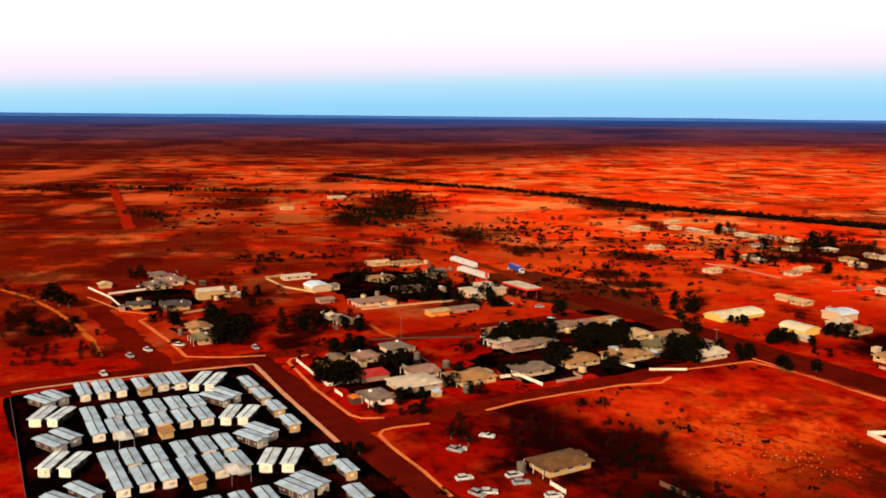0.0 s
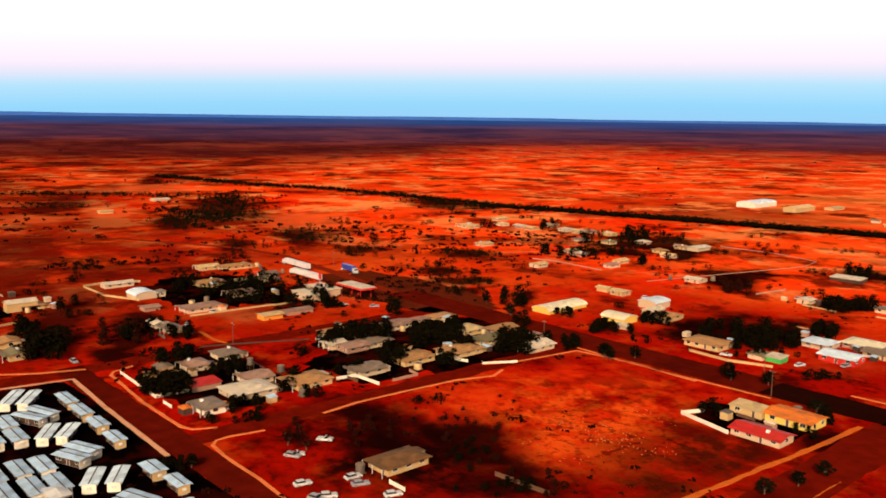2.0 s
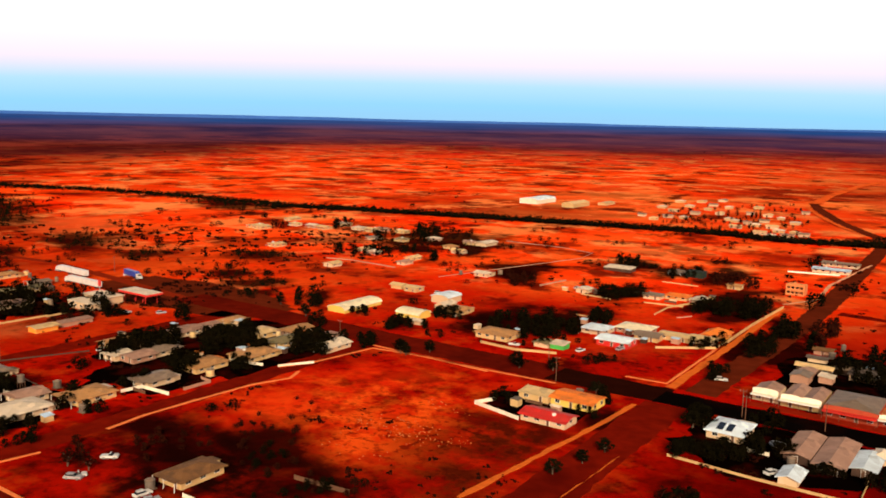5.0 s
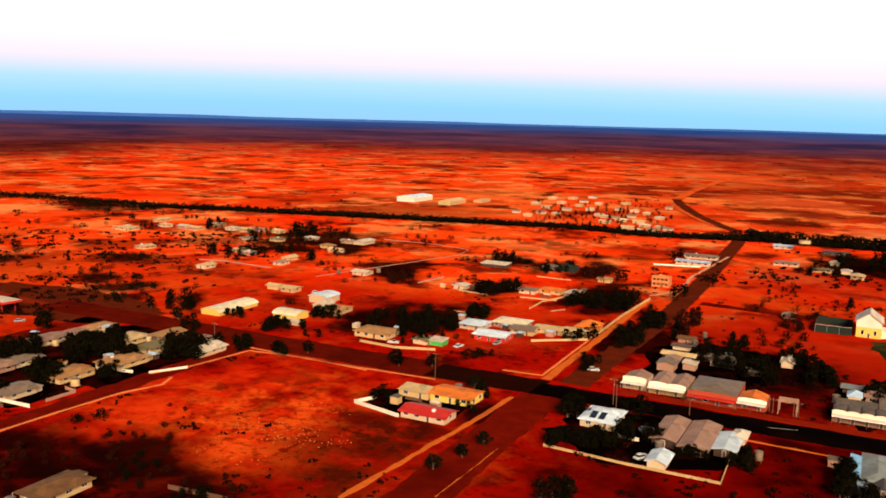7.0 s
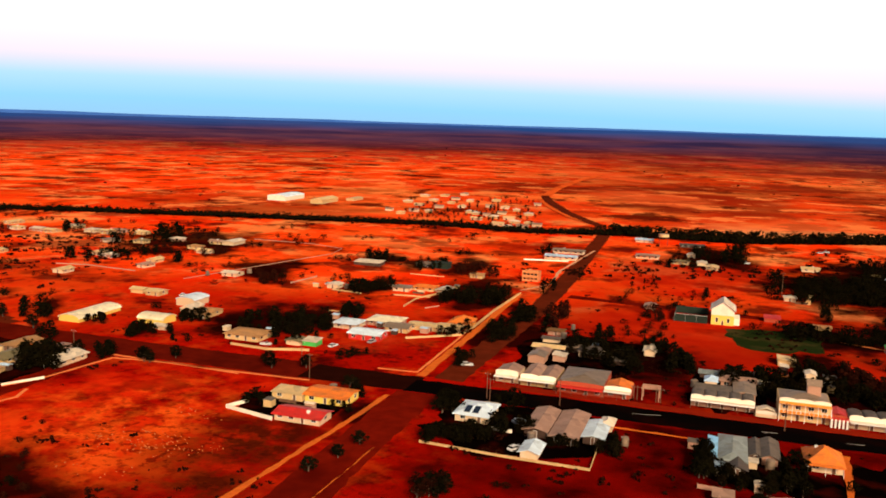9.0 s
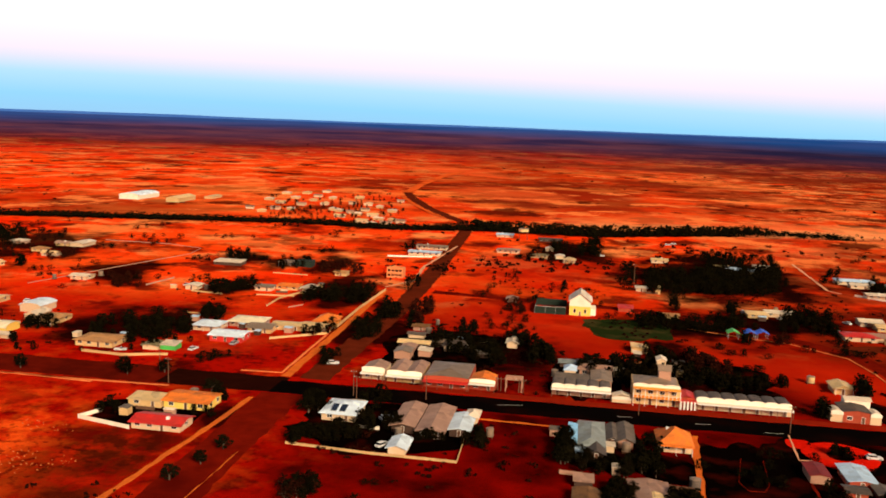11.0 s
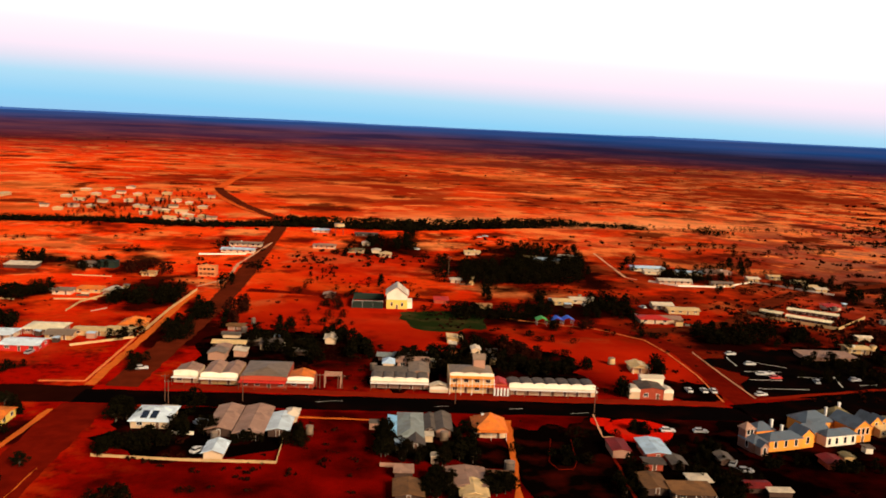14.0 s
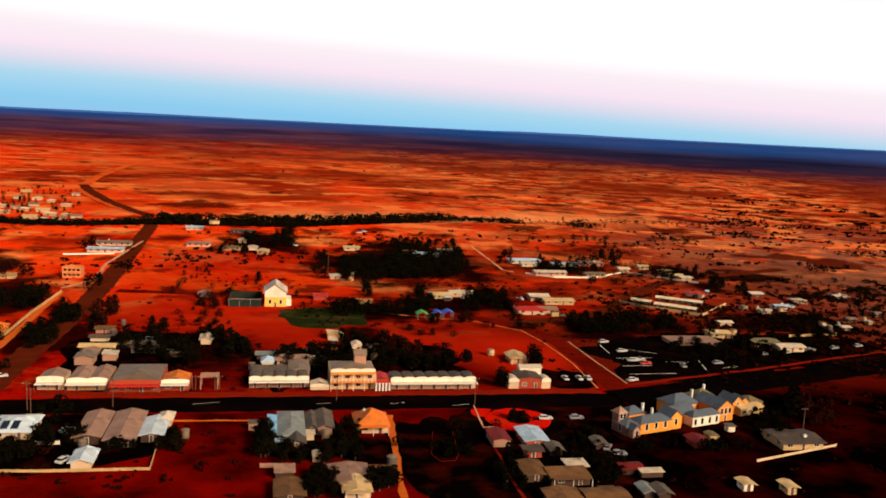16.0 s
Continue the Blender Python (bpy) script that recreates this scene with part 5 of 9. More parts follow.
def hotel(x0, x1, y):
    """A two storey corner hotel with balconies under a white parapet."""
    w = x1 - x0
    ob = thing("hotel", (x0 + x1) / 2, y, "two storey cream hotel with a long balcony", "hotel")
    part("wall", boxes((-w / 2, w / 2, 0.0, 14, -0.2, 6.0)), M["wall_cream"], ob)
    part("parapet", parapet(w, 5.6, 7.3, 3), M["wall_bright"], ob)
    part("roof", roof_form("hip", w - 0.6, 13.2, 6.0, 1.4, 0.1), M["iron_grey"], ob, "", pose(0, 7.1, 0.02))
    part("tower", boxes((w / 2 - 6.5, w / 2 - 2.5, 8, 12, 6.0, 10.0)), M["wall_pink"], ob)
    part("tower_roof", roof_form("gable", 4.0, 4.0, 10.0, 1.4, 0.3), M["iron_grey"], ob, "", pose(w / 2 - 4.5, 10, 0))
    for z in (2.9, 5.9):
        part("balcony", boxes((-w / 2, w / 2, -2.6, -0.32, z, z + 0.18)), M["wall_gold"], ob)
    rail = part("railing", boxes((-w / 2, w / 2, -2.6, -2.54, 3.95, 4.03)), M["trim"], ob)
    k = int(w / 1.2)
    for i in range(k + 1):
        xx = -w / 2 + 0.05 + (w - 0.1) * i / k
        part("baluster", boxes((xx - 0.1, xx + 0.1, -2.59, -2.55, 3.08, 3.95)), M["trim"], rail)
    k = int(w / 3.4)
    for i in range(k + 1):
        xx = -w / 2 + 0.1 + (w - 0.2) * i / k
        part("post", boxes((xx - 0.09, xx + 0.09, -2.55, -2.37, -0.1, 5.9)), M["trim"], ob)
    for i in range(k):
        xx = -w / 2 + w * (i + 0.5) / k
        window(ob, xx, -0.01, 3.7, 0)
        if i % 2:
            door(ob, xx, -0.01, 0, 0)
        else:
            window(ob, xx, -0.01, 0.9, 0)


def gabled_hall(x0, x1, y):
    """A tall hall: golden below, white weatherboard gable and roof above."""
    w, d = x1 - x0, 14.0
    ob = thing("hall", (x0 + x1) / 2, y + d / 2, "tall golden hall with a white gable and roof", "hall")
    part("wall", boxes((-w / 2, w / 2, -d / 2, d / 2, -0.2, 4.6)), M["wall_yellow"], ob)
    up = wall_form("gable", d + 0.1, w + 0.1, 2.6, 3.6)
    part("upper_wall", swap(up), M["wall_bright"], ob, "", pose(0, 0, 4.6 + 0.3))
    part("roof", swap(roof_form("gable", d, w, 7.5, 3.6, 0.7)), M["iron_white"], ob)
    for x in (-w / 4, w / 4):
        window(ob, x, -d / 2, 1.4, 0, True)
    door(ob, 0, -d / 2, 0, 0)
    for i in range(3):
        window(ob, w / 2, -d / 2 + d * (i + 0.5) / 3, 1.4, 90, True)
    part("lean_to", boxes((w / 2, w / 2 + 2.5, -d / 2 + 2, d / 2 - 2, -0.2, 3.2)), M["wall_bright"], ob)


def courthouse():
    """A sandstone public building of several wings."""
    ob = thing("courthouse", 111.0, 232.5, "golden sandstone public building with slate grey roofs", "courthouse", turn=17)

    def wing(name, x0, x1, y0, y1, h, rise, kind, axis, wall="wall_gold", roof="slate"):
        w, d = x1 - x0, y1 - y0
        l, b = (w, d) if axis == "x" else (d, w)
        f = [wall_form(kind, l, b, h, rise), roof_form(kind, l, b, h, rise, 0.35)]
        if axis == "y":
            f = [swap(q) for q in f]
        m = pose((x0 + x1) / 2, (y0 + y1) / 2, 0)
        p = part(name, f[0], M[wall], ob, "", m)
        part("roof", f[1], M[roof], p)
    wing("front_wing", 0.8, 13, 5.2, 10.5, 3.7, 1.4, "hip", "x")
    wing("end_block", -4.5, 0.8, 5.5, 12, 3.3, 1.2, "hip", "y", "stone_pink")
    wing("end_porch", -3.9, -1.3, 3.0, 5.5, 3.0, 1.3, "gable", "y", "wall_pink")
    wing("tower", -4.4, -1.2, 9.5, 12.6, 6.2, 1.4, "hip", "x", "stone_pink", "iron_pink")
    wing("porch", 13, 17.5, 5.5, 11, 4.2, 1.9, "gable", "y")
    wing("rear_hall", 3.5, 10, 14, 19, 3.4, 1.7, "hip", "x")
    wing("link", 17.5, 26, 8.5, 14, 3.6, 1.8, "gable", "x")
    wing("arcade", 21.4, 32.8, 4.6, 8.5, 3.6, 1.3, "hip", "x", "wall_bright")
    wing("great_hall", 22, 33, 14, 22, 4.2, 2.4, "hip", "x")
    wing("gabled_hall", 33, 39.6, 5.5, 16, 4.8, 2.3, "gable", "y")
    wing("upper_hall", 35, 43, 16, 23, 4.4, 2.2, "hip", "x", "wall_gold", "iron_olive")
    wing("east_wing", 43.5, 48, 9.5, 16, 4.3, 2.0, "gable", "y")
    wing("east_gable", 48, 52, 10.5, 15, 3.6, 1.6, "gable", "y")
    wing("east_annexe", 45, 55, 7, 9.5, 2.6, 0.7, "skillion", "x", "wall_cream", "iron_cream")
    wing("side_annexe", 52.3, 58, 10, 17, 3.0, 1.4, "hip", "x", "wall_cream", "iron_olive")
    for x, y, z in ((9.3, 14.6, 5.9), (10.4, 11.4, 5.2), (33.3, 18, 7.0), (40.0, 19.5, 7.6)):
        part("chimney", boxes((x - 0.32, x + 0.32, y - 0.32, y + 0.32, 2.2, z), (x - 0.4, x + 0.4, y - 0.4, y + 0.4, z, z + 0.25)), M["trim"], ob)
    for x in (3.2, 6.9, 10.6):
        window(ob, x, 5.2, 1.2, 0, True)
    window(ob, -2.6, 3.0, 0.5, 0, True)
    window(ob, -4.5, 8.5, 1.0, -90, True)
    window(ob, 15.2, 5.5, 1.4, 0, True)
    for x in (22.6, 25.4, 28.6, 31.6):
        window(ob, x, 4.6, 0.7, 0, True)
    for x in (34.6, 36.3, 38.0):
        window(ob, x, 5.5, 2.5, 0, True)
    door(ob, 36.3, 5.5, 0, 0)
    window(ob, 45.7, 9.5, 2.2, 0, True)
    window(ob, 50.0, 10.5, 1.4, 0, True)
    for x in (-3.4, -2.2):
        window(ob, x, 9.5, 4.2, 0, True)
    for x in (46.5, 49.0, 51.5):
        window(ob, x, 7.0, 0.8, 0)


M["slate"] = material("slate_grey_blue_roof", (0.095, 0.125, 0.165), 0.6, 0.05, 0.2, 2.0, 0.25, 0, 0.02, (0.12, 0.09, 0.09))



# kerbs and footpaths
strip_mesh("path", [(-303.3, 14.9), (-304.3, 21.6), (-303.6, 46.2), (-301.8, 64.7), (-298.0, 87.8), (-297.2, 93.8), (-261.3, 91.7), (-212.4, 90.3)], 1.6, 0.07, M["concrete"], "pale dusty path round the workers camp", "path", thick=0.3, jag=0.1)
strip_mesh("kerb", [(-299.9, 115.6), (-297.1, 107.8), (-293.4, 105.4), (-258.8, 102.5), (-230.9, 102.3), (-226.6, 104.0), (-223.7, 110.2)], 1.1, 0.16, M["kerbstone"], "pale dusty concrete kerb", "kerb", thick=0.3, jag=0.15)
strip_mesh("kerb", [(-213.0, 119.7), (-214.9, 109.5), (-214.6, 105.3), (-211.8, 102.9), (-202.8, 101.6), (-183.3, 101.5), (-167.0, 100.2)], 1.0, 0.16, M["kerbstone"], "pale dusty concrete kerb", "kerb", thick=0.3, jag=0.15)
strip_mesh("kerb", [(-449.1, 58.5), (-408.7, 68.1), (-397.5, 76.9)], 1.2, 0.16, M["kerbstone"], "pale dusty concrete kerb", "kerb", thick=0.3, jag=0.15)
strip_mesh("kerb", [(-392.6, 79.0), (-385.8, 71.1), (-343.8, 74.2), (-318.5, 74.7), (-310.8, 87.4), (-306.0, 101.1)], 1.4, 0.16, M["kerbstone"], "pale dusty concrete kerb", "kerb", thick=0.3, jag=0.15)
strip_mesh("kerb", [(-214.5, 140.6), (-216.1, 154.4), (-215.5, 172.1), (-213.9, 195.0), (-209.3, 208.7), (-212.5, 216.3)], 1.1, 0.16, M["kerbstone"], "pale dusty concrete kerb", "kerb", thick=0.3, jag=0.15)
strip_mesh("kerb", [(-222.2, 215.6), (-216.8, 227.0), (-212.6, 257.6), (-188.3, 260.9), (-160.0, 259.1)], 1.1, 0.16, M["kerbstone"], "pale dusty concrete kerb", "kerb", thick=0.3, jag=0.15)
strip_mesh("kerb", [(-216.0, 261.3), (-198.9, 260.4), (-172.9, 260.2), (-133.9, 262.1)], 1.0, 0.16, M["kerbstone"], "pale dusty concrete kerb", "kerb", thick=0.3, jag=0.15)
strip_mesh("path", [(-109.3, 165.0), (-106.3, 205.5), (-103.7, 238.3), (-103.3, 258.0)], 1.8, 0.07, M["dirt_track"], "pale orange dirt footpath", "path", thick=0.3, jag=0.4)
strip_mesh("path", [(-89.7, 177.1), (-89.0, 213.3)], 0.2, 0.07, M["dirt_track"], "thin wheel track in red dirt", "path", thick=0.3, jag=0.4)
strip_mesh("kerb", [(-104.5, 348.5), (-103.1, 286.7), (-118.1, 285.7)], 1.0, 0.16, M["kerbstone"], "pale dusty concrete kerb", "kerb", thick=0.3, jag=0.15)
strip_mesh("path", [(-103.3, 447.6), (-101.4, 350.5), (-100.5, 282.7)], 3.2, 0.06, M["dirt_track"], "broad pale orange footpath", "path", thick=0.3, jag=0.4)
strip_mesh("path", [(-91.7, 630.7), (-97.9, 531.8), (-94.2, 481.3), (-105.5, 456.8)], 1.8, 0.07, M["concrete"], "pale dusty path beside the street", "path", thick=0.3, jag=0.4)
strip_mesh("pavement", [(-73.7, 283.2), (3.3, 280.6), (113.6, 281.4)], 4.6, 0.15, M["dirt_mid"], "red dusted footpath before the shops", "pavement", thick=0.3, jag=0.4)
strip_mesh("kerb", [(114.3, 284.0), (116.0, 316.6), (114.3, 348.4), (110.5, 370.0), (91.4, 389.5), (78.6, 393.2), (50.0, 405.0)], 0.6, 0.16, M["kerbstone"], "pale dusty concrete kerb", "kerb", thick=0.3, jag=0.15)
strip_mesh("path", [(-29.6, 257.0), (-1.8, 255.7)], 1.2, 0.07, M["dirt_track"], "orange dirt verge track", "path", thick=0.3, jag=0.4)
strip_mesh("path", [(126.9, 287.7), (187.3, 306.3), (269.7, 334.4)], 2.2, 0.07, M["dirt_mid"], "red dirt verge path", "path", thick=0.3, jag=0.4)
strip_mesh("kerb", [(125.8, 350.8), (126.5, 315.3), (127.5, 289.1)], 0.5, 0.20, M["concrete"], "pale concrete edge of the car park", "kerb", thick=0.3, jag=0.15)
strip_mesh("path", [(147.6, 640.4), (144.9, 536.0), (150.3, 528.1)], 1.6, 0.07, M["concrete"], "pale dusty path", "path", thick=0.3, jag=0.4)
strip_mesh("path", [(36.2, 259.0), (33.9, 228.6), (32.0, 198.6)], 1.8, 0.07, M["dirt_track"], "orange dirt track beside a yard", "path", thick=0.3, jag=0.4)

# workers camp: a fan of transportable cabins
patch("yard", -299.0, -150.0, 12.5, 91.0, "yard", "near black ground of the workers camp", "yard", z=0.05, jag=0.3, power=40.0)
cabin(-287.9, 34.4, 0, 13.7, 4.0, "iron_blue", "wall_bright")
cabin(-287.0, 39.8, 0, 13.1, 4.4, "iron_blue", "wall_bright")
cabin(-286.6, 45.1, 0, 13.0, 4.1, "iron_blue", "wall_bright")
cabin(-285.6, 51.7, 0, 11.4, 4.0, "iron_blue", "wall_bright")
cabin(-286.0, 58.0, 0, 12.3, 4.5, "iron_blue", "wall_bright")
cabin(-285.6, 63.3, 0, 13.4, 4.7, "iron_blue", "wall_bright")
cabin(-261.8, 32.9, 0, 12.4, 4.2, "iron_blue", "wall_bright")
cabin(-261.7, 39.2, 0, 12.1, 4.4, "iron_blue", "wall_bright")
cabin(-261.2, 44.3, 0, 12.2, 4.5, "iron_blue", "wall_bright")
cabin(-260.4, 51.2, 0, 11.9, 4.7, "iron_blue", "wall_bright")
cabin(-260.1, 57.1, 0, 11.6, 4.7, "iron_blue", "wall_bright")
cabin(-259.4, 62.7, 0, 11.2, 4.7, "iron_blue", "wall_bright")
cabin(-248.9, 32.7, 0, 11.4, 4.3, "iron_blue", "wall_bright")
cabin(-248.6, 37.9, 0, 11.6, 4.4, "iron_blue", "wall_bright")
cabin(-248.0, 43.6, 0, 11.4, 4.6, "iron_blue", "wall_bright")
cabin(-247.7, 50.1, 0, 10.4, 4.7, "iron_blue", "wall_bright")
cabin(-247.6, 56.3, 0, 10.6, 4.6, "iron_blue", "wall_bright")
cabin(-246.8, 62.1, 0, 10.7, 4.6, "iron_blue", "wall_bright")
cabin(-222.8, 31.9, 0, 12.5, 4.3, "iron_blue", "wall_bright")
cabin(-223.0, 37.3, 0, 11.3, 4.2, "iron_blue", "wall_bright")
cabin(-222.2, 43.1, 0, 11.5, 4.4, "iron_blue", "wall_bright")
cabin(-221.8, 50.1, 0, 11.1, 4.5, "iron_blue", "wall_bright")
cabin(-222.3, 56.1, 0, 11.0, 4.3, "iron_blue", "wall_bright")
cabin(-221.5, 61.4, 0, 11.0, 4.4, "iron_blue", "wall_bright")
cabin(-209.6, 32.0, 0, 13.0, 4.2, "iron_blue", "wall_bright")
cabin(-209.7, 37.5, 0, 11.4, 4.3, "iron_blue", "wall_bright")
cabin(-209.3, 42.8, 0, 11.9, 4.3, "iron_blue", "wall_bright")
cabin(-209.4, 49.1, 0, 12.6, 4.4, "iron_blue", "wall_bright")
cabin(-209.0, 55.5, 0, 11.7, 4.5, "iron_blue", "wall_bright")
cabin(-208.0, 60.9, 0, 11.0, 4.4, "iron_blue", "wall_bright")
cabin(-184.4, 48.7, 0, 9.4, 4.0, "iron_blue", "wall_bright")
cabin(-184.3, 54.4, 0, 8.9, 4.0, "iron_blue", "wall_bright")
cabin(-184.4, 60.3, 0, 8.9, 4.0, "iron_blue", "wall_bright")
cabin(-185.7, 36.4, 0, 11.0, 4.0, "iron_blue", "wall_bright")
cabin(-281.4, 70.2, -32, 14.2, 4.0, "iron_cool", "wall_bright", label='white roofed transportable workers cabin')
cabin(-278.2, 74.4, -33, 13.5, 4.0, "iron_cool", "wall_bright", label='white roofed transportable workers cabin')
cabin(-269.2, 20.9, -28, 11.5, 4.4, "iron_cool", "wall_bright", label='white roofed transportable workers cabin')
cabin(-266.4, 25.6, -34, 11.0, 4.0, "iron_cool", "wall_bright", label='white roofed transportable workers cabin')
cabin(-244.2, 69.6, -32, 11.7, 4.1, "iron_cool", "wall_bright", label='white roofed transportable workers cabin')
cabin(-241.6, 74.1, -36, 11.0, 4.0, "iron_cool", "wall_bright", label='white roofed transportable workers cabin')
cabin(-229.8, 19.5, -30, 11.1, 4.0, "iron_cool", "wall_bright", label='white roofed transportable workers cabin')
cabin(-227.0, 24.3, -34, 11.0, 4.0, "iron_cool", "wall_bright", label='white roofed transportable workers cabin')
cabin(-205.7, 68.4, -31, 10.7, 4.3, "iron_cool", "wall_bright", label='white roofed transportable workers cabin')
cabin(-203.0, 73.4, -32, 10.7, 4.1, "iron_cool", "wall_bright", label='white roofed transportable workers cabin')
cabin(-283.5, 21.8, 27, 11.5, 4.0, "iron_blue", "wall_bright", label='blue grey roofed cabin set at a slant')
cabin(-285.7, 26.3, 22, 10.5, 4.3, "iron_blue", "wall_bright", label='blue grey roofed cabin set at a slant')
cabin(-260.4, 69.5, 26, 11.5, 4.0, "iron_blue", "wall_bright", label='blue grey roofed cabin set at a slant')
cabin(-263.1, 73.8, 20, 11.7, 4.0, "iron_blue", "wall_bright", label='blue grey roofed cabin set at a slant')
cabin(-244.5, 20.5, 25, 11.0, 4.5, "iron_blue", "wall_bright", label='blue grey roofed cabin set at a slant')
cabin(-248.0, 24.8, 25, 10.5, 4.1, "iron_blue", "wall_bright", label='blue grey roofed cabin set at a slant')
cabin(-222.6, 69.0, 23, 10.1, 4.7, "iron_blue", "wall_bright", label='blue grey roofed cabin set at a slant')
cabin(-226.5, 73.1, 22, 10.6, 4.6, "iron_blue", "wall_bright", label='blue grey roofed cabin set at a slant')
cabin(-185.4, 67.8, 21, 9.7, 4.7, "iron_blue", "wall_bright", label='blue grey roofed cabin set at a slant')
cabin(-187.6, 72.5, 20, 10.2, 4.5, "iron_blue", "wall_bright", label='blue grey roofed cabin set at a slant')
cabin(-207.7, 23.9, 24, 10.9, 4.1, "iron_blue", "wall_bright", label='blue grey roofed cabin set at a slant')
cabin(-204.8, 18.6, 31, 10.1, 4.0, "iron_blue", "wall_bright", label='blue grey roofed cabin set at a slant')
cabin(-270.4, 83.1, 0, 11.8, 4.0, "iron_blue", "wall_cream", label='short blue grey roofed cabin beside the camp path', group='short cabins')
cabin(-256.7, 83.0, 0, 11.4, 4.1, "iron_blue", "wall_cream", label='short blue grey roofed cabin beside the camp path', group='short cabins')
cabin(-243.1, 82.9, 0, 9.1, 4.4, "iron_blue", "wall_cream", label='short blue grey roofed cabin beside the camp path', group='short cabins')
cabin(-228.9, 82.4, 0, 9.0, 4.1, "iron_blue", "wall_cream", label='short blue grey roofed cabin beside the camp path', group='short cabins')
cabin(-202.2, 82.0, 0, 8.3, 4.7, "iron_blue", "wall_cream", label='short blue grey roofed cabin beside the camp path', group='short cabins')
cabin(-190.6, 83.1, 0, 8.3, 4.0, "iron_blue", "wall_cream", label='short blue grey roofed cabin beside the camp path', group='short cabins')
cabin(-175.4, 79.5, 0, 8.4, 4.7, "iron_blue", "wall_cream", label='short blue grey roofed cabin beside the camp path', group='short cabins')
building("laundry", -283.9, -278.9, 50.4, 54.1, 1.9, 0.5, "skillion", "wall_cream", "iron_tan", "small cream laundry block between cabins", "hut", windows=False, over=0.4)
building("laundry", -242.6, -237.6, 48.2, 51.4, 1.9, 0.5, "skillion", "wall_cream", "iron_tan", "small cream laundry block between cabins", "hut", windows=False, over=0.4)
building("laundry", -205.0, -200.0, 47.7, 50.5, 1.9, 0.5, "skillion", "wall_cream", "iron_tan", "small cream laundry block between cabins", "hut", windows=False, over=0.4)
shade_sail(-201.9, 58.7, 7.5, 5.0)
shade_sail(-238.7, 38.4, 8.0, 4.0)
car(-281.3, 63.8, 70, "white")
car(-282.3, 59.4, 80, "ute")
fence([(-295.4, 14.0), (-215.3, 12.0)], 1.2, "timber", "dark timber fence round the workers camp", step=8)

# western block
building("shed", -473.8, -467.8, 67.2, 72.8, 2.2, 1.1, "gable", "wall_cream", "iron_cream", "small cream shed beside a dark yard", "shed", windows=False, over=0.75)
fence([(-471.1, 62.1), (-441.2, 67.8), (-416.4, 68.7)], 1.3, "wall_bright", "low white wall round a dark yard")
fence([(-450.0, 68.4), (-453.1, 87.0)], 1.5, "wall_bright", "long white wall beside a yard")
fence([(-501.3, 102.9), (-484.2, 109.1), (-454.9, 112.5)], 1.4, "wall_pink", "low pink wall behind the houses")
fence([(-390.0, 91.0), (-392.9, 102.8)], 1.3, "wall_cream", "low cream wall beside trees")
patch("yard", -452.0, -402.3, 67.8, 105.7, "yard", "near black ground of a house yard", "yard", z=0.030)
building("house", -417.9, -409.4, 72.6, 80.6, 2.3, 1.2, "hip", "wall_cream", "iron_dark", "low cream house with a dull iron roof", "house", veranda=1.6, over=0.75)
building("house", -463.5, -451.6, 89.6, 97.6, 2.3, 1.3, "gable", "wall_white", "iron_grey", "white house with a grey iron roof", "house", veranda=2.0, over=0.75)
building("house", -472.1, -458.4, 99.6, 107.6, 2.3, 1.3, "gable", "wall_white", "iron_pink", "white house with a dusty pink roof", "house", veranda=2.0, over=0.75)
building("house", -492.1, -481.0, 97.3, 104.3, 2.3, 1.1, "hip", "wall_pink", "iron_grey", "small pink house with a grey roof", "house", veranda=1.6, over=0.75)
building("house", -412.4, -398.5, 86.8, 95.8, 2.3, 1.4, "hip", "wall_cream", "iron_dark", "cream house with a dark hipped roof", "house", veranda=1.8, over=0.75)
building("shed", -421.8, -416.0, 104.3, 117.3, 4.2, 1.8, "gable", "wall_cream", "iron_white", "tall cream gabled shed", "shed", windows=False, over=0.4)
building("house", -425.0, -416.0, 110.6, 120.4, 2.3, 1.4, "hip", "wall_cream", "iron_tan", "cream house with a tan hipped roof", "house", over=0.75)
building("house", -361.4, -352.4, 85.1, 92.8, 2.3, 1.3, "gable", "wall_cream", "iron_tan", "beige house with a tan roof among trees", "house", over=0.75)
building("house", -341.5, -332.5, 83.1, 89.2, 2.3, 1.3, "gable", "wall_cream", "iron_olive", "beige house with an olive roof among trees", "house", veranda=2.4, over=0.75)
car(-416.0, 124.2, 20, "red")
car(-333.3, 63.8, 15, "white")
car(-308.6, 43.9, 5, "white")
car(-327.7, 56.2, 10, "silver")
car(-335.0, 76.1, 40, "white")
car(-317.1, 100.7, 0, "silver")
car(-343.7, 99.3, 30, "silver")
tree(-451.5, 42.6, 8.0, wide=1.4)
tree(-433.7, 43.9, 8.0, wide=1.5)
tree(-427.7, 47.4, 7.0, wide=1.4)
tree(-446.1, 39.1, 6.0, wide=1.2)
thicket((-406, 28), (-397, 47), (-375, 26), (-366, 43), 31, 2.0, 3.5, wide=1.7)
thicket((-430, 19), (-423, 32), (-380, 16), (-374, 28), 20, 2.0, 3.5, wide=1.6, dry=True)
thicket((-364, 19), (-353, 40), (-335, 17), (-324, 36), 20, 1.5, 3.0, wide=1.6, dry=True)
thicket((-510, 23), (-502, 39), (-424, 18), (-417, 32), 14, 2.0, 3.5, wide=1.5, dry=True)
thicket((-375, 45), (-371, 53), (-331, 39), (-327, 46), 11, 1.5, 3.0, dry=True, wide=1.5)
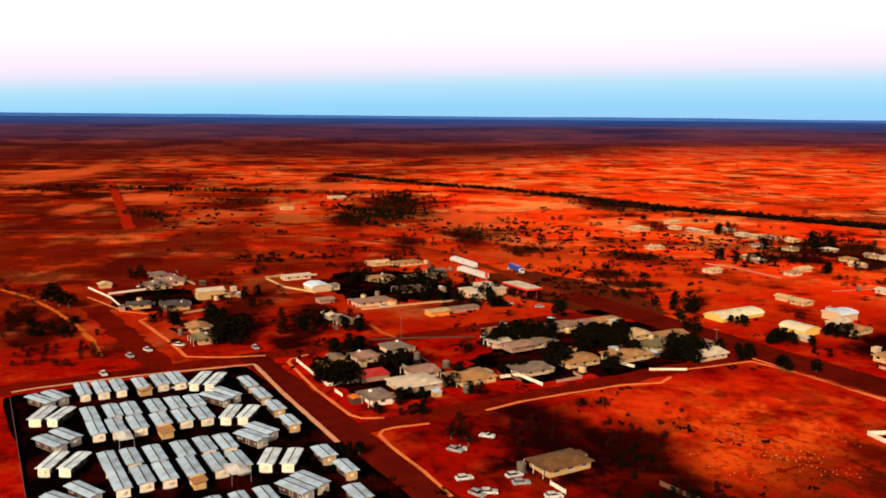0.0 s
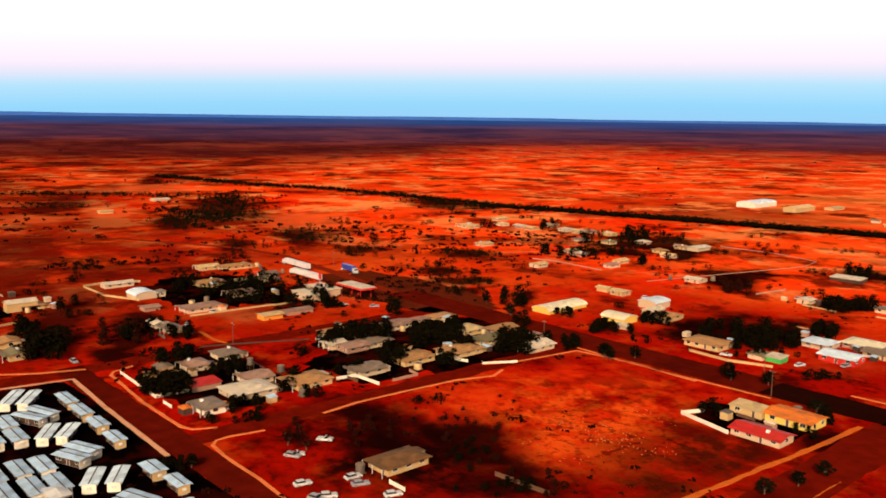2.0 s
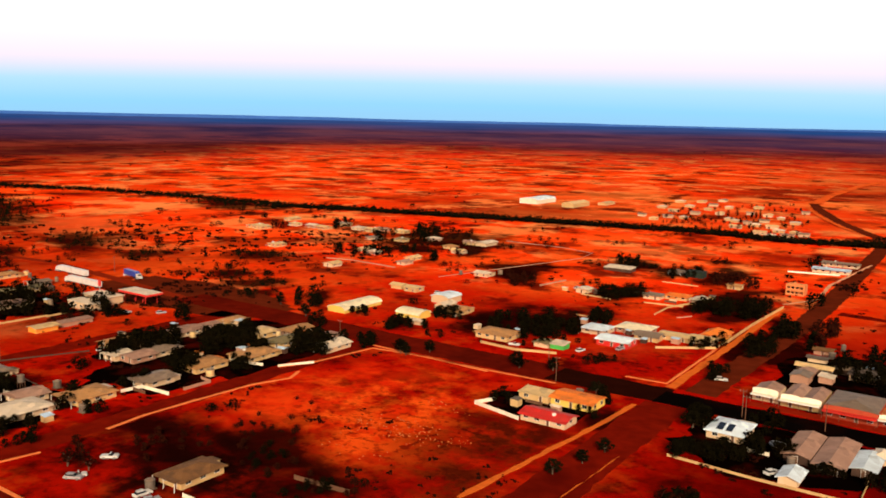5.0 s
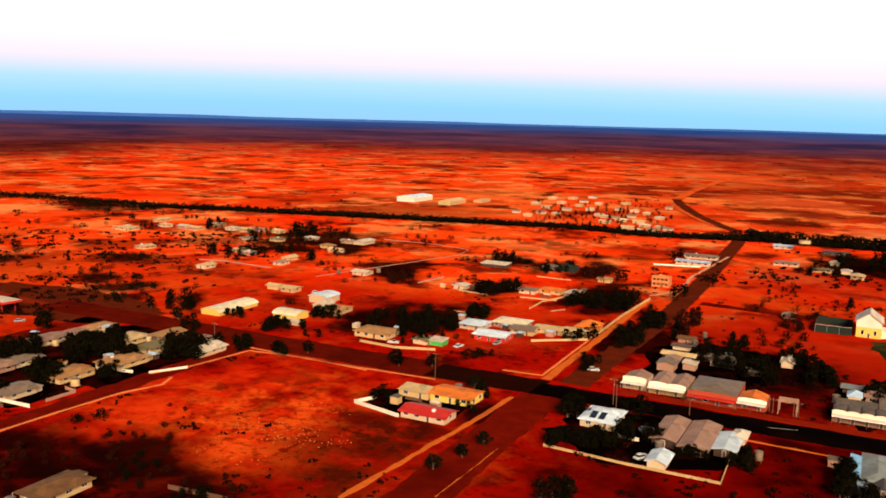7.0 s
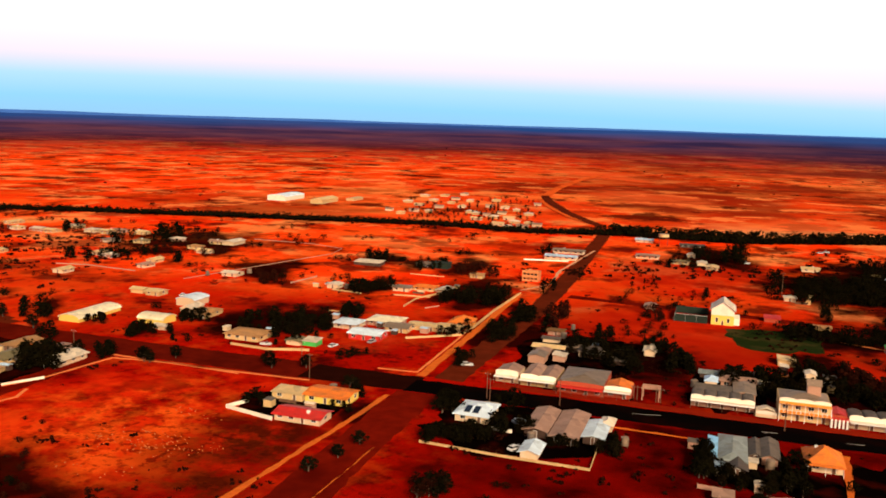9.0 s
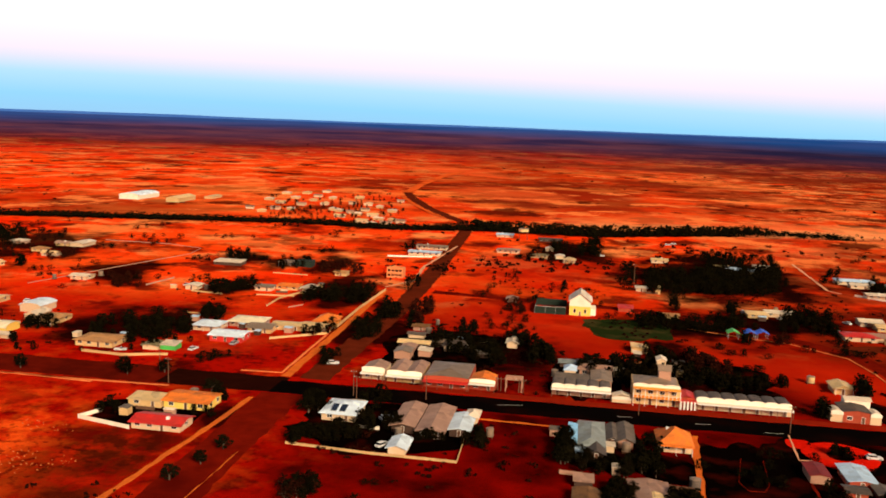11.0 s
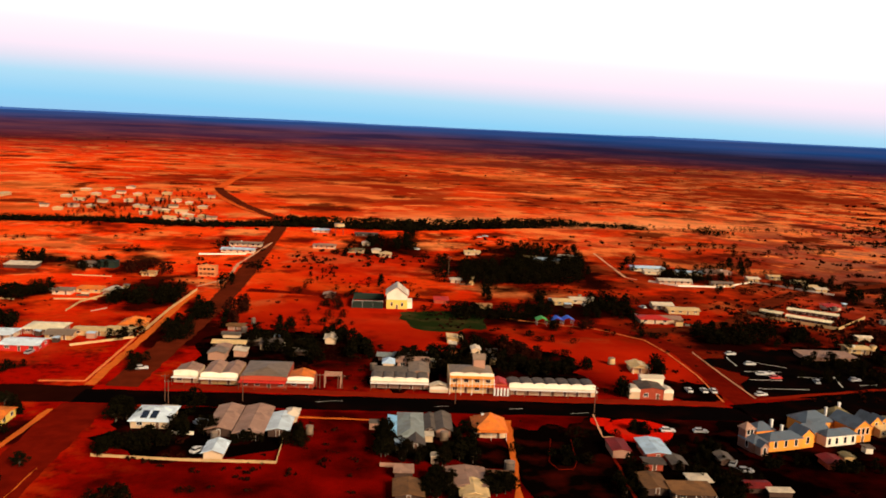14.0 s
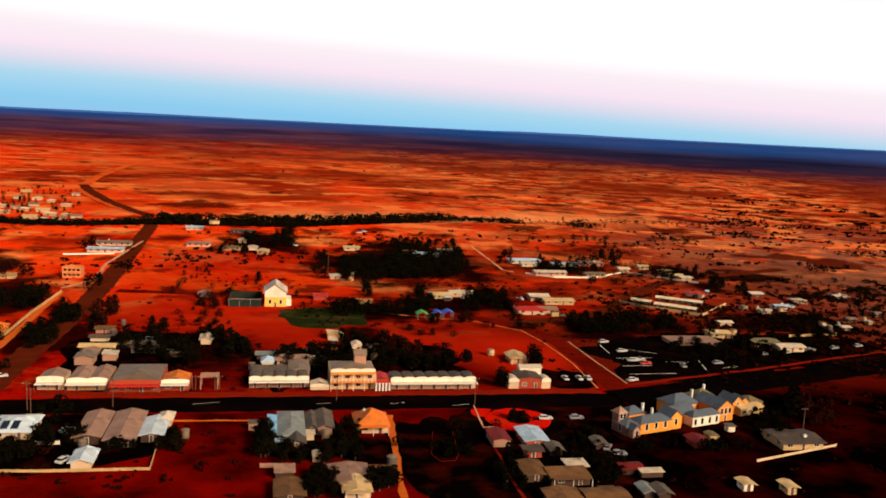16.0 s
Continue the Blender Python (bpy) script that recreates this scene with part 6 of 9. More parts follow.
strip_mesh("path", [(-490.4, 22.2), (-459.0, 34.0), (-421.6, 41.4), (-385.2, 46.2), (-358.0, 47.8), (-333.6, 46.8)], 2.2, 0.06, M["dirt_track"], "pale winding dirt track", "path", thick=0.3, jag=0.4)
thicket((-392, 77), (-385, 91), (-373, 73), (-366, 86), 11, 3.8, 6.0)
thicket((-363, 98), (-356, 111), (-329, 88), (-323, 100), 20, 4.5, 7.5, wide=1.3)
thicket((-422, 128), (-417, 137), (-390, 118), (-386, 127), 5, 4.5, 6.8)
thicket((-485, 90), (-473, 113), (-413, 76), (-402, 95), 13, 3.0, 5.2)
thicket((-515, 89), (-509, 99), (-479, 83), (-475, 92), 5, 4.5, 6.8)
thicket((-386, 100), (-382, 108), (-365, 95), (-361, 102), 7, 4.5, 6.8)
thicket((-366, 127), (-358, 142), (-328, 113), (-320, 127), 10, 4.5, 6.8, dry=True)
thicket((-342, 127), (-340, 131), (-324, 120), (-322, 124), 4, 4.5, 6.8)

# compound by the highway and the roadhouse block
fence([(-456.2, 151.7), (-458.4, 162.3), (-451.3, 179.8)], 1.5, "wall_cream", "cream wall round a depot yard")
fence([(-454.6, 151.2), (-425.5, 152.1), (-406.0, 161.0)], 1.3, "wall_cream", "cream wall round a depot yard")
building("shed", -451.0, -444.0, 158.5, 173.7, 2.3, 0.9, "gable", "wall_white", "iron_white", "long white depot building", "shed", over=0.75)
building("shed", -419.2, -407.2, 160.0, 170.5, 2.2, 1.8, "vault", "wall_white", "iron_cool", "white gabled depot shed", "shed", windows=False, over=0.4)
building("shed", -414.3, -408.3, 171.9, 175.4, 2.3, 0.5, "skillion", "wall_white", "iron_grey", "small white lean-to beside the depot", "shed", over=0.4)
building("shed", -386.7, -380.7, 153.4, 160.6, 2.0, 0.8, "gable", "wall_pink", "iron_pink", "small pink shed on red dirt", "shed", windows=False, over=0.75)
building("house", -355.4, -347.4, 144.2, 148.4, 2.3, 1.3, "gable", "wall_white", "iron_white", "white house among dark trees", "house", over=0.75)
building("house", -343.4, -335.4, 144.6, 150.8, 2.3, 1.2, "gable", "wall_white", "iron_grey", "low white house with grey roof", "house", veranda=2.0, over=0.75)
building("house", -374.6, -364.6, 167.0, 184.2, 2.3, 1.3, "hip", "wall_white", "iron_pink", "white house with a pink hipped roof", "house", veranda=2.0, over=0.75)
fence([(-359.6, 165.5), (-357.3, 206.8)], 1.1, "wall_cream", "long low cream wall")
fence([(-356.2, 206.1), (-356.3, 225.6)], 1.1, "wall_cream", "low cream wall along a yard")
building("house", -471.7, -462.7, 220.9, 232.3, 2.3, 1.1, "gable", "wall_cream", "iron_cream", "cream house with a cream roof", "house", veranda=1.6, over=0.75)
building("house", -464.2, -455.2, 232.3, 249.7, 2.3, 1.3, "hip", "wall_cream", "iron_tan", "cream house with a tan roof", "house", veranda=2.4, over=0.75)
building("house", -426.9, -417.9, 198.8, 211.9, 2.3, 1.4, "hip", "wall_cream", "iron_tan", "tan roofed house among trees", "house", over=0.75)
building("house", -392.6, -383.6, 199.8, 213.3, 2.3, 1.4, "hip", "wall_white", "iron_pink", "pink roofed white house among trees", "house", veranda=2.4, over=0.75)
building("house", -419.6, -411.6, 217.0, 235.9, 2.3, 1.2, "gable", "wall_cream", "iron_olive", "olive roofed house behind trees", "house", over=0.75)
building("house", -430.2, -422.2, 238.8, 247.7, 2.3, 1.2, "gable", "wall_white", "iron_grey", "small grey roofed house", "house", veranda=2.0, over=0.75)
building("shed", -337.8, -331.8, 187.1, 196.7, 2.3, 0.8, "gable", "wall_gold", "iron_cream", "small yellow shed on red dirt", "shed", windows=False, over=0.75)
building("shelter", -337.6, -333.6, 199.8, 213.8, 1.9, 0.4, "skillion", "wall_pink", "iron_pink", "long low open shelter", "shelter", windows=False, over=0.4)
strip_mesh("path", [(-331.8, 156.7), (-315.6, 155.5), (-307.6, 156.7)], 1.6, 0.07, M["dirt_track"], "pale dirt driveway", "path", thick=0.3, jag=0.4)
patch("yard", -449.6, -363.9, 167.5, 234.8, "yard", "near black ground of a house yard", "yard", z=0.030)
thicket((-358, 142), (-348, 160), (-329, 131), (-320, 147), 14, 3.8, 6.0)
thicket((-449, 196), (-441, 210), (-408, 178), (-402, 191), 11, 4.5, 6.8)
thicket((-413, 210), (-404, 227), (-368, 187), (-360, 202), 34, 4.5, 6.8, wide=1.25)
thicket((-411, 196), (-406, 207), (-391, 186), (-386, 197), 7, 4.5, 6.0)
thicket((-394, 228), (-384, 247), (-346, 200), (-338, 217), 11, 4.5, 6.8)
thicket((-365, 235), (-360, 245), (-338, 217), (-333, 227), 11, 5.2, 7.5, wide=1.2)
thicket((-438, 236), (-430, 252), (-394, 212), (-386, 227), 11, 4.5, 6.8)
thicket((-501, 251), (-492, 269), (-462, 232), (-454, 248), 8, 3.8, 6.0, dry=True)
road_train(-455.0, 272.4, 177, "car_white", "white road train with two box trailers parked")
road_train(-422.6, 258.1, 179, "car_white", "white road train standing beside the roadhouse")
road_train(-403.6, 286.8, -9, "car_blue", "deep blue lorry with a white cab", 1, "car_white")
roadhouse(-348.9, 232.1)
car(-415.3, 288.5, 20, "white")
car(-336.4, 232.5, 70, "white")
car(-324.3, 242.1, 60, "silver")

# old house block
building("house", -172.9, -164.4, 127.1, 140.4, 2.3, 1.4, "hip", "wall_cream", "iron_brown", "old cream house with a dull brown hipped roof", "house", veranda=2.0, over=0.75)
car(-190.9, 116.5, 60, "ute")
car(-173.8, 107.8, 78, "white")
car(-169.2, 119.7, 85, "white")
car(-164.7, 118.7, 70, "silver")
car(-164.0, 108.7, 60, "white")
car(-154.7, 121.1, 70, "white")
car(-195.2, 128.5, 40, "ute")
car(-190.7, 115.3, 30, "silver")
car(-164.5, 105.8, 20, "silver")
thicket((-216, 125), (-210, 136), (-196, 114), (-191, 123), 6, 2.4, 4.4, dry=True)
thicket((-204, 142), (-199, 151), (-184, 128), (-179, 136), 6, 1.8, 3.4, dry=True)
thicket((-193, 166), (-183, 185), (-158, 136), (-149, 152), 24, 0.9, 2.0, dry=True, wide=1.7)
thicket((-202, 149), (-191, 170), (-184, 136), (-173, 155), 16, 0.9, 1.8, dry=True, wide=1.7)
thicket((-173, 155), (-166, 169), (-156, 140), (-149, 152), 14, 1.2, 2.4, wide=1.6)
thicket((-151, 135), (-140, 156), (-144, 129), (-133, 149), 12, 1.4, 2.8, wide=1.4)
thicket((-207, 86), (-203, 93), (-196, 82), (-193, 88), 5, 2.2, 3.8)
thicket((-149, 153), (-139, 163), (-138, 141), (-128, 151), 9, 1.2, 2.4, dry=True, wide=1.4)
thicket((-217, 179), (-193, 203), (-178, 147), (-158, 167), 14, 0.8, 1.6, dry=True, wide=1.7)
fence([(-147.7, 148.6), (-131.1, 150.3)], 1.6, "timber", "weathered timber paling fence")

# houses between the side street and the main street
fence([(-293.3, 108.6), (-260.4, 107.2), (-259.5, 119.2), (-261.5, 126.2)], 1.5, "wall_bright", "white rendered wall round a corner yard")
patch("yard", -297.3, -238.2, 109.0, 151.5, "yard", "near black ground of a house yard", "yard", z=0.030)
patch("yard", -294.4, -216.7, 170.0, 268.1, "yard", "near black ground of a house yard", "yard", z=0.030)
building("house", -283.2, -275.5, 112.6, 121.6, 2.3, 1.3, "gable", "wall_cream", "iron_tan", "cream house with an orange tan roof", "house", over=0.75)
building("house", -289.1, -283.1, 119.0, 123.6, 2.3, 0.9, "gable", "wall_white", "iron_grey", "small grey roofed outbuilding", "house", over=0.75)
building("house", -288.1, -279.1, 127.8, 135.6, 2.3, 1.4, "hip", "wall_white", "iron_pink", "white house with a pink grey hipped roof", "house", veranda=1.6, over=0.75)
building("house", -294.1, -285.1, 142.9, 151.5, 2.3, 1.4, "hip", "wall_white", "iron_grey", "white house with a pale grey roof", "house", over=0.75)
water_tank(-269.0, 145.8, 1.1, 4.4, "iron_lead")
building("house", -243.8, -234.3, 111.5, 118.5, 2.5, 0.8, "hip", "wall_bright", "iron_grey", "broad cream house with a grey roof", "house", veranda=1.6, over=0.75)
building("house", -252.4, -240.4, 125.2, 139.7, 2.3, 1.5, "hip", "wall_white", "iron_white", "sprawling white house with pale hipped roofs", "house", over=0.75)
building("house", -261.4, -252.4, 136.5, 145.5, 2.3, 1.4, "gable", "wall_white", "iron_pink", "pale pink roofed house behind another", "house", veranda=1.6, over=0.75)
building("carport", -263.7, -257.7, 118.7, 128.8, 2.1, 0.6, "skillion", "wall_pink", "iron_red", "low red roofed carport", "carport", windows=False, over=0.4)
building("house", -248.8, -237.8, 146.4, 159.7, 2.3, 1.6, "hip", "wall_cream", "iron_tan", "cream house with a broad tan hipped roof", "house", veranda=2.4, over=0.75)
fence([(-240.1, 163.0), (-239.1, 170.2), (-226.3, 170.9)], 1.5, "wall_bright", "white wall before a house yard")
building("house", -245.6, -236.6, 170.8, 181.6, 2.3, 1.3, "gable", "wall_white", "iron_grey", "white house with a grey gabled roof", "house", veranda=2.4, over=0.75)
fence([(-226.5, 177.1), (-226.4, 188.0), (-232.0, 188.8)], 1.4, "wall_pink", "pink wall before a house yard")
building("house", -247.3, -237.3, 191.0, 205.3, 2.3, 1.5, "hip", "wall_cream", "iron_tan", "cream house with a tan hipped roof", "house", over=0.75)
building("house", -243.6, -233.6, 211.2, 226.6, 2.3, 1.5, "hip", "wall_cream", "iron_tan", "tan roofed house with a cream front", "house", over=0.75)
fence([(-241.2, 209.5), (-227.6, 213.1)], 1.4, "wall_bright", "white wall between two yards")
fence([(-222.2, 215.6), (-215.8, 227.3)], 1.2, "wall_bright", "low white wall along the verge")
building("house", -230.6, -220.6, 239.9, 253.5, 2.3, 1.4, "gable", "wall_white", "iron_white", "white house with a pale gabled roof", "house", veranda=2.4, over=0.75)
building("house", -238.3, -231.3, 251.5, 260.9, 2.3, 1.2, "hip", "wall_pink", "iron_pink", "pink roofed house behind a white one", "house", over=0.75)
building("house", -291.4, -282.4, 216.5, 230.7, 2.3, 1.3, "gable", "wall_white", "iron_pink", "pink roofed house beside dark trees", "house", veranda=1.6, over=0.75)
building("house", -289.6, -282.6, 232.0, 241.5, 2.1, 1.2, "gable", "wall_pink", "iron_pink", "low pink roofed house beside trees", "house", veranda=1.6, over=0.6)
building("house", -290.0, -283.4, 245.5, 256.5, 2.0, 1.0, "hip", "wall_cream", "iron_tan", "low tan roofed house beside trees", "house", over=0.6)
building("house", -265.8, -255.8, 238.3, 248.6, 2.5, 1.4, "hip", "wall_cream", "iron_cream", "cream house among dark trees", "house", over=0.75)
building("house", -248.0, -240.0, 233.9, 246.1, 2.3, 1.3, "gable", "wall_cream", "iron_olive", "olive roofed house among trees", "house", veranda=2.4, over=0.75)
building("house", -295.6, -288.6, 191.5, 202.4, 2.3, 1.1, "gable", "wall_cream", "iron_tan", "tan roofed house behind trees", "house", over=0.75)
building("house", -279.6, -272.6, 183.0, 190.1, 2.3, 1.1, "gable", "wall_white", "iron_white", "small white house among trees", "house", veranda=1.6, over=0.75)
building("house", -272.7, -264.7, 185.0, 195.0, 2.3, 1.2, "gable", "wall_pink", "iron_pink", "low pink roofed house", "house", over=0.75)
building("house", -273.5, -265.5, 196.0, 207.0, 2.3, 1.2, "hip", "wall_white", "iron_grey", "grey roofed house in the trees", "house", over=0.75)
building("house", -256.7, -249.7, 249.3, 262.2, 2.3, 1.1, "gable", "wall_pink", "iron_tan", "tan roofed outbuilding by the street", "house", veranda=2.0, over=0.75)
fence([(-308.4, 145.6), (-305.1, 155.5), (-292.2, 185.3)], 0.7, "wall_dark", "weathered timber fence behind the yards")
fence([(-302.7, 154.2), (-262.7, 149.9)], 0.7, "wall_dark", "weathered timber fence between two yards")
thicket((-280, 111), (-272, 125), (-262, 104), (-254, 117), 34, 3.8, 6.0, wide=1.2)
thicket((-309, 129), (-304, 140), (-287, 120), (-282, 130), 10, 4.5, 6.8)
thicket((-278, 136), (-274, 144), (-269, 131), (-264, 139), 8, 3.8, 6.0)
thicket((-241, 123), (-236, 132), (-231, 118), (-226, 127), 7, 3.0, 5.2)
thicket((-252, 148), (-249, 153), (-238, 140), (-236, 144), 5, 3.8, 6.0)
thicket((-289, 186), (-283, 196), (-274, 177), (-269, 186), 8, 3.8, 6.0)
thicket((-298, 198), (-286, 221), (-279, 185), (-267, 207), 63, 3.8, 6.0, wide=1.2)
thicket((-277, 227), (-267, 246), (-256, 210), (-247, 227), 52, 4.5, 6.8, wide=1.25)
thicket((-243, 244), (-236, 257), (-225, 227), (-219, 239), 37, 4.5, 6.8, wide=1.2)
thicket((-258, 197), (-254, 205), (-243, 186), (-239, 193), 11, 4.5, 6.8)
thicket((-239, 209), (-236, 214), (-231, 202), (-228, 206), 7, 3.8, 5.2)
thicket((-225, 259), (-221, 267), (-217, 250), (-213, 258), 8, 3.8, 5.2)
thicket((-248, 225), (-245, 231), (-241, 219), (-238, 224), 7, 3.8, 6.0)
thicket((-316, 244), (-314, 249), (-298, 231), (-296, 235), 4, 4.5, 6.0)
thicket((-252, 170), (-247, 179), (-243, 164), (-239, 173), 7, 3.0, 5.2)
thicket((-232, 145), (-229, 150), (-230, 144), (-227, 149), 4, 3.0, 4.5)
thicket((-230, 109), (-222, 125), (-228, 108), (-219, 123), 7, 2.2, 3.8)
tree(-199.1, 258.1, 6.0)
tree(-196.2, 257.5, 5.0)
tree(-298.2, 291.2, 6.0)
tree(-271.4, 280.8, 6.0, wide=1.3)

# sheds and houses north of the main street
building("shed", -272.0, -261.5, 296.0, 323.0, 1.5, 1.9, "vault", "wall_yellow", "iron_bright", "long cream shed with a white curved roof", "shed", windows=False, over=0.4)
building("shed", -284.0, -277.0, 358.7, 363.6, 2.3, 1.1, "gable", "wall_cream", "iron_cream", "small cream shed on red dirt", "shed", windows=False, over=0.75)
building("shed", -273.9, -265.9, 356.9, 364.1, 2.3, 0.9, "gable", "wall_cream", "iron_cream", "low cream shed on red dirt", "shed", over=0.75)
building("shed", -235.2, -229.3, 331.1, 341.1, 2.6, 1.6, "gable", "wall_white", "iron_white", "white gabled shed on red dirt", "shed", windows=False, over=0.4)
building("shed", -246.5, -236.5, 343.9, 355.8, 3.0, 1.4, "vault", "wall_white", "iron_cool", "tall white roofed shed", "shed", windows=False, over=0.4)
building("shed", -240.5, -227.5, 308.0, 317.0, 1.9, 1.8, "vault", "wall_yellow", "iron_bright", "cream shed with a white curved roof", "shed", windows=False, over=0.4)
building("shed", -226.8, -220.8, 300.2, 303.9, 2.0, 0.7, "gable", "wall_white", "iron_white", "tiny white shed by the street", "shed", windows=False, over=0.75)
building("house", -227.7, -217.7, 325.5, 337.2, 2.5, 1.6, "hip", "wall_cream", "iron_tan", "beige house with a hipped roof", "house", veranda=2.4, over=0.75)
building("house", -191.4, -176.1, 299.4, 310.4, 2.5, 1.5, "hip", "wall_cream", "iron_tan", "beige house with a round topped porch", "house", over=0.75)
fence([(-184.1, 292.1), (-166.5, 290.7), (-158.1, 294.0), (-151.6, 296.1)], 1.3, "wall_cream", "cream wall along the house yards")
building("shed", -164.6, -158.6, 301.5, 307.7, 2.0, 0.6, "gable", "wall_white", "iron_olive", "small olive roofed shed", "shed", windows=False, over=0.75)
building("shed", -158.0, -152.0, 302.9, 308.3, 2.0, 0.6, "skillion", "green", "iron_white", "bright green sided garden shed", "shed", windows=False, over=0.4)
building("shop", -146.1, -132.6, 320.7, 330.7, 2.7, 1.2, "gable", "iron_red", "iron_cool", "red brick building with a white roof", "shop", over=0.75)
building("house", -160.1, -149.4, 335.6, 345.6, 2.5, 1.4, "hip", "wall_white", "iron_cool", "white house with a pale roof", "house", veranda=2.0, over=0.75)
building("house", -148.8, -134.4, 346.6, 357.6, 2.5, 1.4, "hip", "wall_pink", "iron_bright", "pale pink roofed house", "house", veranda=2.0, over=0.75)
building("house", -137.2, -127.2, 338.8, 347.8, 2.3, 1.3, "gable", "wall_cream", "iron_grey", "grey roofed house beside a yard", "house", over=0.75)
building("shed", -129.3, -112.7, 346.6, 353.6, 2.3, 0.8, "gable", "wall_cream", "iron_cream", "long low cream roofed building", "shed", over=0.75)
building("shop", -117.1, -107.1, 347.7, 355.7, 2.3, 0.9, "gable", "wall_white", "iron_cream", "cream roofed building on the corner", "shop", over=0.75)
building("house", -114.6, -105.6, 357.6, 370.0, 2.5, 2.0, "hip", "wall_gold", "iron_rust", "house with a rusted orange hipped roof", "house", veranda=1.6, over=0.75)
fence([(-124.3, 330.3), (-104.7, 345.1), (-104.4, 360.3)], 1.2, "wall_cream", "low cream wall round a corner")
building("house", -202.0, -195.6, 414.6, 421.6, 2.3, 0.8, "gable", "wall_white", "iron_white", "small white house by a wall", "house", over=0.75)
fence([(-197.1, 411.1), (-179.4, 408.6)], 1.0, "wall_cream", "cream wall beside dark trees")
building("house", -167.7, -159.1, 423.9, 431.9, 2.3, 1.2, "hip", "wall_white", "iron_grey", "grey roofed house among trees", "house", over=0.75)
building("house", -158.4, -146.9, 430.3, 438.3, 2.3, 1.3, "hip", "wall_cream", "iron_rust", "orange roofed house beside trees", "house", over=0.75)
fence([(-162.6, 412.8), (-143.5, 415.5)], 0.9, "wall_cream", "cream wall before the houses")
fence([(-147.8, 388.6), (-148.6, 408.7), (-142.6, 426.3)], 1.2, "wall_cream", "cream wall round a corner")
building("house", -143.9, -137.6, 428.5, 436.5, 2.3, 1.1, "gable", "wall_white", "iron_white", "white house at the end of a wall", "house", veranda=2.4, over=0.75)
fence([(-137.2, 389.7), (-132.6, 397.2)], 0.7, "wall_pink", "short pink wall beside bare ground")
fence([(-177.2, 364.6), (-168.5, 364.5)], 0.7, "wall_cream", "short cream wall in the dirt")
fence([(-102.9, 446.1), (-104.4, 396.8), (-103.8, 358.3)], 1.8, "wall_cream", "long cream wall beside the street")
building("carport", -220.8, -203.7, 491.3, 500.3, 2.1, 0.6, "skillion", "wall_dark", "iron_white", "white roofed open carport", "carport", windows=False, over=0.4)
building("house", -183.5, -175.6, 503.2, 511.2, 2.3, 1.3, "hip", "wall_dark", "iron_grey", "grey roofed house among trees", "house", veranda=1.6, over=0.75)
building("shed", -172.8, -162.6, 501.7, 509.7, 3.6, 0.6, "flat", "screen", "screen", "dark green clad water works shed", "shed", windows=False, over=0.4)
fence([(-177.3, 476.2), (-156.1, 475.5)], 0.7, "wall_cream", "low cream wall below the green shed")
building("shed", -141.4, -134.4, 480.6, 487.6, 2.3, 0.9, "gable", "wall_cream", "iron_tan", "small tan shed beside trees", "shed", over=0.75)
old_store(-106.9, 486.4)
building("house", -117.1, -96.0, 576.1, 585.1, 2.3, 1.3, "gable", "wall_white", "iron_blue", "long house with blue grey roofs", "house", veranda=1.6, over=0.75)
building("house", -117.4, -95.8, 606.1, 614.1, 2.3, 1.3, "gable", "wall_white", "iron_grey", "grey roofed house behind another", "house", veranda=1.6, over=0.75)
fence([(-128.7, 563.0), (-99.9, 570.1)], 1.3, "wall_bright", "white fence before the grey roofed houses")
thicket((-306, 311), (-296, 318), (-284, 288), (-275, 295), 10, 4.5, 6.8)
thicket((-266, 300), (-257, 306), (-259, 292), (-249, 298), 8, 3.0, 4.5)
thicket((-267, 279), (-262, 283), (-253, 265), (-248, 268), 5, 3.8, 5.2)
thicket((-234, 295), (-226, 300), (-224, 281), (-216, 286), 11, 3.8, 6.0)
thicket((-229, 323), (-219, 330), (-222, 314), (-213, 320), 10, 3.8, 6.0)
thicket((-222, 303), (-214, 308), (-199, 272), (-192, 277), 5, 3.0, 4.5)
thicket((-208, 331), (-180, 350), (-191, 304), (-165, 321), 18, 3.8, 6.0, wide=1.2)
thicket((-191, 336), (-176, 346), (-173, 305), (-159, 313), 17, 3.8, 6.0, wide=1.2)
thicket((-174, 340), (-165, 346), (-165, 321), (-156, 327), 14, 3.8, 6.0)
thicket((-169, 364), (-160, 370), (-161, 348), (-153, 354), 11, 4.5, 6.8)
thicket((-176, 303), (-162, 311), (-171, 293), (-157, 302), 5, 2.2, 3.8)
thicket((-196, 425), (-174, 441), (-185, 401), (-164, 416), 37, 3.8, 6.0, wide=1.3)
thicket((-141, 422), (-126, 432), (-132, 396), (-118, 405), 20, 4.5, 6.8, wide=1.2)
thicket((-126, 424), (-109, 435), (-120, 401), (-103, 412), 26, 4.5, 6.8, wide=1.2)
thicket((-123, 443), (-110, 452), (-117, 422), (-105, 430), 14, 3.8, 6.0)
thicket((-233, 527), (-216, 540), (-219, 496), (-203, 507), 13, 4.5, 6.8)
thicket((-191, 516), (-171, 530), (-179, 486), (-161, 500), 13, 3.8, 6.0)
thicket((-161, 511), (-146, 522), (-149, 474), (-135, 484), 11, 4.5, 6.8, dry=True)
thicket((-137, 504), (-132, 508), (-131, 482), (-126, 486), 5, 4.5, 6.0, dry=True)
thicket((-129, 613), (-122, 618), (-122, 579), (-115, 584), 5, 4.5, 6.8)
thicket((-100, 376), (-91, 381), (-88, 333), (-80, 337), 20, 3.8, 6.0, wide=1.3)
thicket((-95, 406), (-88, 411), (-88, 377), (-81, 382), 11, 4.5, 6.8, wide=1.2)
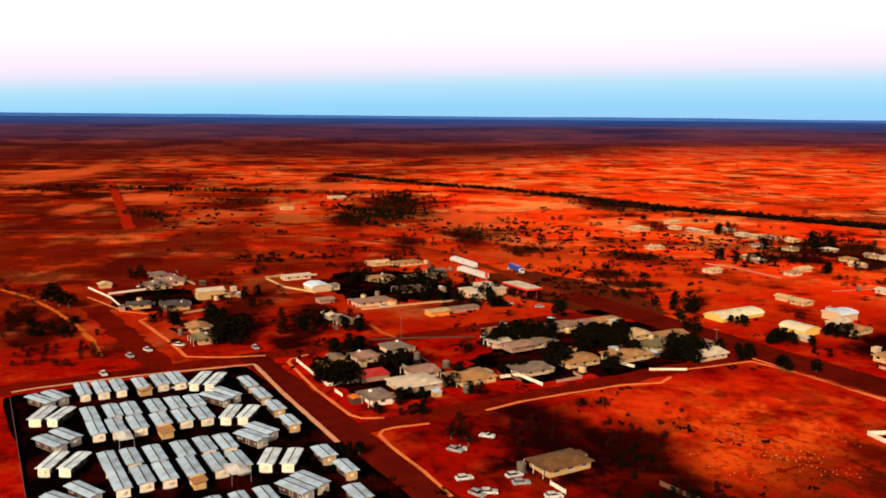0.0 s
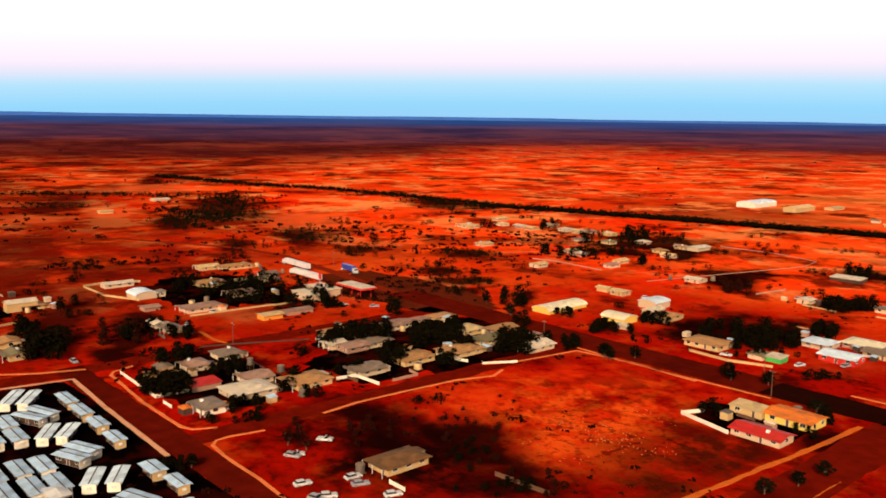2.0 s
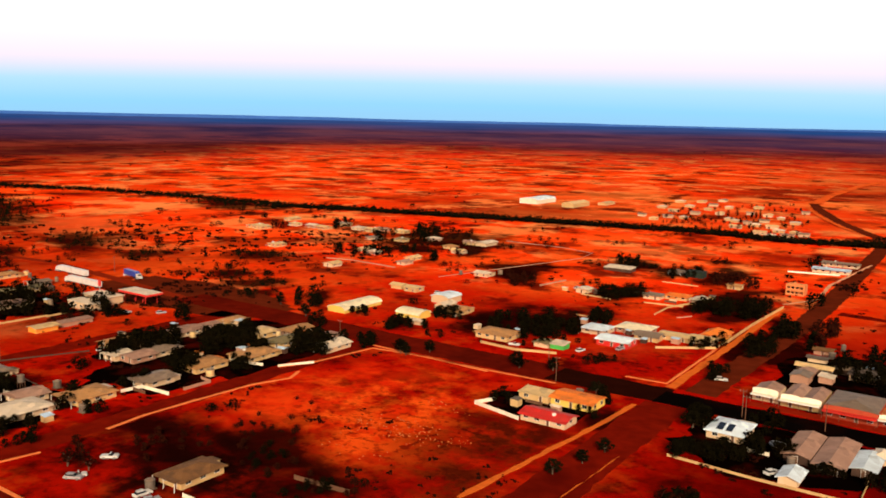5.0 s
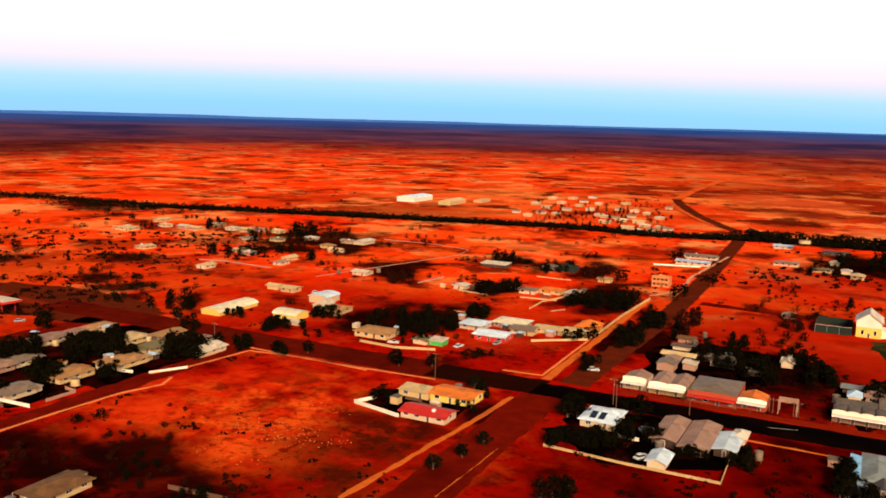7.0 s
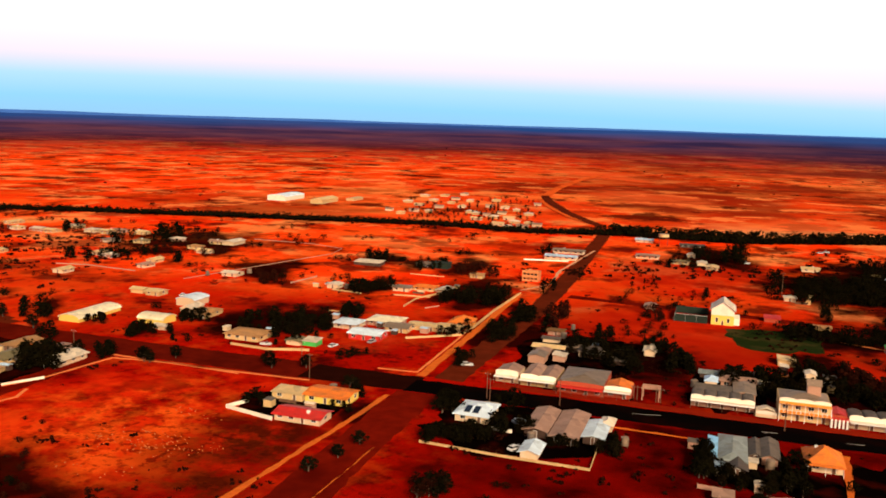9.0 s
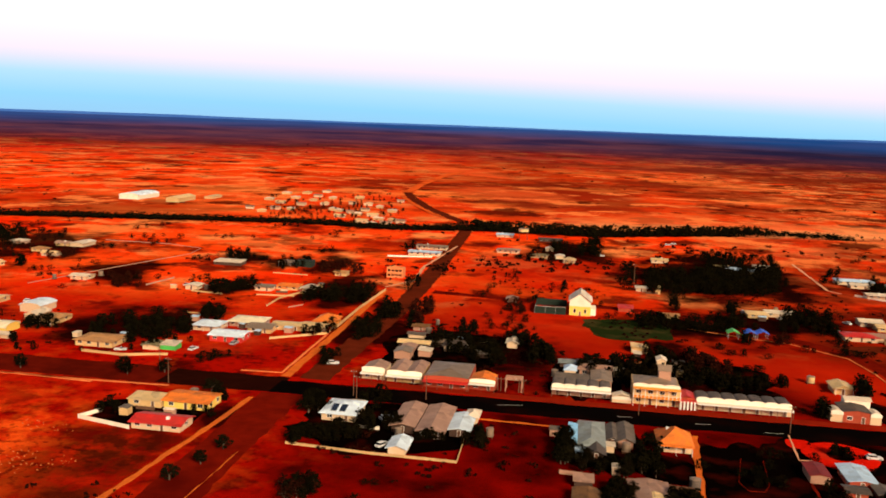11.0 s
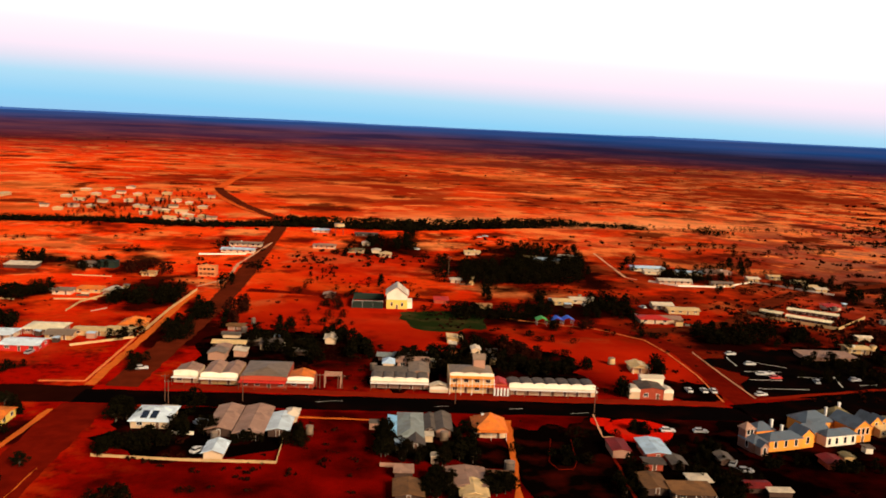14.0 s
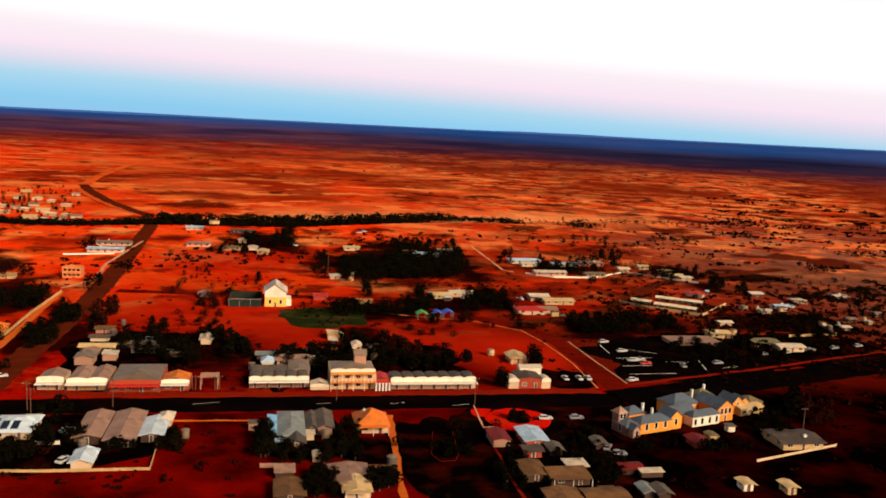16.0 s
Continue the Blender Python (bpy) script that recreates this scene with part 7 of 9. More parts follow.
thicket((-100, 487), (-93, 492), (-91, 447), (-85, 451), 7, 4.5, 6.0)
thicket((-82, 415), (-73, 420), (-72, 369), (-65, 374), 13, 4.5, 6.8, dry=True)
thicket((-85, 518), (-83, 520), (-81, 491), (-78, 492), 2, 4.5, 6.0)
thicket((-117, 352), (-105, 360), (-112, 338), (-101, 345), 8, 3.8, 5.2)
thicket((-97, 313), (-91, 316), (-92, 298), (-86, 301), 8, 3.0, 4.5)
car(-89.0, 302.2, 20, "white")
car(-145.9, 305.8, 80, "white")
car(-134.5, 318.3, 80, "silver")
car(-255.2, 362.4, 30, "white")
tree(-153.1, 270.0, 5.0, wide=1.2)
tree(-141.9, 275.2, 5.0, wide=1.2)
tree(-117.1, 258.8, 5.0, wide=1.2)
tree(-157.2, 274.5, 5.0, wide=1.2)
tree(-191.7, 266.8, 5.0, wide=1.2)
tree(-201.7, 260.5, 5.0, wide=1.2)
tree(-229.0, 258.1, 5.0, wide=1.2)

# northern edge houses
building("house", -496.7, -487.7, 515.0, 521.9, 2.3, 1.3, "gable", "wall_pink", "iron_white", "white roofed house on the northern edge", "house", veranda=2.0, over=0.75)
building("house", -482.8, -473.8, 512.2, 519.8, 2.3, 1.3, "gable", "wall_cream", "iron_cream", "cream roofed house on the northern edge", "house", veranda=2.4, over=0.75)
building("house", -485.9, -476.9, 541.8, 549.8, 2.3, 1.3, "gable", "wall_cream", "iron_white", "white roofed house on the northern edge", "house", over=0.75)
building("house", -460.8, -451.8, 529.6, 537.3, 2.3, 1.3, "hip", "wall_white", "iron_white", "white roofed house on the northern edge", "house", over=0.75)
building("house", -445.6, -436.6, 528.4, 536.0, 2.3, 1.3, "gable", "wall_cream", "iron_cream", "cream roofed house on the northern edge", "house", veranda=2.0, over=0.75)
building("house", -516.1, -507.1, 513.3, 520.3, 2.3, 1.3, "hip", "wall_white", "iron_cream", "cream roofed house on the northern edge", "house", veranda=1.6, over=0.75)
building("house", -441.0, -432.0, 537.5, 543.1, 2.3, 1.3, "gable", "wall_pink", "iron_pink", "pink roofed house on the northern edge", "house", veranda=2.4, over=0.75)
building("house", -422.7, -413.7, 538.5, 544.7, 2.3, 1.3, "hip", "wall_cream", "iron_cream", "cream roofed house on the northern edge", "house", over=0.75)
building("house", -413.8, -404.8, 493.4, 499.7, 2.3, 1.3, "hip", "wall_white", "iron_grey", "grey roofed house on the northern edge", "house", veranda=2.4, over=0.75)
building("house", -394.1, -385.1, 500.7, 507.6, 2.3, 1.3, "hip", "wall_cream", "iron_olive", "olive roofed house on the northern edge", "house", over=0.75)
building("house", -378.1, -369.1, 520.3, 527.4, 2.3, 1.3, "hip", "wall_pink", "iron_white", "white roofed house on the northern edge", "house", over=0.75)
building("house", -329.8, -320.8, 482.1, 487.8, 2.3, 1.3, "gable", "wall_white", "iron_cream", "cream roofed house on the northern edge", "house", over=0.75)
building("house", -382.3, -376.2, 444.8, 453.8, 2.3, 1.3, "gable", "wall_cream", "iron_cream", "cream roofed house on the northern edge", "house", veranda=2.0, over=0.75)
building("house", -370.3, -361.3, 440.4, 445.7, 2.3, 1.3, "hip", "wall_pink", "iron_white", "white roofed house on the northern edge", "house", veranda=2.0, over=0.75)
building("house", -357.2, -350.3, 384.9, 393.9, 2.3, 1.3, "gable", "wall_white", "iron_cream", "cream roofed house on the northern edge", "house", over=0.75)
building("house", -334.3, -328.3, 436.7, 445.7, 2.3, 1.3, "gable", "wall_cream", "iron_cream", "cream roofed house on the northern edge", "house", over=0.75)
building("house", -328.1, -322.2, 420.1, 429.1, 2.3, 1.3, "hip", "wall_white", "iron_pink", "pink roofed house on the northern edge", "house", over=0.75)
building("house", -345.9, -336.9, 495.6, 501.6, 2.3, 1.3, "hip", "wall_cream", "iron_tan", "tan roofed house on the northern edge", "house", over=0.75)
building("house", -347.0, -338.0, 522.9, 528.0, 2.3, 1.3, "gable", "wall_cream", "iron_pink", "pink roofed house on the northern edge", "house", over=0.75)
building("shed", -336.5, -327.5, 523.0, 538.5, 2.5, 1.1, "gable", "wall_white", "iron_white", "long white shed on red ground", "shed", windows=False, over=0.75)
building("house", -270.2, -261.2, 419.4, 426.8, 2.3, 1.1, "gable", "wall_white", "iron_white", "white house on bare ground", "house", over=0.75)
fence([(-376.5, 408.6), (-359.1, 413.2), (-321.3, 409.7)], 0.8, "wall_pink", "low dusty wall along the northern houses")
fence([(-225.2, 417.1), (-221.4, 440.9)], 1.2, "wall_pink", "pink wall on bare ground")
fence([(-331.9, 559.2), (-283.5, 558.6), (-255.8, 548.3), (-251.5, 522.9), (-283.2, 402.1)], 0.5, "wall_pink", "low dusty boundary wall")
thicket((-502, 554), (-490, 564), (-465, 513), (-454, 522), 11, 5.2, 7.5)
thicket((-429, 520), (-416, 530), (-400, 485), (-388, 494), 11, 4.5, 6.8)
thicket((-427, 566), (-409, 580), (-381, 506), (-365, 518), 23, 5.2, 8.2, wide=1.3)
thicket((-386, 445), (-366, 460), (-371, 427), (-351, 441), 20, 4.5, 6.8)
thicket((-400, 564), (-377, 582), (-372, 524), (-350, 541), 14, 3.8, 6.0, dry=True)
thicket((-330, 456), (-324, 461), (-317, 438), (-312, 442), 7, 4.5, 6.0)
thicket((-397, 437), (-393, 440), (-381, 419), (-377, 422), 4, 5.2, 7.5)
thicket((-371, 473), (-358, 482), (-355, 453), (-343, 462), 8, 3.8, 6.0)
thicket((-329, 487), (-314, 499), (-316, 467), (-301, 478), 8, 3.8, 6.0, dry=True)
thicket((-256, 432), (-243, 442), (-238, 402), (-225, 411), 17, 3.8, 6.0, dry=True, wide=1.2)
thicket((-530, 506), (-518, 516), (-500, 477), (-489, 486), 8, 3.8, 6.0, dry=True)

# crossing creek: far side settlement
building("house", -347.3, -337.8, 903.6, 909.8, 2.3, 1.2, "hip", "wall_cream", "iron_white", "white roofed house beyond the creek", "house", windows=False, group='houses beyond the creek', over=0.75)
building("house", -324.0, -314.3, 875.7, 881.5, 2.3, 1.2, "gable", "wall_white", "iron_cream", "cream roofed house beyond the creek", "house", windows=False, group='houses beyond the creek', over=0.75)
building("house", -328.1, -319.6, 936.4, 944.2, 2.3, 1.2, "hip", "wall_cream", "iron_white", "white roofed house beyond the creek", "house", windows=False, group='houses beyond the creek', over=0.75)
building("house", -297.2, -289.2, 866.0, 874.0, 2.3, 1.2, "gable", "wall_white", "iron_pink", "pink roofed house beyond the creek", "house", windows=False, group='houses beyond the creek', over=0.75)
building("house", -300.1, -293.3, 917.8, 924.4, 2.3, 1.2, "hip", "wall_cream", "iron_cream", "cream roofed house beyond the creek", "house", windows=False, group='houses beyond the creek', over=0.75)
building("house", -312.2, -303.3, 970.0, 976.1, 2.3, 1.2, "gable", "wall_white", "iron_grey", "grey roofed house beyond the creek", "house", windows=False, group='houses beyond the creek', over=0.75)
building("house", -290.2, -283.6, 815.4, 821.5, 2.3, 1.2, "hip", "wall_cream", "iron_white", "white roofed house beyond the creek", "house", windows=False, group='houses beyond the creek', over=0.75)
building("house", -276.9, -269.8, 882.5, 891.1, 2.3, 1.2, "gable", "wall_white", "iron_cream", "cream roofed house beyond the creek", "house", windows=False, group='houses beyond the creek', over=0.75)
building("house", -288.7, -281.6, 953.2, 960.7, 2.3, 1.2, "hip", "wall_cream", "iron_white", "white roofed house beyond the creek", "house", windows=False, group='houses beyond the creek', over=0.75)
building("house", -307.0, -298.7, 815.6, 822.5, 2.3, 1.2, "gable", "wall_white", "iron_pink", "pink roofed house beyond the creek", "house", windows=False, group='houses beyond the creek', over=0.75)
building("house", -309.5, -302.4, 786.2, 792.7, 2.3, 1.2, "hip", "wall_cream", "iron_cream", "cream roofed house beyond the creek", "house", windows=False, group='houses beyond the creek', over=0.75)
building("house", -330.3, -323.3, 809.1, 814.6, 2.3, 1.2, "gable", "wall_white", "iron_grey", "grey roofed house beyond the creek", "house", windows=False, group='houses beyond the creek', over=0.75)
building("house", -243.1, -236.6, 822.7, 828.3, 2.3, 1.2, "hip", "wall_cream", "iron_white", "white roofed house beyond the creek", "house", windows=False, group='houses beyond the creek', over=0.75)
building("house", -230.2, -220.4, 777.0, 781.6, 2.3, 1.2, "gable", "wall_white", "iron_cream", "cream roofed house beyond the creek", "house", windows=False, group='houses beyond the creek', over=0.75)
building("house", -252.5, -245.7, 833.1, 841.3, 2.3, 1.2, "hip", "wall_cream", "iron_white", "white roofed house beyond the creek", "house", windows=False, group='houses beyond the creek', over=0.75)
building("house", -252.0, -245.2, 905.5, 910.6, 2.3, 1.2, "gable", "wall_white", "iron_pink", "pink roofed house beyond the creek", "house", windows=False, group='houses beyond the creek', over=0.75)
building("house", -264.4, -255.2, 976.0, 985.0, 2.3, 1.2, "hip", "wall_cream", "iron_cream", "cream roofed house beyond the creek", "house", windows=False, group='houses beyond the creek', over=0.75)
building("house", -221.9, -213.6, 842.5, 847.0, 2.3, 1.2, "gable", "wall_white", "iron_grey", "grey roofed house beyond the creek", "house", windows=False, group='houses beyond the creek', over=0.75)
building("house", -219.2, -211.1, 802.0, 806.1, 2.3, 1.2, "hip", "wall_cream", "iron_white", "white roofed house beyond the creek", "house", windows=False, group='houses beyond the creek', over=0.75)
building("house", -204.1, -194.2, 797.5, 803.8, 2.3, 1.2, "gable", "wall_white", "iron_cream", "cream roofed house beyond the creek", "house", windows=False, group='houses beyond the creek', over=0.75)
building("house", -191.3, -182.0, 770.1, 774.8, 2.3, 1.2, "hip", "wall_cream", "iron_white", "white roofed house beyond the creek", "house", windows=False, group='houses beyond the creek', over=0.75)
building("house", -177.5, -167.8, 740.7, 747.0, 2.3, 1.2, "gable", "wall_white", "iron_pink", "pink roofed house beyond the creek", "house", windows=False, group='houses beyond the creek', over=0.75)
building("house", -176.3, -168.4, 766.1, 769.8, 2.3, 1.2, "hip", "wall_cream", "iron_cream", "cream roofed house beyond the creek", "house", windows=False, group='houses beyond the creek', over=0.75)
building("house", -166.9, -159.3, 756.8, 763.7, 2.3, 1.2, "gable", "wall_white", "iron_grey", "grey roofed house beyond the creek", "house", windows=False, group='houses beyond the creek', over=0.75)
building("house", -194.8, -186.6, 844.5, 852.0, 2.3, 1.2, "hip", "wall_cream", "iron_white", "white roofed house beyond the creek", "house", windows=False, group='houses beyond the creek', over=0.75)
building("house", -233.5, -225.6, 898.6, 906.8, 2.3, 1.2, "gable", "wall_white", "iron_cream", "cream roofed house beyond the creek", "house", windows=False, group='houses beyond the creek', over=0.75)
building("house", -214.9, -208.6, 879.5, 884.3, 2.3, 1.2, "hip", "wall_cream", "iron_white", "white roofed house beyond the creek", "house", windows=False, group='houses beyond the creek', over=0.75)
building("house", -209.7, -202.7, 957.5, 963.4, 2.3, 1.2, "gable", "wall_white", "iron_pink", "pink roofed house beyond the creek", "house", windows=False, group='houses beyond the creek', over=0.75)
building("house", -336.9, -328.4, 1002.0, 1013.0, 2.3, 1.2, "hip", "wall_cream", "iron_cream", "cream roofed house beyond the creek", "house", windows=False, group='houses beyond the creek', over=0.75)
building("house", -322.3, -314.0, 1036.0, 1046.7, 2.3, 1.2, "gable", "wall_white", "iron_grey", "grey roofed house beyond the creek", "house", windows=False, group='houses beyond the creek', over=0.75)
building("house", -356.7, -347.4, 985.3, 994.5, 2.3, 1.2, "hip", "wall_cream", "iron_white", "white roofed house beyond the creek", "house", windows=False, group='houses beyond the creek', over=0.75)
building("house", -201.1, -191.4, 746.2, 752.9, 2.3, 1.2, "gable", "wall_white", "iron_cream", "cream roofed house beyond the creek", "house", windows=False, group='houses beyond the creek', over=0.75)
building("house", -186.4, -180.1, 731.1, 737.3, 2.3, 1.2, "hip", "wall_cream", "iron_white", "white roofed house beyond the creek", "house", windows=False, group='houses beyond the creek', over=0.75)
building("house", -229.3, -223.2, 815.2, 820.8, 2.3, 1.2, "gable", "wall_white", "iron_pink", "pink roofed house beyond the creek", "house", windows=False, group='houses beyond the creek', over=0.75)
building("shed", -482.0, -460.0, 838.4, 882.6, 4.0, 2.4, "vault", "wall_bright", "iron_cool", "large white shed far across the plain", "shed", windows=False, over=0.4)
building("shed", -426.2, -412.2, 831.6, 870.8, 4.0, 2.0, "gable", "wall_cream", "iron_cream", "long cream shed far across the plain", "shed", windows=False, over=0.4)
building("shed", -409.2, -399.2, 885.4, 910.0, 2.3, 0.9, "gable", "wall_cream", "iron_cream", "low cream shed far across the plain", "shed", windows=False, over=0.75)
thicket((-345, 882), (-217, 996), (-262, 673), (-162, 752), 87, 2.2, 4.5, dry=True)
thicket((-365, 952), (-228, 1078), (-256, 669), (-156, 747), 87, 2.2, 4.5)
building("homestead", -874.6, -862.6, 362.5, 378.8, 2.3, 1.3, "gable", "wall_white", "iron_white", "lone white homestead on the plain", "house", windows=False, over=0.75)
building("shed", -792.2, -784.2, 279.0, 290.4, 2.2, 1.1, "gable", "wall_cream", "iron_cream", "small homestead shed on the plain", "shed", windows=False, over=0.75)
building("house", -441.4, -433.4, 418.9, 427.8, 2.3, 1.0, "gable", "wall_cream", "iron_cream", "small cream house on open ground", "house", veranda=1.6, over=0.75)
building("house", -529.8, -521.8, 481.5, 492.3, 2.3, 1.0, "gable", "wall_cream", "iron_cream", "small cream house on open ground", "house", veranda=2.0, over=0.75)
building("house", -544.0, -536.0, 535.9, 547.7, 2.3, 1.0, "gable", "wall_cream", "iron_cream", "small cream house on open ground", "house", over=0.75)
building("house", -519.8, -511.8, 478.3, 489.0, 2.3, 1.0, "gable", "wall_cream", "iron_cream", "small cream house on open ground", "house", over=0.75)

# shops on the north side of the main street
shop(-74.2, -66.0, 288.3, 10.0, 3.4, 1.2, "wall_white", "iron_pink", "wall_bright", "white corner shop with a parapet", 1)
shop(-65.0, -52.5, 287.4, 16.0, 3.2, 1.1, "wall_cream", "iron_pink", "wall_bright", "cream shop pair with grey gabled roofs", 2)
shop(-51.5, -35.9, 285.1, 20.0, 3.6, 0.6, "wall_brick", "iron_grey", "wall_brick", "red brick store with a broad grey roof", 1)
shop(-35.7, -26.8, 286.2, 9.0, 3.2, 0.8, "wall_brick", "iron_rust", "wall_bright", "white shop with an orange roof", 1)
shop(-7.7, 12.2, 288.6, 9.0, 3.0, 1.1, "wall_pink", "iron_lead", "wall_bright", "row of pale shops with a scalloped parapet", 5)
building("store", 5.6, 12.6, 297.9, 310.5, 3.4, 0.9, "gable", "wall_pink", "iron_grey", "broad grey roofed store behind the shops", "store", axis="y", windows=False, over=0.3)
building("store", -6.8, 4.8, 298.0, 304.0, 2.8, 0.7, "skillion", "wall_pink", "iron_lead", "lead grey lean-to behind the shops", "store", windows=False, over=0.3)
shop(12.5, 18.8, 285.4, 4.0, 2.0, 0.2, "wall_white", "iron_white", "wall_bright", "low white wall shelter between shops", 1)
shop(34.0, 39.6, 286.3, 8.0, 3.0, 0.5, "wall_brick", "iron_red", "wall_brick", "red and white striped shopfront", 1)
shop(39.7, 69.7, 285.5, 8.5, 3.2, 1.2, "wall_white", "iron_dark", "wall_bright", "long white row of shops with grey vaulted roofs", 7)
hotel(19.2, 34.4, 286.0)
building("house", -3.9, 0.1, 304.6, 310.6, 4.6, 1.6, "hip", "wall_white", "iron_blue", "pale blue roofed house behind the shops", "house", over=0.4)
building("shed", 1.4, 12.7, 313.9, 321.9, 2.7, 1.1, "gable", "wall_pink", "iron_pink", "pink roofed store behind the shops", "shed", over=0.75)
building("shed", 5.6, 12.9, 320.7, 327.7, 2.7, 0.5, "skillion", "wall_dark", "iron_dark", "dark lean-to behind the shops", "shed", windows=False, over=0.4)
building("wing", 29.5, 32.7, 320.4, 325.4, 6.5, 1.0, "gable", "wall_white", "iron_white", "narrow white two storey wing", "house", windows=False, over=0.4)
building("shelter", 22.1, 28.4, 353.1, 360.1, 2.2, 0.7, "skillion", "wall_cream", "iron_cream", "small open cream shelter", "shelter", windows=False, over=0.4)
building("shed", -28.2, -24.1, 345.6, 353.6, 2.5, 1.3, "gable", "wall_white", "iron_white", "small white shed behind the shops", "shed", windows=False, over=0.75)
building("shed", -71.0, -58.8, 334.6, 339.6, 2.2, 0.8, "gable", "wall_dark", "iron_cream", "cream roofed store behind the shops", "shed", over=0.75)
building("house", -70.9, -64.2, 363.2, 368.2, 2.2, 0.8, "gable", "wall_pink", "iron_brown", "brown roofed house behind the shops", "house", over=0.75)
building("house", -52.4, -44.7, 333.0, 342.0, 2.7, 1.4, "hip", "wall_white", "iron_dark", "dull roofed house behind the shops", "house", over=0.75)
building("shed", -69.0, -62.8, 316.7, 323.7, 2.9, 1.2, "gable", "wall_pink", "iron_grey", "grey gabled store behind a shop", "shed", axis='y', windows=False, over=0.4)
pergola(-20.6, 289.5, 5.4, 4.8)
shop(81.4, 85.1, 284.9, 5.0, 3.4, 0.5, "wall_white", "iron_white", "wall_bright", "white gatehouse of a lodge", 1)
shop(93.3, 96.6, 284.6, 5.0, 3.4, 0.5, "wall_white", "iron_white", "wall_bright", "white pier house of a lodge", 1)
building("lodge", 85.1, 93.3, 284.8, 293.8, 3.8, 1.0, "gable", "wall_brick", "iron_dark", "red fronted lodge under a dark roof", "hall", over=0.4)
building("hall", 87.6, 95.6, 293.1, 297.1, 5.4, 0.8, "gable", "wall_bright", "iron_white", "white roofed upper hall of the lodge", "hall", windows=False, over=0.4)
building("house", 90.8, 96.9, 316.5, 324.5, 2.5, 1.4, "gable", "wall_cream", "iron_cream", "cream roofed house beside a tree", "house", veranda=1.6, over=0.75)
car(105.7, 295.2, 90, "white")
car(111.1, 295.1, 90, "white")
car(114.4, 295.0, 90, "white")
thicket((-63, 354), (-48, 354), (-58, 329), (-44, 329), 20, 3.8, 6.0, wide=1.2)
thicket((-45, 346), (-29, 346), (-42, 318), (-27, 317), 31, 3.8, 5.2, wide=1.4)
thicket((-18, 346), (-10, 346), (-17, 321), (-9, 321), 14, 4.5, 6.8, wide=1.2)
thicket((-31, 364), (-20, 364), (-29, 346), (-18, 346), 11, 3.8, 6.0)
thicket((1, 329), (16, 329), (1, 313), (16, 313), 17, 3.8, 6.0)
thicket((14, 329), (31, 328), (13, 302), (28, 302), 29, 4.5, 6.8, wide=1.2)
thicket((40, 322), (75, 322), (38, 309), (72, 308), 34, 3.8, 5.6, wide=1.3)
thicket((43, 350), (60, 350), (40, 320), (55, 320), 23, 3.8, 6.0, dry=True)
thicket((102, 328), (108, 328), (98, 312), (103, 312), 7, 4.5, 6.0)
thicket((-78, 383), (-75, 384), (-74, 364), (-71, 364), 4, 3.8, 5.2)
thicket((-52, 379), (-46, 379), (-49, 354), (-43, 354), 5, 3.8, 5.2)
thicket((27, 355), (46, 355), (25, 320), (42, 320), 20, 3.8, 6.0)
thicket((82, 304), (86, 304), (77, 284), (80, 284), 4, 4.5, 6.0)
pole(-26.0, 287.0, 5.0)
pole(-24.9, 286.9, 5.0)
pole(-18.7, 286.7, 5.0)
pole(-17.3, 286.7, 5.0)
patch("yard", -75.1, -27.8, 287.0, 363.5, "yard", "near black ground of a house yard", "yard", z=0.030)
patch("yard", -8.0, 16.8, 285.7, 336.9, "yard", "near black ground of a house yard", "yard", z=0.030)
patch("yard", 12.9, 71.0, 290.7, 345.8, "yard", "near black ground of a house yard", "yard", z=0.030)
patch("yard", 96.9, 116.7, 284.1, 307.5, "yard", "dark sealed parking beside a lodge", "parking", z=0.030)

# hall, court and park
gabled_hall(-4.6, 5.6, 417.5)
tennis_court(-21.3, -6.2, 416.9, 20.0)
patch("lawn", 3.9, 40.2, 375.0, 416.2, "lawn", "dull green watered park lawn", "lawn", z=0.030)
playground(74.6, 393.0)
building("shelter", 38.4, 47.6, 422.7, 428.7, 2.2, 0.7, "gable", "wall_cream", "iron_tan", "tan park shelter beside trees", "shelter", windows=False, over=0.75)
thicket((24, 425), (80, 428), (30, 396), (72, 399), 66, 3.0, 5.6, wide=1.4)
thicket((75, 454), (79, 454), (68, 411), (72, 411), 11, 4.5, 7.5)
thicket((49, 485), (58, 486), (44, 437), (53, 438), 11, 3.8, 6.0)
thicket((73, 399), (78, 399), (69, 376), (74, 376), 4, 3.8, 5.2)
thicket((88, 399), (94, 400), (83, 376), (89, 376), 5, 3.8, 5.2, dry=True)
thicket((-18, 497), (-8, 498), (-17, 472), (-8, 472), 5, 3.8, 5.2)

# tree garden north of the hall
thicket((41, 560), (71, 564), (36, 487), (62, 489), 84, 4.2, 6.6, wide=1.7)
thicket((73, 581), (128, 588), (63, 495), (109, 499), 210, 4.4, 7.2, wide=1.7)
thicket((84, 645), (138, 650), (80, 598), (128, 602), 60, 4.5, 6.8, wide=1.3)
thicket((26, 563), (34, 564), (23, 492), (30, 492), 8, 5.2, 8.2)
thicket((124, 600), (137, 602), (112, 539), (123, 540), 13, 4.5, 6.8)
building("house", 47.7, 58.3, 606.5, 614.5, 2.3, 1.1, "gable", "wall_white", "iron_cream", "cream house beside dark trees", "house", over=0.75)
building("house", 112.4, 123.2, 587.9, 595.9, 4.2, 1.0, "flat", "wall_white", "iron_white", "white flat roofed building among trees", "house", over=0.4)
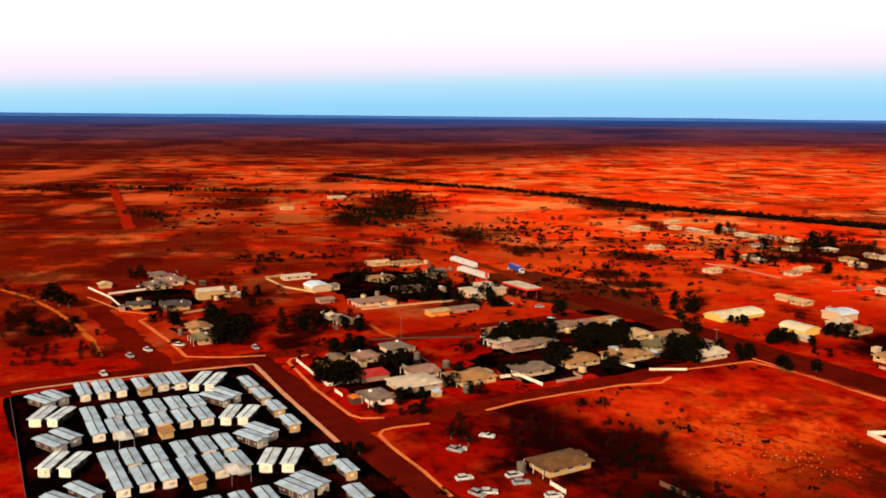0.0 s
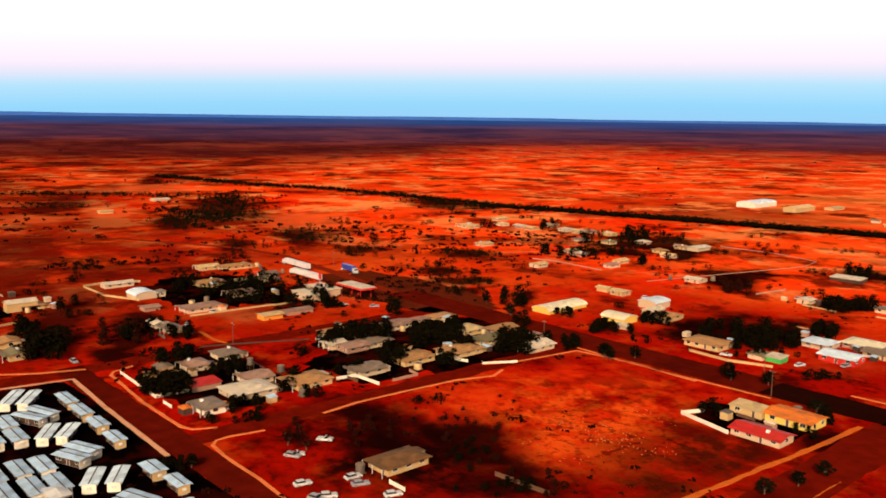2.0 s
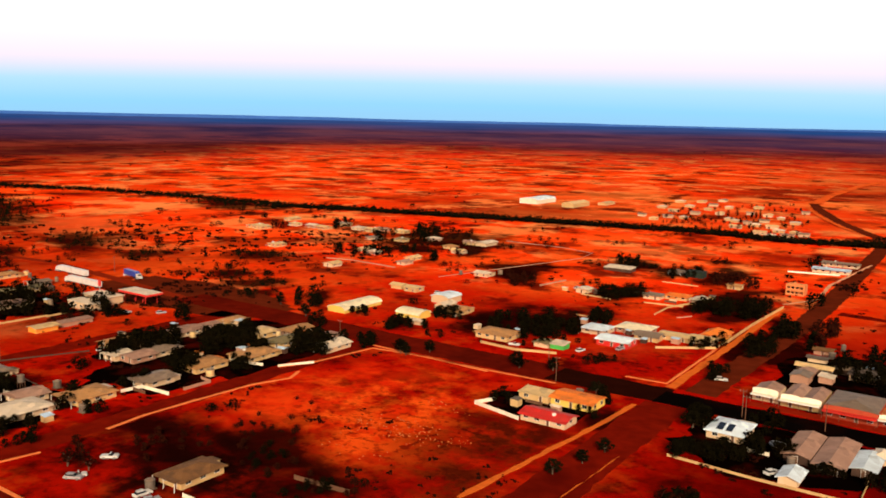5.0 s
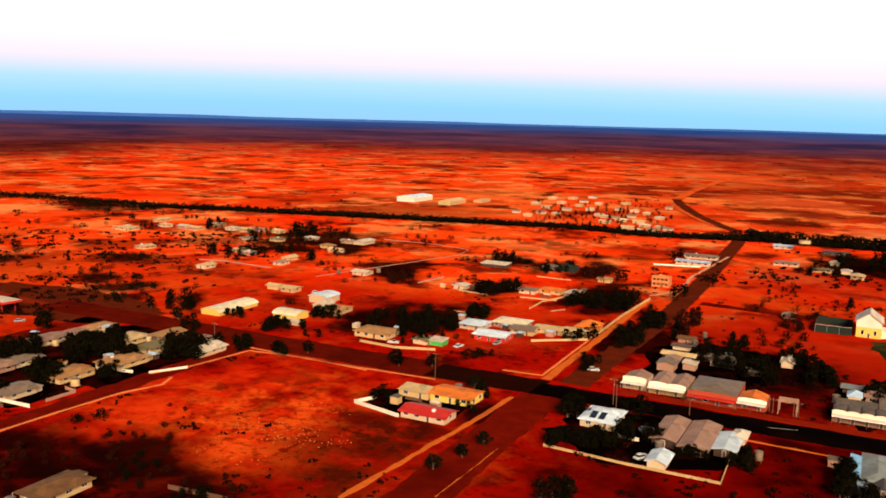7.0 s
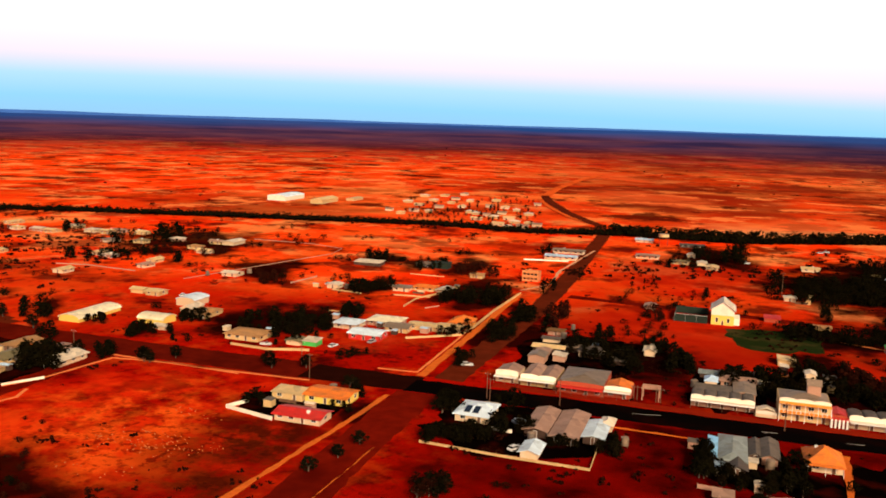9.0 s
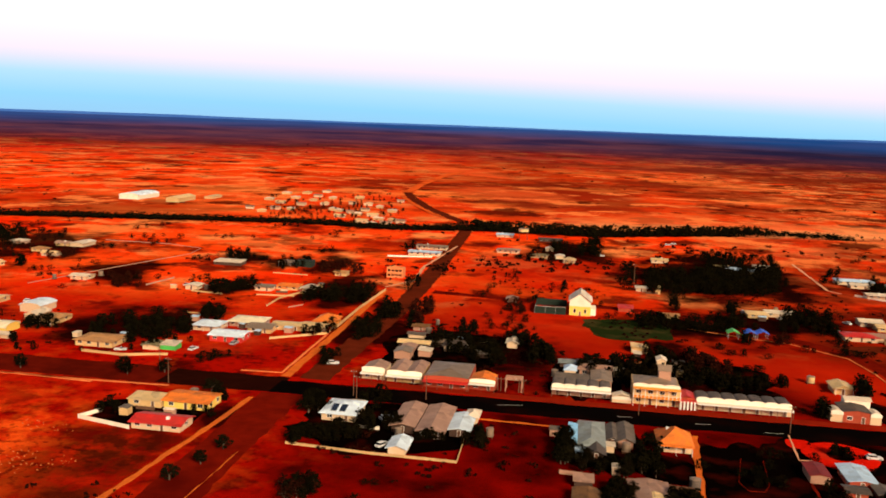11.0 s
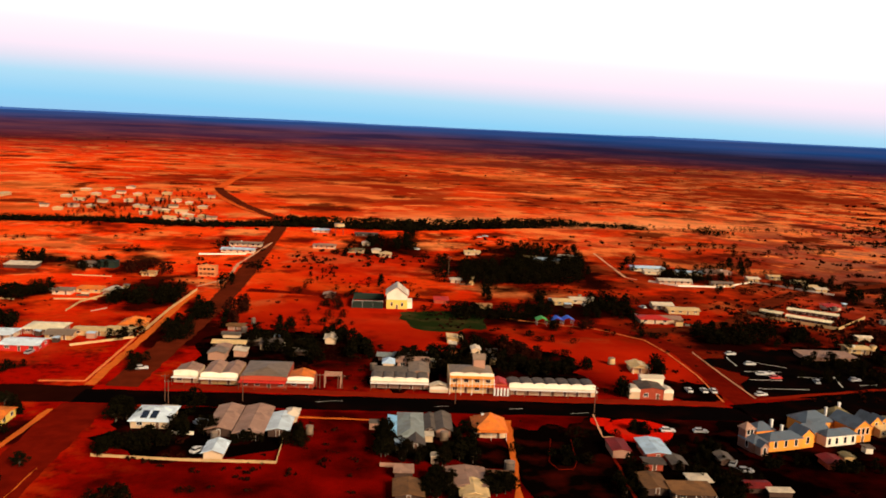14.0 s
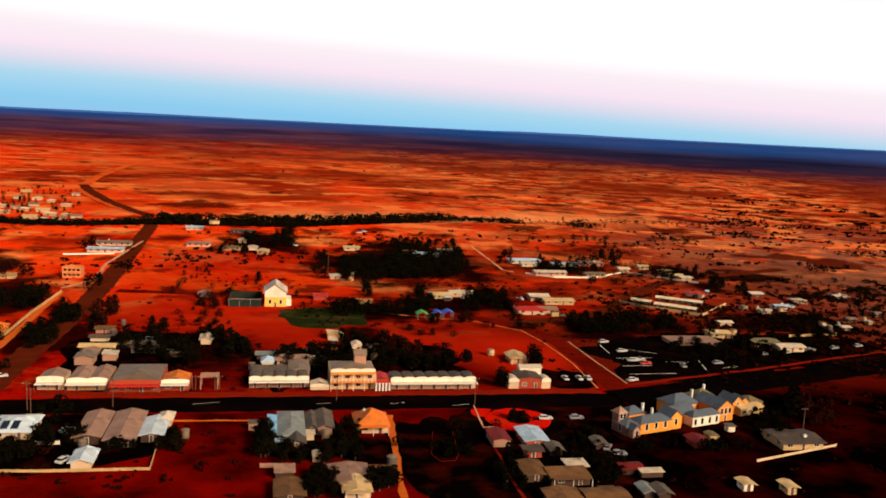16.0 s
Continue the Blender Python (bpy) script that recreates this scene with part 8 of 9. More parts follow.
building("house", 93.7, 112.7, 579.8, 587.8, 2.3, 0.7, "skillion", "wall_white", "iron_blue", "long blue grey roof among trees", "house", over=0.4)
building("house", 88.0, 96.5, 592.2, 599.2, 2.3, 0.9, "gable", "wall_cream", "iron_cream", "cream house among trees", "house", veranda=1.6, over=0.75)
building("house", 31.4, 37.1, 493.4, 499.4, 2.3, 0.9, "hip", "wall_white", "iron_white", "small white building below a mast", "house", over=0.75)
pole(30.1, 497.6, 15.0)

# creek end houses
building("house", -69.3, -56.1, 698.7, 706.7, 2.3, 1.1, "gable", "wall_white", "iron_blue", "blue grey roofed house by the creek", "house", over=0.75)
building("house", -59.8, -44.4, 611.0, 620.0, 2.3, 1.3, "hip", "wall_white", "iron_pink", "white house with pink roof by the creek", "house", veranda=2.4, over=0.75)
building("shed", -34.3, -16.5, 685.4, 694.4, 2.3, 0.9, "gable", "wall_dark", "iron_dark", "dull grey roofed shed by the creek", "shed", over=0.75)
building("house", -34.5, -23.5, 596.0, 604.0, 2.3, 1.1, "hip", "wall_cream", "iron_olive", "olive roofed house by the creek", "house", veranda=2.0, over=0.75)
building("house", -26.1, -20.7, 632.4, 639.4, 2.3, 1.1, "gable", "wall_white", "iron_white", "white house among trees by the creek", "house", over=0.75)
building("shed", -17.8, -12.3, 598.0, 605.0, 2.2, 0.9, "gable", "wall_white", "iron_white", "small white shed by the creek", "shed", windows=False, over=0.75)
building("house", -11.8, -4.5, 581.3, 589.3, 2.3, 1.1, "gable", "wall_cream", "iron_cream", "cream house with bright front", "house", veranda=2.4, over=0.75)
water_tank(-47.1, 689.7, 4.0, 9.0)
thicket((-24, 664), (-10, 667), (-22, 620), (-9, 622), 17, 4.5, 6.8)
thicket((-3, 685), (15, 688), (-3, 609), (13, 612), 26, 5.2, 8.2, wide=1.2)
thicket((-39, 604), (-18, 607), (-37, 579), (-17, 581), 11, 3.8, 5.2)
car(13.7, 622.6, 0, "white")
car(66.9, 705.1, 0, "white")
car(72.3, 713.4, 0, "white")

# small sheds in the back yards behind the shops
building("shed", -70.3, -63.6, 350.1, 353.6, 2.0, 0.5, "gable", "wall_white", "iron_lead", "small lead grey shed behind the shops", "shed", windows=False, over=0.75)
building("shed", -58.9, -50.1, 338.2, 342.7, 2.3, 0.5, "skillion", "wall_dark", "iron_grey", "small grey iron shed behind the shops", "shed", windows=False, over=0.4)
building("shed", -49.5, -43.0, 332.4, 337.9, 2.0, 0.5, "gable", "wall_pink", "iron_white", "small white shed behind the shops", "shed", windows=False, over=0.75)
building("shed", -28.5, -24.8, 347.9, 351.4, 2.3, 0.5, "skillion", "wall_white", "iron_white", "small white shed behind the shops", "shed", windows=False, over=0.4)
building("shed", -6.0, 0.1, 323.7, 328.2, 2.0, 0.5, "gable", "wall_dark", "iron_slate", "small blue grey shed behind the shops", "shed", windows=False, over=0.75)
building("shed", 0.5, 6.6, 321.4, 326.9, 2.3, 0.5, "skillion", "wall_pink", "iron_lead", "small lead grey shed behind the shops", "shed", windows=False, over=0.4)
building("shed", 6.8, 12.5, 323.9, 327.4, 2.0, 0.5, "gable", "wall_white", "iron_grey", "small grey iron shed behind the shops", "shed", windows=False, over=0.75)
building("shed", 29.3, 32.5, 330.1, 334.6, 2.3, 0.5, "skillion", "wall_dark", "iron_pink", "small pink roofed shed behind the shops", "shed", windows=False, over=0.4)
building("shed", -68.2, -63.6, 327.9, 333.4, 2.0, 0.5, "gable", "wall_pink", "iron_pink", "small pink roofed shed behind the shops", "shed", windows=False, over=0.75)
building("shed", 13.9, 17.8, 315.4, 318.9, 2.3, 0.5, "skillion", "wall_white", "iron_white", "small white shed behind the shops", "shed", windows=False, over=0.4)
building("shed", -38.9, -33.7, 327.1, 331.6, 2.0, 0.5, "gable", "wall_dark", "iron_lead", "small lead grey shed behind the shops", "shed", windows=False, over=0.75)
building("shed", -60.6, -56.0, 322.3, 327.8, 2.3, 0.5, "skillion", "wall_pink", "iron_white", "small white shed behind the shops", "shed", windows=False, over=0.4)
building("shed", 37.4, 41.2, 336.3, 339.8, 2.0, 0.5, "gable", "wall_white", "iron_lead", "small lead grey shed behind the shops", "shed", windows=False, over=0.75)
building("shed", 22.4, 25.2, 342.8, 347.3, 2.3, 0.5, "skillion", "wall_dark", "iron_white", "small white shed behind the shops", "shed", windows=False, over=0.4)

# red roofed compound on the corner
building("house", -125.2, -110.2, 222.4, 230.4, 2.3, 1.4, "gable", "wall_white", "iron_red", "white house with a red iron roof", "house", over=0.75)
fence([(-144.0, 225.9), (-125.5, 221.5)], 1.6, "wall_bright", "white rendered wall of a compound")
fence([(-144.0, 225.9), (-140.6, 233.2)], 1.6, "wall_bright", "white rendered back wall of a compound")
building("wing", -136.1, -125.4, 240.3, 246.3, 2.3, 0.6, "skillion", "wall_cream", "iron_cream", "cream low wing of a compound", "house", over=0.4)
building("shop", -124.8, -110.5, 241.2, 251.2, 2.7, 1.1, "gable", "wall_yellow", "iron_rust", "cream building with a rusted orange roof", "shop", over=0.75)
patch("yard", -142.7, -110.0, 224.2, 247.8, "yard", "near black ground of a house yard", "yard", z=0.030)
thicket((-145, 236), (-139, 240), (-140, 229), (-135, 233), 4, 2.5, 4.0, wide=1.1)
thicket((-118, 258), (-114, 261), (-113, 248), (-109, 251), 7, 3.0, 4.5)
thicket((-119, 241), (-111, 245), (-114, 231), (-106, 236), 5, 2.0, 3.0)

# fenced block by the crossing
fence([(-78.6, 222.0), (-55.8, 220.4), (-30.1, 220.2), (-30.5, 236.2)], 1.0, "wall_cream", "cream panel fence round a yard", step=3.0)
patch("yard", -80.8, -29.7, 221.3, 263.6, "yard", "near black ground of a house yard", "yard", z=0.030)
building("house", -75.0, -64.8, 243.5, 256.5, 2.6, 1.9, "hip", "wall_white", "iron_cool", "house with a cool white roof and dark solar panels", "house", over=0.75)
solar_panels(-69.9, 243.6)
building("house", -52.2, -45.8, 238.6, 258.6, 2.5, 1.2, "gable", "wall_dark", "iron_pink", "long house with a dusty pink grey gable", "house", axis='y', over=0.75)
building("house", -44.0, -36.6, 236.0, 258.6, 2.5, 1.3, "gable", "wall_dark", "iron_pink", "wide dusty roofed house beside its twin", "house", axis='y', over=0.75)
building("house", -35.2, -29.6, 239.5, 253.5, 2.4, 0.9, "gable", "wall_dark", "iron_cool", "white roofed house wing", "house", axis='y', over=0.75)
building("shed", -31.6, -28.6, 251.7, 257.7, 2.7, 1.1, "hip", "wall_white", "iron_white", "small white roofed lookout", "shed", windows=False, over=0.75)
building("shed", -49.4, -44.6, 221.8, 229.8, 2.2, 1.2, "gable", "wall_white", "iron_cool", "small white gabled shed", "shed", axis='y', windows=False, over=0.75)
car(-52.1, 226.9, 60, "white")
car(-54.8, 246.6, 30, "white")
car(-56.1, 248.9, 40, "silver")
thicket((-80, 231), (-63, 241), (-76, 220), (-60, 229), 43, 2.4, 4.2, wide=1.5)
thicket((-85, 258), (-79, 261), (-80, 245), (-75, 248), 13, 3.8, 6.0)
thicket((-64, 247), (-60, 249), (-60, 233), (-57, 235), 10, 3.0, 4.5)
thicket((-30, 237), (-24, 236), (-30, 233), (-24, 232), 11, 3.0, 4.5)
thicket((-69, 268), (-61, 272), (-65, 254), (-58, 259), 8, 3.0, 4.5)
thicket((-55, 244), (-50, 246), (-53, 237), (-49, 240), 8, 3.0, 4.5)
thicket((-45, 238), (-36, 237), (-44, 233), (-35, 233), 8, 2.2, 3.8)
thicket((-27, 245), (-25, 245), (-26, 236), (-24, 236), 5, 3.0, 4.5)
thicket((-70, 195), (-62, 197), (-67, 186), (-59, 188), 10, 3.0, 4.5, dry=True)
thicket((-69, 196), (-63, 200), (-66, 187), (-60, 191), 8, 3.0, 4.5)
tree(-93.5, 214.0, 4.0, wide=1.3)
tree(-94.8, 202.7, 4.0, wide=1.3)
tree(-97.8, 191.6, 4.0, wide=1.3)
tree(-86.4, 352.9, 4.0, wide=1.3)

# blue roofed villa
patch("yard", -2.8, 18.7, 223.6, 259.8, "yard", "near black ground of a house yard", "yard", z=0.030)
building("house", 2.2, 8.8, 237.0, 256.8, 2.5, 1.4, "hip", "wall_dark", "iron_slate", "villa with a faded blue hipped roof", "house", axis='y', over=0.75)
building("wing", 4.9, 8.9, 231.7, 242.7, 2.3, 1.1, "gable", "wall_dark", "iron_dark", "olive roofed wing of a villa", "house", axis='y', over=0.75)
building("carport", -0.9, 2.2, 237.8, 253.8, 2.2, 0.5, "skillion", "wall_dark", "iron_sky", "sky blue lean-to roof", "carport", axis='y', windows=False, over=0.4)
building("house", 10.1, 13.1, 243.9, 255.9, 2.3, 1.1, "gable", "wall_dark", "iron_lead", "grey gabled store beside a villa", "house", axis='y', over=0.75)
building("house", 13.1, 17.3, 242.8, 256.8, 2.5, 1.3, "gable", "wall_pink", "iron_lead", "tall grey gabled store", "house", axis='y', over=0.75)
building("porch", 1.3, 4.9, 229.7, 234.7, 2.0, 0.5, "skillion", "wall_white", "iron_blue", "small pale roofed porch", "porch", windows=False, over=0.4)
building("shed", 9.4, 11.9, 238.6, 241.6, 1.9, 0.3, "flat", "wall_white", "iron_white", "tiny white shed in a yard", "shed", windows=False, over=0.4)
fence([(-2.7, 219.9), (5.9, 219.3)], 1.6, "wall_pink", "pink wall at the back of a yard")
fence([(11.8, 218.9), (32.3, 216.8)], 1.4, "timber", "timber fence at the back of the yards")
thicket((-4, 249), (-0, 248), (-4, 225), (0, 225), 17, 3.0, 5.2, wide=1.2)
thicket((3, 230), (18, 230), (3, 221), (18, 220), 26, 3.0, 4.5)
thicket((18, 247), (26, 247), (16, 224), (24, 223), 20, 3.0, 4.5)
building("house", 24.6, 33.6, 243.5, 254.5, 2.7, 2.9, "hip", "wall_white", "iron_rust", "house with a tall rusted orange roof", "house", veranda=2.5, over=0.75)
patch("yard", 17.8, 33.7, 220.6, 239.5, "yard", "near black ground of a house yard", "yard", z=0.030)
building("house", 15.0, 23.9, 204.2, 215.2, 2.3, 0.9, "gable", "wall_dark", "iron_pink", "dusty pink roofed house in a back yard", "house", veranda=1.6, over=0.75)
building("house", 17.7, 23.7, 198.9, 206.9, 2.3, 1.1, "gable", "wall_white", "iron_cream", "cream roofed lean-to house", "house", veranda=2.4, over=0.75)
building("shed", 1.4, 7.9, 197.7, 206.7, 2.3, 0.8, "gable", "wall_dark", "iron_brown", "tan roofed shed in a back yard", "shed", over=0.75)
building("shed", 1.2, 5.8, 212.2, 216.2, 1.9, 0.4, "skillion", "wall_dark", "iron_pink", "pink roofed small shed", "shed", windows=False, over=0.4)
thicket((9, 215), (17, 214), (8, 200), (16, 200), 23, 3.0, 4.5)
thicket((25, 214), (32, 213), (24, 203), (30, 203), 14, 3.0, 4.5)

# park strip and circular drive
patch("yard", 32.7, 64.3, 197.0, 255.1, "yard", "dark sealed yard between blocks", "yard", z=0.045)
ring_drive(76.0, 253.0, 10.5, 11.0, 0.34)
patch("forecourt", 62.5, 70.0, 256.0, 264.0, "gravel", "red gravel apron beside the oval drive", "forecourt", z=0.07, jag=1.5)
thicket((75, 256), (79, 256), (73, 252), (78, 251), 7, 2.2, 3.8)
thicket((47, 232), (53, 232), (45, 222), (51, 221), 7, 2.0, 3.0)
strip_mesh("kerb", [(47.0, 243.6), (43.6, 226.0), (45.3, 220.8), (49.4, 221.2), (51.3, 226.0), (53.0, 243.6)], 0.1, 0.12, M["dirt_mid"], "thin dusty loop kerb in a dark yard", "kerb", thick=0.3, jag=0.03)
strip_mesh("kerb", [(64.8, 266.9), (63.2, 246.5), (66.8, 247.0)], 0.5, 0.16, M["concrete"], "pale kerb beside a red drive", "kerb", thick=0.3, jag=0.15)
strip_mesh("path", [(63.1, 235.6), (61.6, 211.0), (62.0, 196.3)], 0.8, 0.07, M["dirt_mid"], "thin red dirt track", "path", thick=0.3, jag=0.4)
building("house", 71.5, 77.8, 228.5, 239.5, 2.6, 0.7, "gable", "wall_brick", "iron_blue", "red brick house with a pale blue roof", "house", axis='y', over=0.75)
building("house", 69.3, 74.0, 221.7, 225.7, 2.3, 0.5, "gable", "wall_brick", "iron_dark", "red brick house with a dark roof", "house", over=0.75)
building("shed", 62.3, 67.2, 230.2, 239.0, 2.4, 0.7, "gable", "wall_pink", "iron_maroon", "pink walled shed with a maroon roof", "shed", axis="y", windows=False, over=0.4)
building("shed", 77.0, 80.3, 222.5, 227.5, 2.2, 0.7, "gable", "wall_dark", "iron_lead", "small pale shed in a dark yard", "shed", windows=False, over=0.75)
building("house", 78.1, 83.0, 210.4, 214.9, 2.3, 0.4, "hip", "wall_dark", "iron_white", "white flat roofed house in a dark yard", "house", over=0.75)
building("house", 65.0, 70.4, 205.5, 214.5, 2.3, 0.6, "gable", "wall_dark", "iron_brown", "brown roofed long house in a dark yard", "house", over=0.75)
building("house", 70.8, 81.2, 202.7, 208.7, 2.3, 0.5, "skillion", "wall_dark", "iron_brown", "brown roofed wing in a dark yard", "house", veranda=2.0, over=0.4)
building("shed", 66.6, 74.5, 188.3, 196.3, 2.3, 0.9, "gable", "wall_dark", "iron_brown", "worn brown roofed shed at the front", "shed", over=0.75)
building("house", 76.2, 86.3, 188.7, 195.7, 2.3, 0.7, "gable", "wall_dark", "iron_brown", "low brown roofed house at the front", "house", veranda=2.0, over=0.75)
building("carport", 97.0, 103.0, 206.2, 208.2, 1.7, 0.2, "skillion", "wall_dark", "iron_white", "cream roofed carport in a yard", "carport", windows=False, over=0.4)
building("shed", 92.6, 98.1, 208.6, 212.4, 1.9, 0.5, "gable", "wall_dark", "iron_maroon", "dull red roofed shed beside a carport", "shed", windows=False, over=0.75)
building("shed", 92.3, 95.0, 193.5, 198.5, 2.0, 0.7, "gable", "wall_dark", "iron_slate", "pale roofed caravan shed", "shed", axis='y', windows=False, over=0.75)
building("shed", 95.4, 98.5, 191.9, 196.9, 2.3, 0.8, "gable", "wall_dark", "iron_lead", "small grey roofed shed", "shed", windows=False, over=0.75)
building("shed", 92.0, 95.0, 226.7, 231.7, 2.0, 0.7, "gable", "wall_dark", "iron_lead", "tiny grey shed beside the drive", "shed", windows=False, over=0.75)
building("house", 120.8, 123.4, 195.8, 199.4, 2.2, 0.4, "gable", "wall_bright", "iron_cream", "small pale house with a cream roof", "house", over=0.75)
building("house", 131.5, 134.0, 192.9, 196.9, 2.3, 0.4, "gable", "wall_cream", "iron_cream", "tiny cream house on dark ground", "house", over=0.75)
patch("yard", 53.6, 102.7, 193.3, 265.7, "yard", "near black ground of a house yard", "yard", z=0.030)
car(84.8, 252.6, 0, "white")
car(95.1, 252.6, 0, "silver")
car(95.5, 227.0, 60, "silver")
car(97.0, 222.2, 0, "silver")
thicket((85, 244), (99, 243), (75, 214), (88, 213), 20, 2.2, 3.8)
thicket((91, 221), (99, 220), (83, 202), (91, 202), 13, 2.2, 3.8)
thicket((63, 227), (71, 226), (56, 201), (63, 200), 13, 2.2, 3.8)

# sandstone public building
courthouse()
patch("yard", 99.0, 162.0, 233.6, 264.1, "yard", "near black ground of a house yard", "yard", z=0.030)
building("house", 148.9, 162.0, 222.7, 233.7, 2.3, 1.3, "gable", "wall_cream", "iron_dark", "cream house with an olive grey roof", "house", over=0.75)
building("shed", 129.6, 132.6, 231.0, 234.6, 1.8, 0.6, "gable", "wall_cream", "iron_olive", "tiny olive cream shed on dark ground", "shed", windows=False, over=0.3)
fence([(135.7, 214.7), (168.0, 224.9)], 1.0, "wall_white", "long pale wall on dark ground")
building("shed", 139.9, 142.1, 238.5, 241.0, 1.8, 0.4, "flat", "wall_bright", "iron_lead", "small white walled shed", "shed", windows=False, over=0.4)
building("shed", 122.1, 126.9, 225.7, 231.7, 2.0, 0.8, "gable", "wall_brick", "iron_maroon", "small dull red shed beside the courthouse", "shed", windows=False, over=0.75)
thicket((118, 228), (141, 227), (116, 224), (138, 222), 11, 2.2, 3.8)
thicket((155, 251), (169, 250), (143, 231), (156, 230), 17, 3.0, 4.5)
thicket((182, 271), (197, 270), (162, 240), (176, 239), 14, 3.8, 5.2, dry=True)
thicket((103, 231), (119, 230), (101, 225), (116, 224), 10, 2.2, 3.8)
thicket((183, 274), (189, 274), (165, 245), (170, 245), 7, 4.5, 6.8)

# car park and eastern houses
patch("parking", 128.6, 202.3, 289.0, 356.4, "asphalt", "dark sealed car park with white lines", "car park", z=0.040)
patch("yard", 158.0, 271.4, 310.8, 368.0, "yard", "near black ground of a house yard", "yard", z=0.030)
for x, y, a, kind in ((141.4, 348.8, 10, "white"), (143.6, 333.5, 5, "white"), (142.5, 319.2, 0, "white"), (145.8, 320.6, 0, "ute"), (146.0, 314.6, 5, "red"), (177.2, 314.8, 10, "silver"), (160.3, 310.9, 80, "silver"), (131.0, 292.5, 15, "white")):
    car(x, y, a, kind)
for pts, w in ((((138.2, 344.9), (137.4, 331.5)), 0.35), (((137.3, 323.9), (153.1, 324.5)), 0.3), (((171.6, 320.2), (167.9, 306.0)), 0.35), (((135.1, 312.6), (148.0, 313.0)), 0.3),
               (((133.8, 301.4), (153.2, 301.9)), 0.3), (((147.0, 338.0), (158.0, 331.0)), 0.25), (((156.0, 318.0), (166.0, 318.0)), 0.25), (((176.0, 309.0), (184.0, 311.0)), 0.3)):
    strip_mesh("line", list(pts), w, 0.06, M["paint"], "white painted car park line", "road marking")
thicket((140, 398), (182, 398), (132, 362), (168, 362), 52, 3.8, 6.4, wide=1.3)
thicket((194, 332), (221, 332), (182, 310), (207, 310), 20, 2.2, 3.8)
thicket((184, 390), (193, 390), (173, 365), (181, 365), 11, 4.5, 6.8)
thicket((199, 378), (220, 379), (188, 356), (208, 356), 11, 3.0, 4.5)
thicket((170, 346), (202, 346), (153, 311), (182, 310), 26, 3.0, 4.5)
thicket((243, 362), (264, 362), (227, 336), (246, 336), 14, 3.0, 4.5)
thicket((214, 367), (238, 368), (194, 332), (216, 332), 17, 3.0, 4.5)
building("house", 118.2, 132.4, 403.7, 412.7, 2.5, 1.3, "hip", "wall_white", "iron_red", "white house with a red roof", "house", over=0.75)
building("wing", 129.4, 138.7, 405.3, 413.3, 2.5, 1.1, "gable", "wall_white", "iron_pink", "white wing with a pale pink roof", "house", over=0.75)
building("house", 134.8, 144.9, 438.5, 446.5, 2.5, 1.2, "gable", "wall_white", "iron_white", "white house with a white roof", "house", veranda=2.4, over=0.75)
building("shed", 139.6, 155.4, 428.0, 436.0, 2.3, 0.9, "gable", "wall_cream", "iron_cream", "low cream roofed shed", "shed", over=0.75)
for x, y, a, l in ((208.5, 418.5, -38, 21), (219.0, 436.0, -34, 24), (195.5, 433.0, -38, 10)):
    motel_row(x, y, a, l)
fence([(184, 436), (190.5, 424.5), (216, 403), (245, 432)], 2.0, "wall_cream", "cream wall round the motel rows")
building("house", 234.2, 242.2, 451.3, 459.3, 2.5, 1.3, "hip", "wall_white", "iron_red", "red roofed house beside the motel", "house", over=0.75)
building("shed", 171.5, 194.0, 344.0, 355.0, 1.5, 0.5, "flat", "wall_pink", "iron_pink", "wide low pink roofed shed", "shed", windows=False, over=0.4)
building("house", 197.2, 206.4, 357.3, 364.3, 2.4, 0.8, "gable", "wall_cream", "iron_cream", "cream house beside the car park", "house", veranda=2.0, over=0.75)
building("shed", 214.2, 220.6, 381.6, 385.6, 2.0, 0.7, "gable", "wall_white", "iron_white", "small white roofed shed", "shed", over=0.75)
fence([(238, 360), (265, 363), (270, 382)], 1.6, "wall_cream", "long cream wall round a dark yard")
patch("yard", 235.3, 288.0, 365.7, 411.7, "yard", "near black ground of a house yard", "yard", z=0.030)
building("house", 253.8, 259.3, 410.3, 414.3, 2.0, 0.6, "gable", "wall_white", "iron_white", "small white house by a wall", "house", over=0.75)
building("house", 268.4, 276.2, 420.2, 425.2, 2.2, 0.8, "gable", "wall_white", "iron_blue", "blue grey roofed house", "house", veranda=1.6, over=0.75)
building("house", 290.3, 297.0, 437.3, 442.3, 2.3, 0.8, "hip", "wall_white", "iron_white", "white roofed house on the east side", "house", veranda=2.0, over=0.75)
building("house", 209.4, 221.1, 341.3, 349.3, 2.3, 0.8, "gable", "wall_dark", "iron_olive", "olive roofed house beside the car park", "house", veranda=2.4, over=0.75)
building("shed", 216.9, 228.3, 333.2, 340.2, 2.3, 0.9, "gable", "wall_white", "iron_white", "white shed beside the road", "shed", over=0.75)
building("house", 291.6, 296.1, 391.4, 395.4, 2.0, 0.6, "gable", "wall_dark", "iron_grey", "pale roofed house on the eastern edge", "house", over=0.75)
building("house", 275.2, 279.3, 372.8, 376.8, 2.0, 0.6, "gable", "wall_dark", "iron_white", "pale roofed house on the eastern edge", "house", over=0.75)
building("house", 273.8, 281.0, 454.7, 461.7, 2.3, 0.9, "gable", "wall_dark", "iron_white", "pale roofed house on the eastern edge", "house", over=0.75)
building("house", 316.8, 321.6, 405.2, 409.2, 2.0, 0.6, "gable", "wall_dark", "iron_grey", "pale roofed house on the eastern edge", "house", over=0.75)
building("house", 325.3, 332.9, 449.2, 456.2, 2.3, 0.9, "gable", "wall_dark", "iron_white", "pale roofed house on the eastern edge", "house", over=0.75)
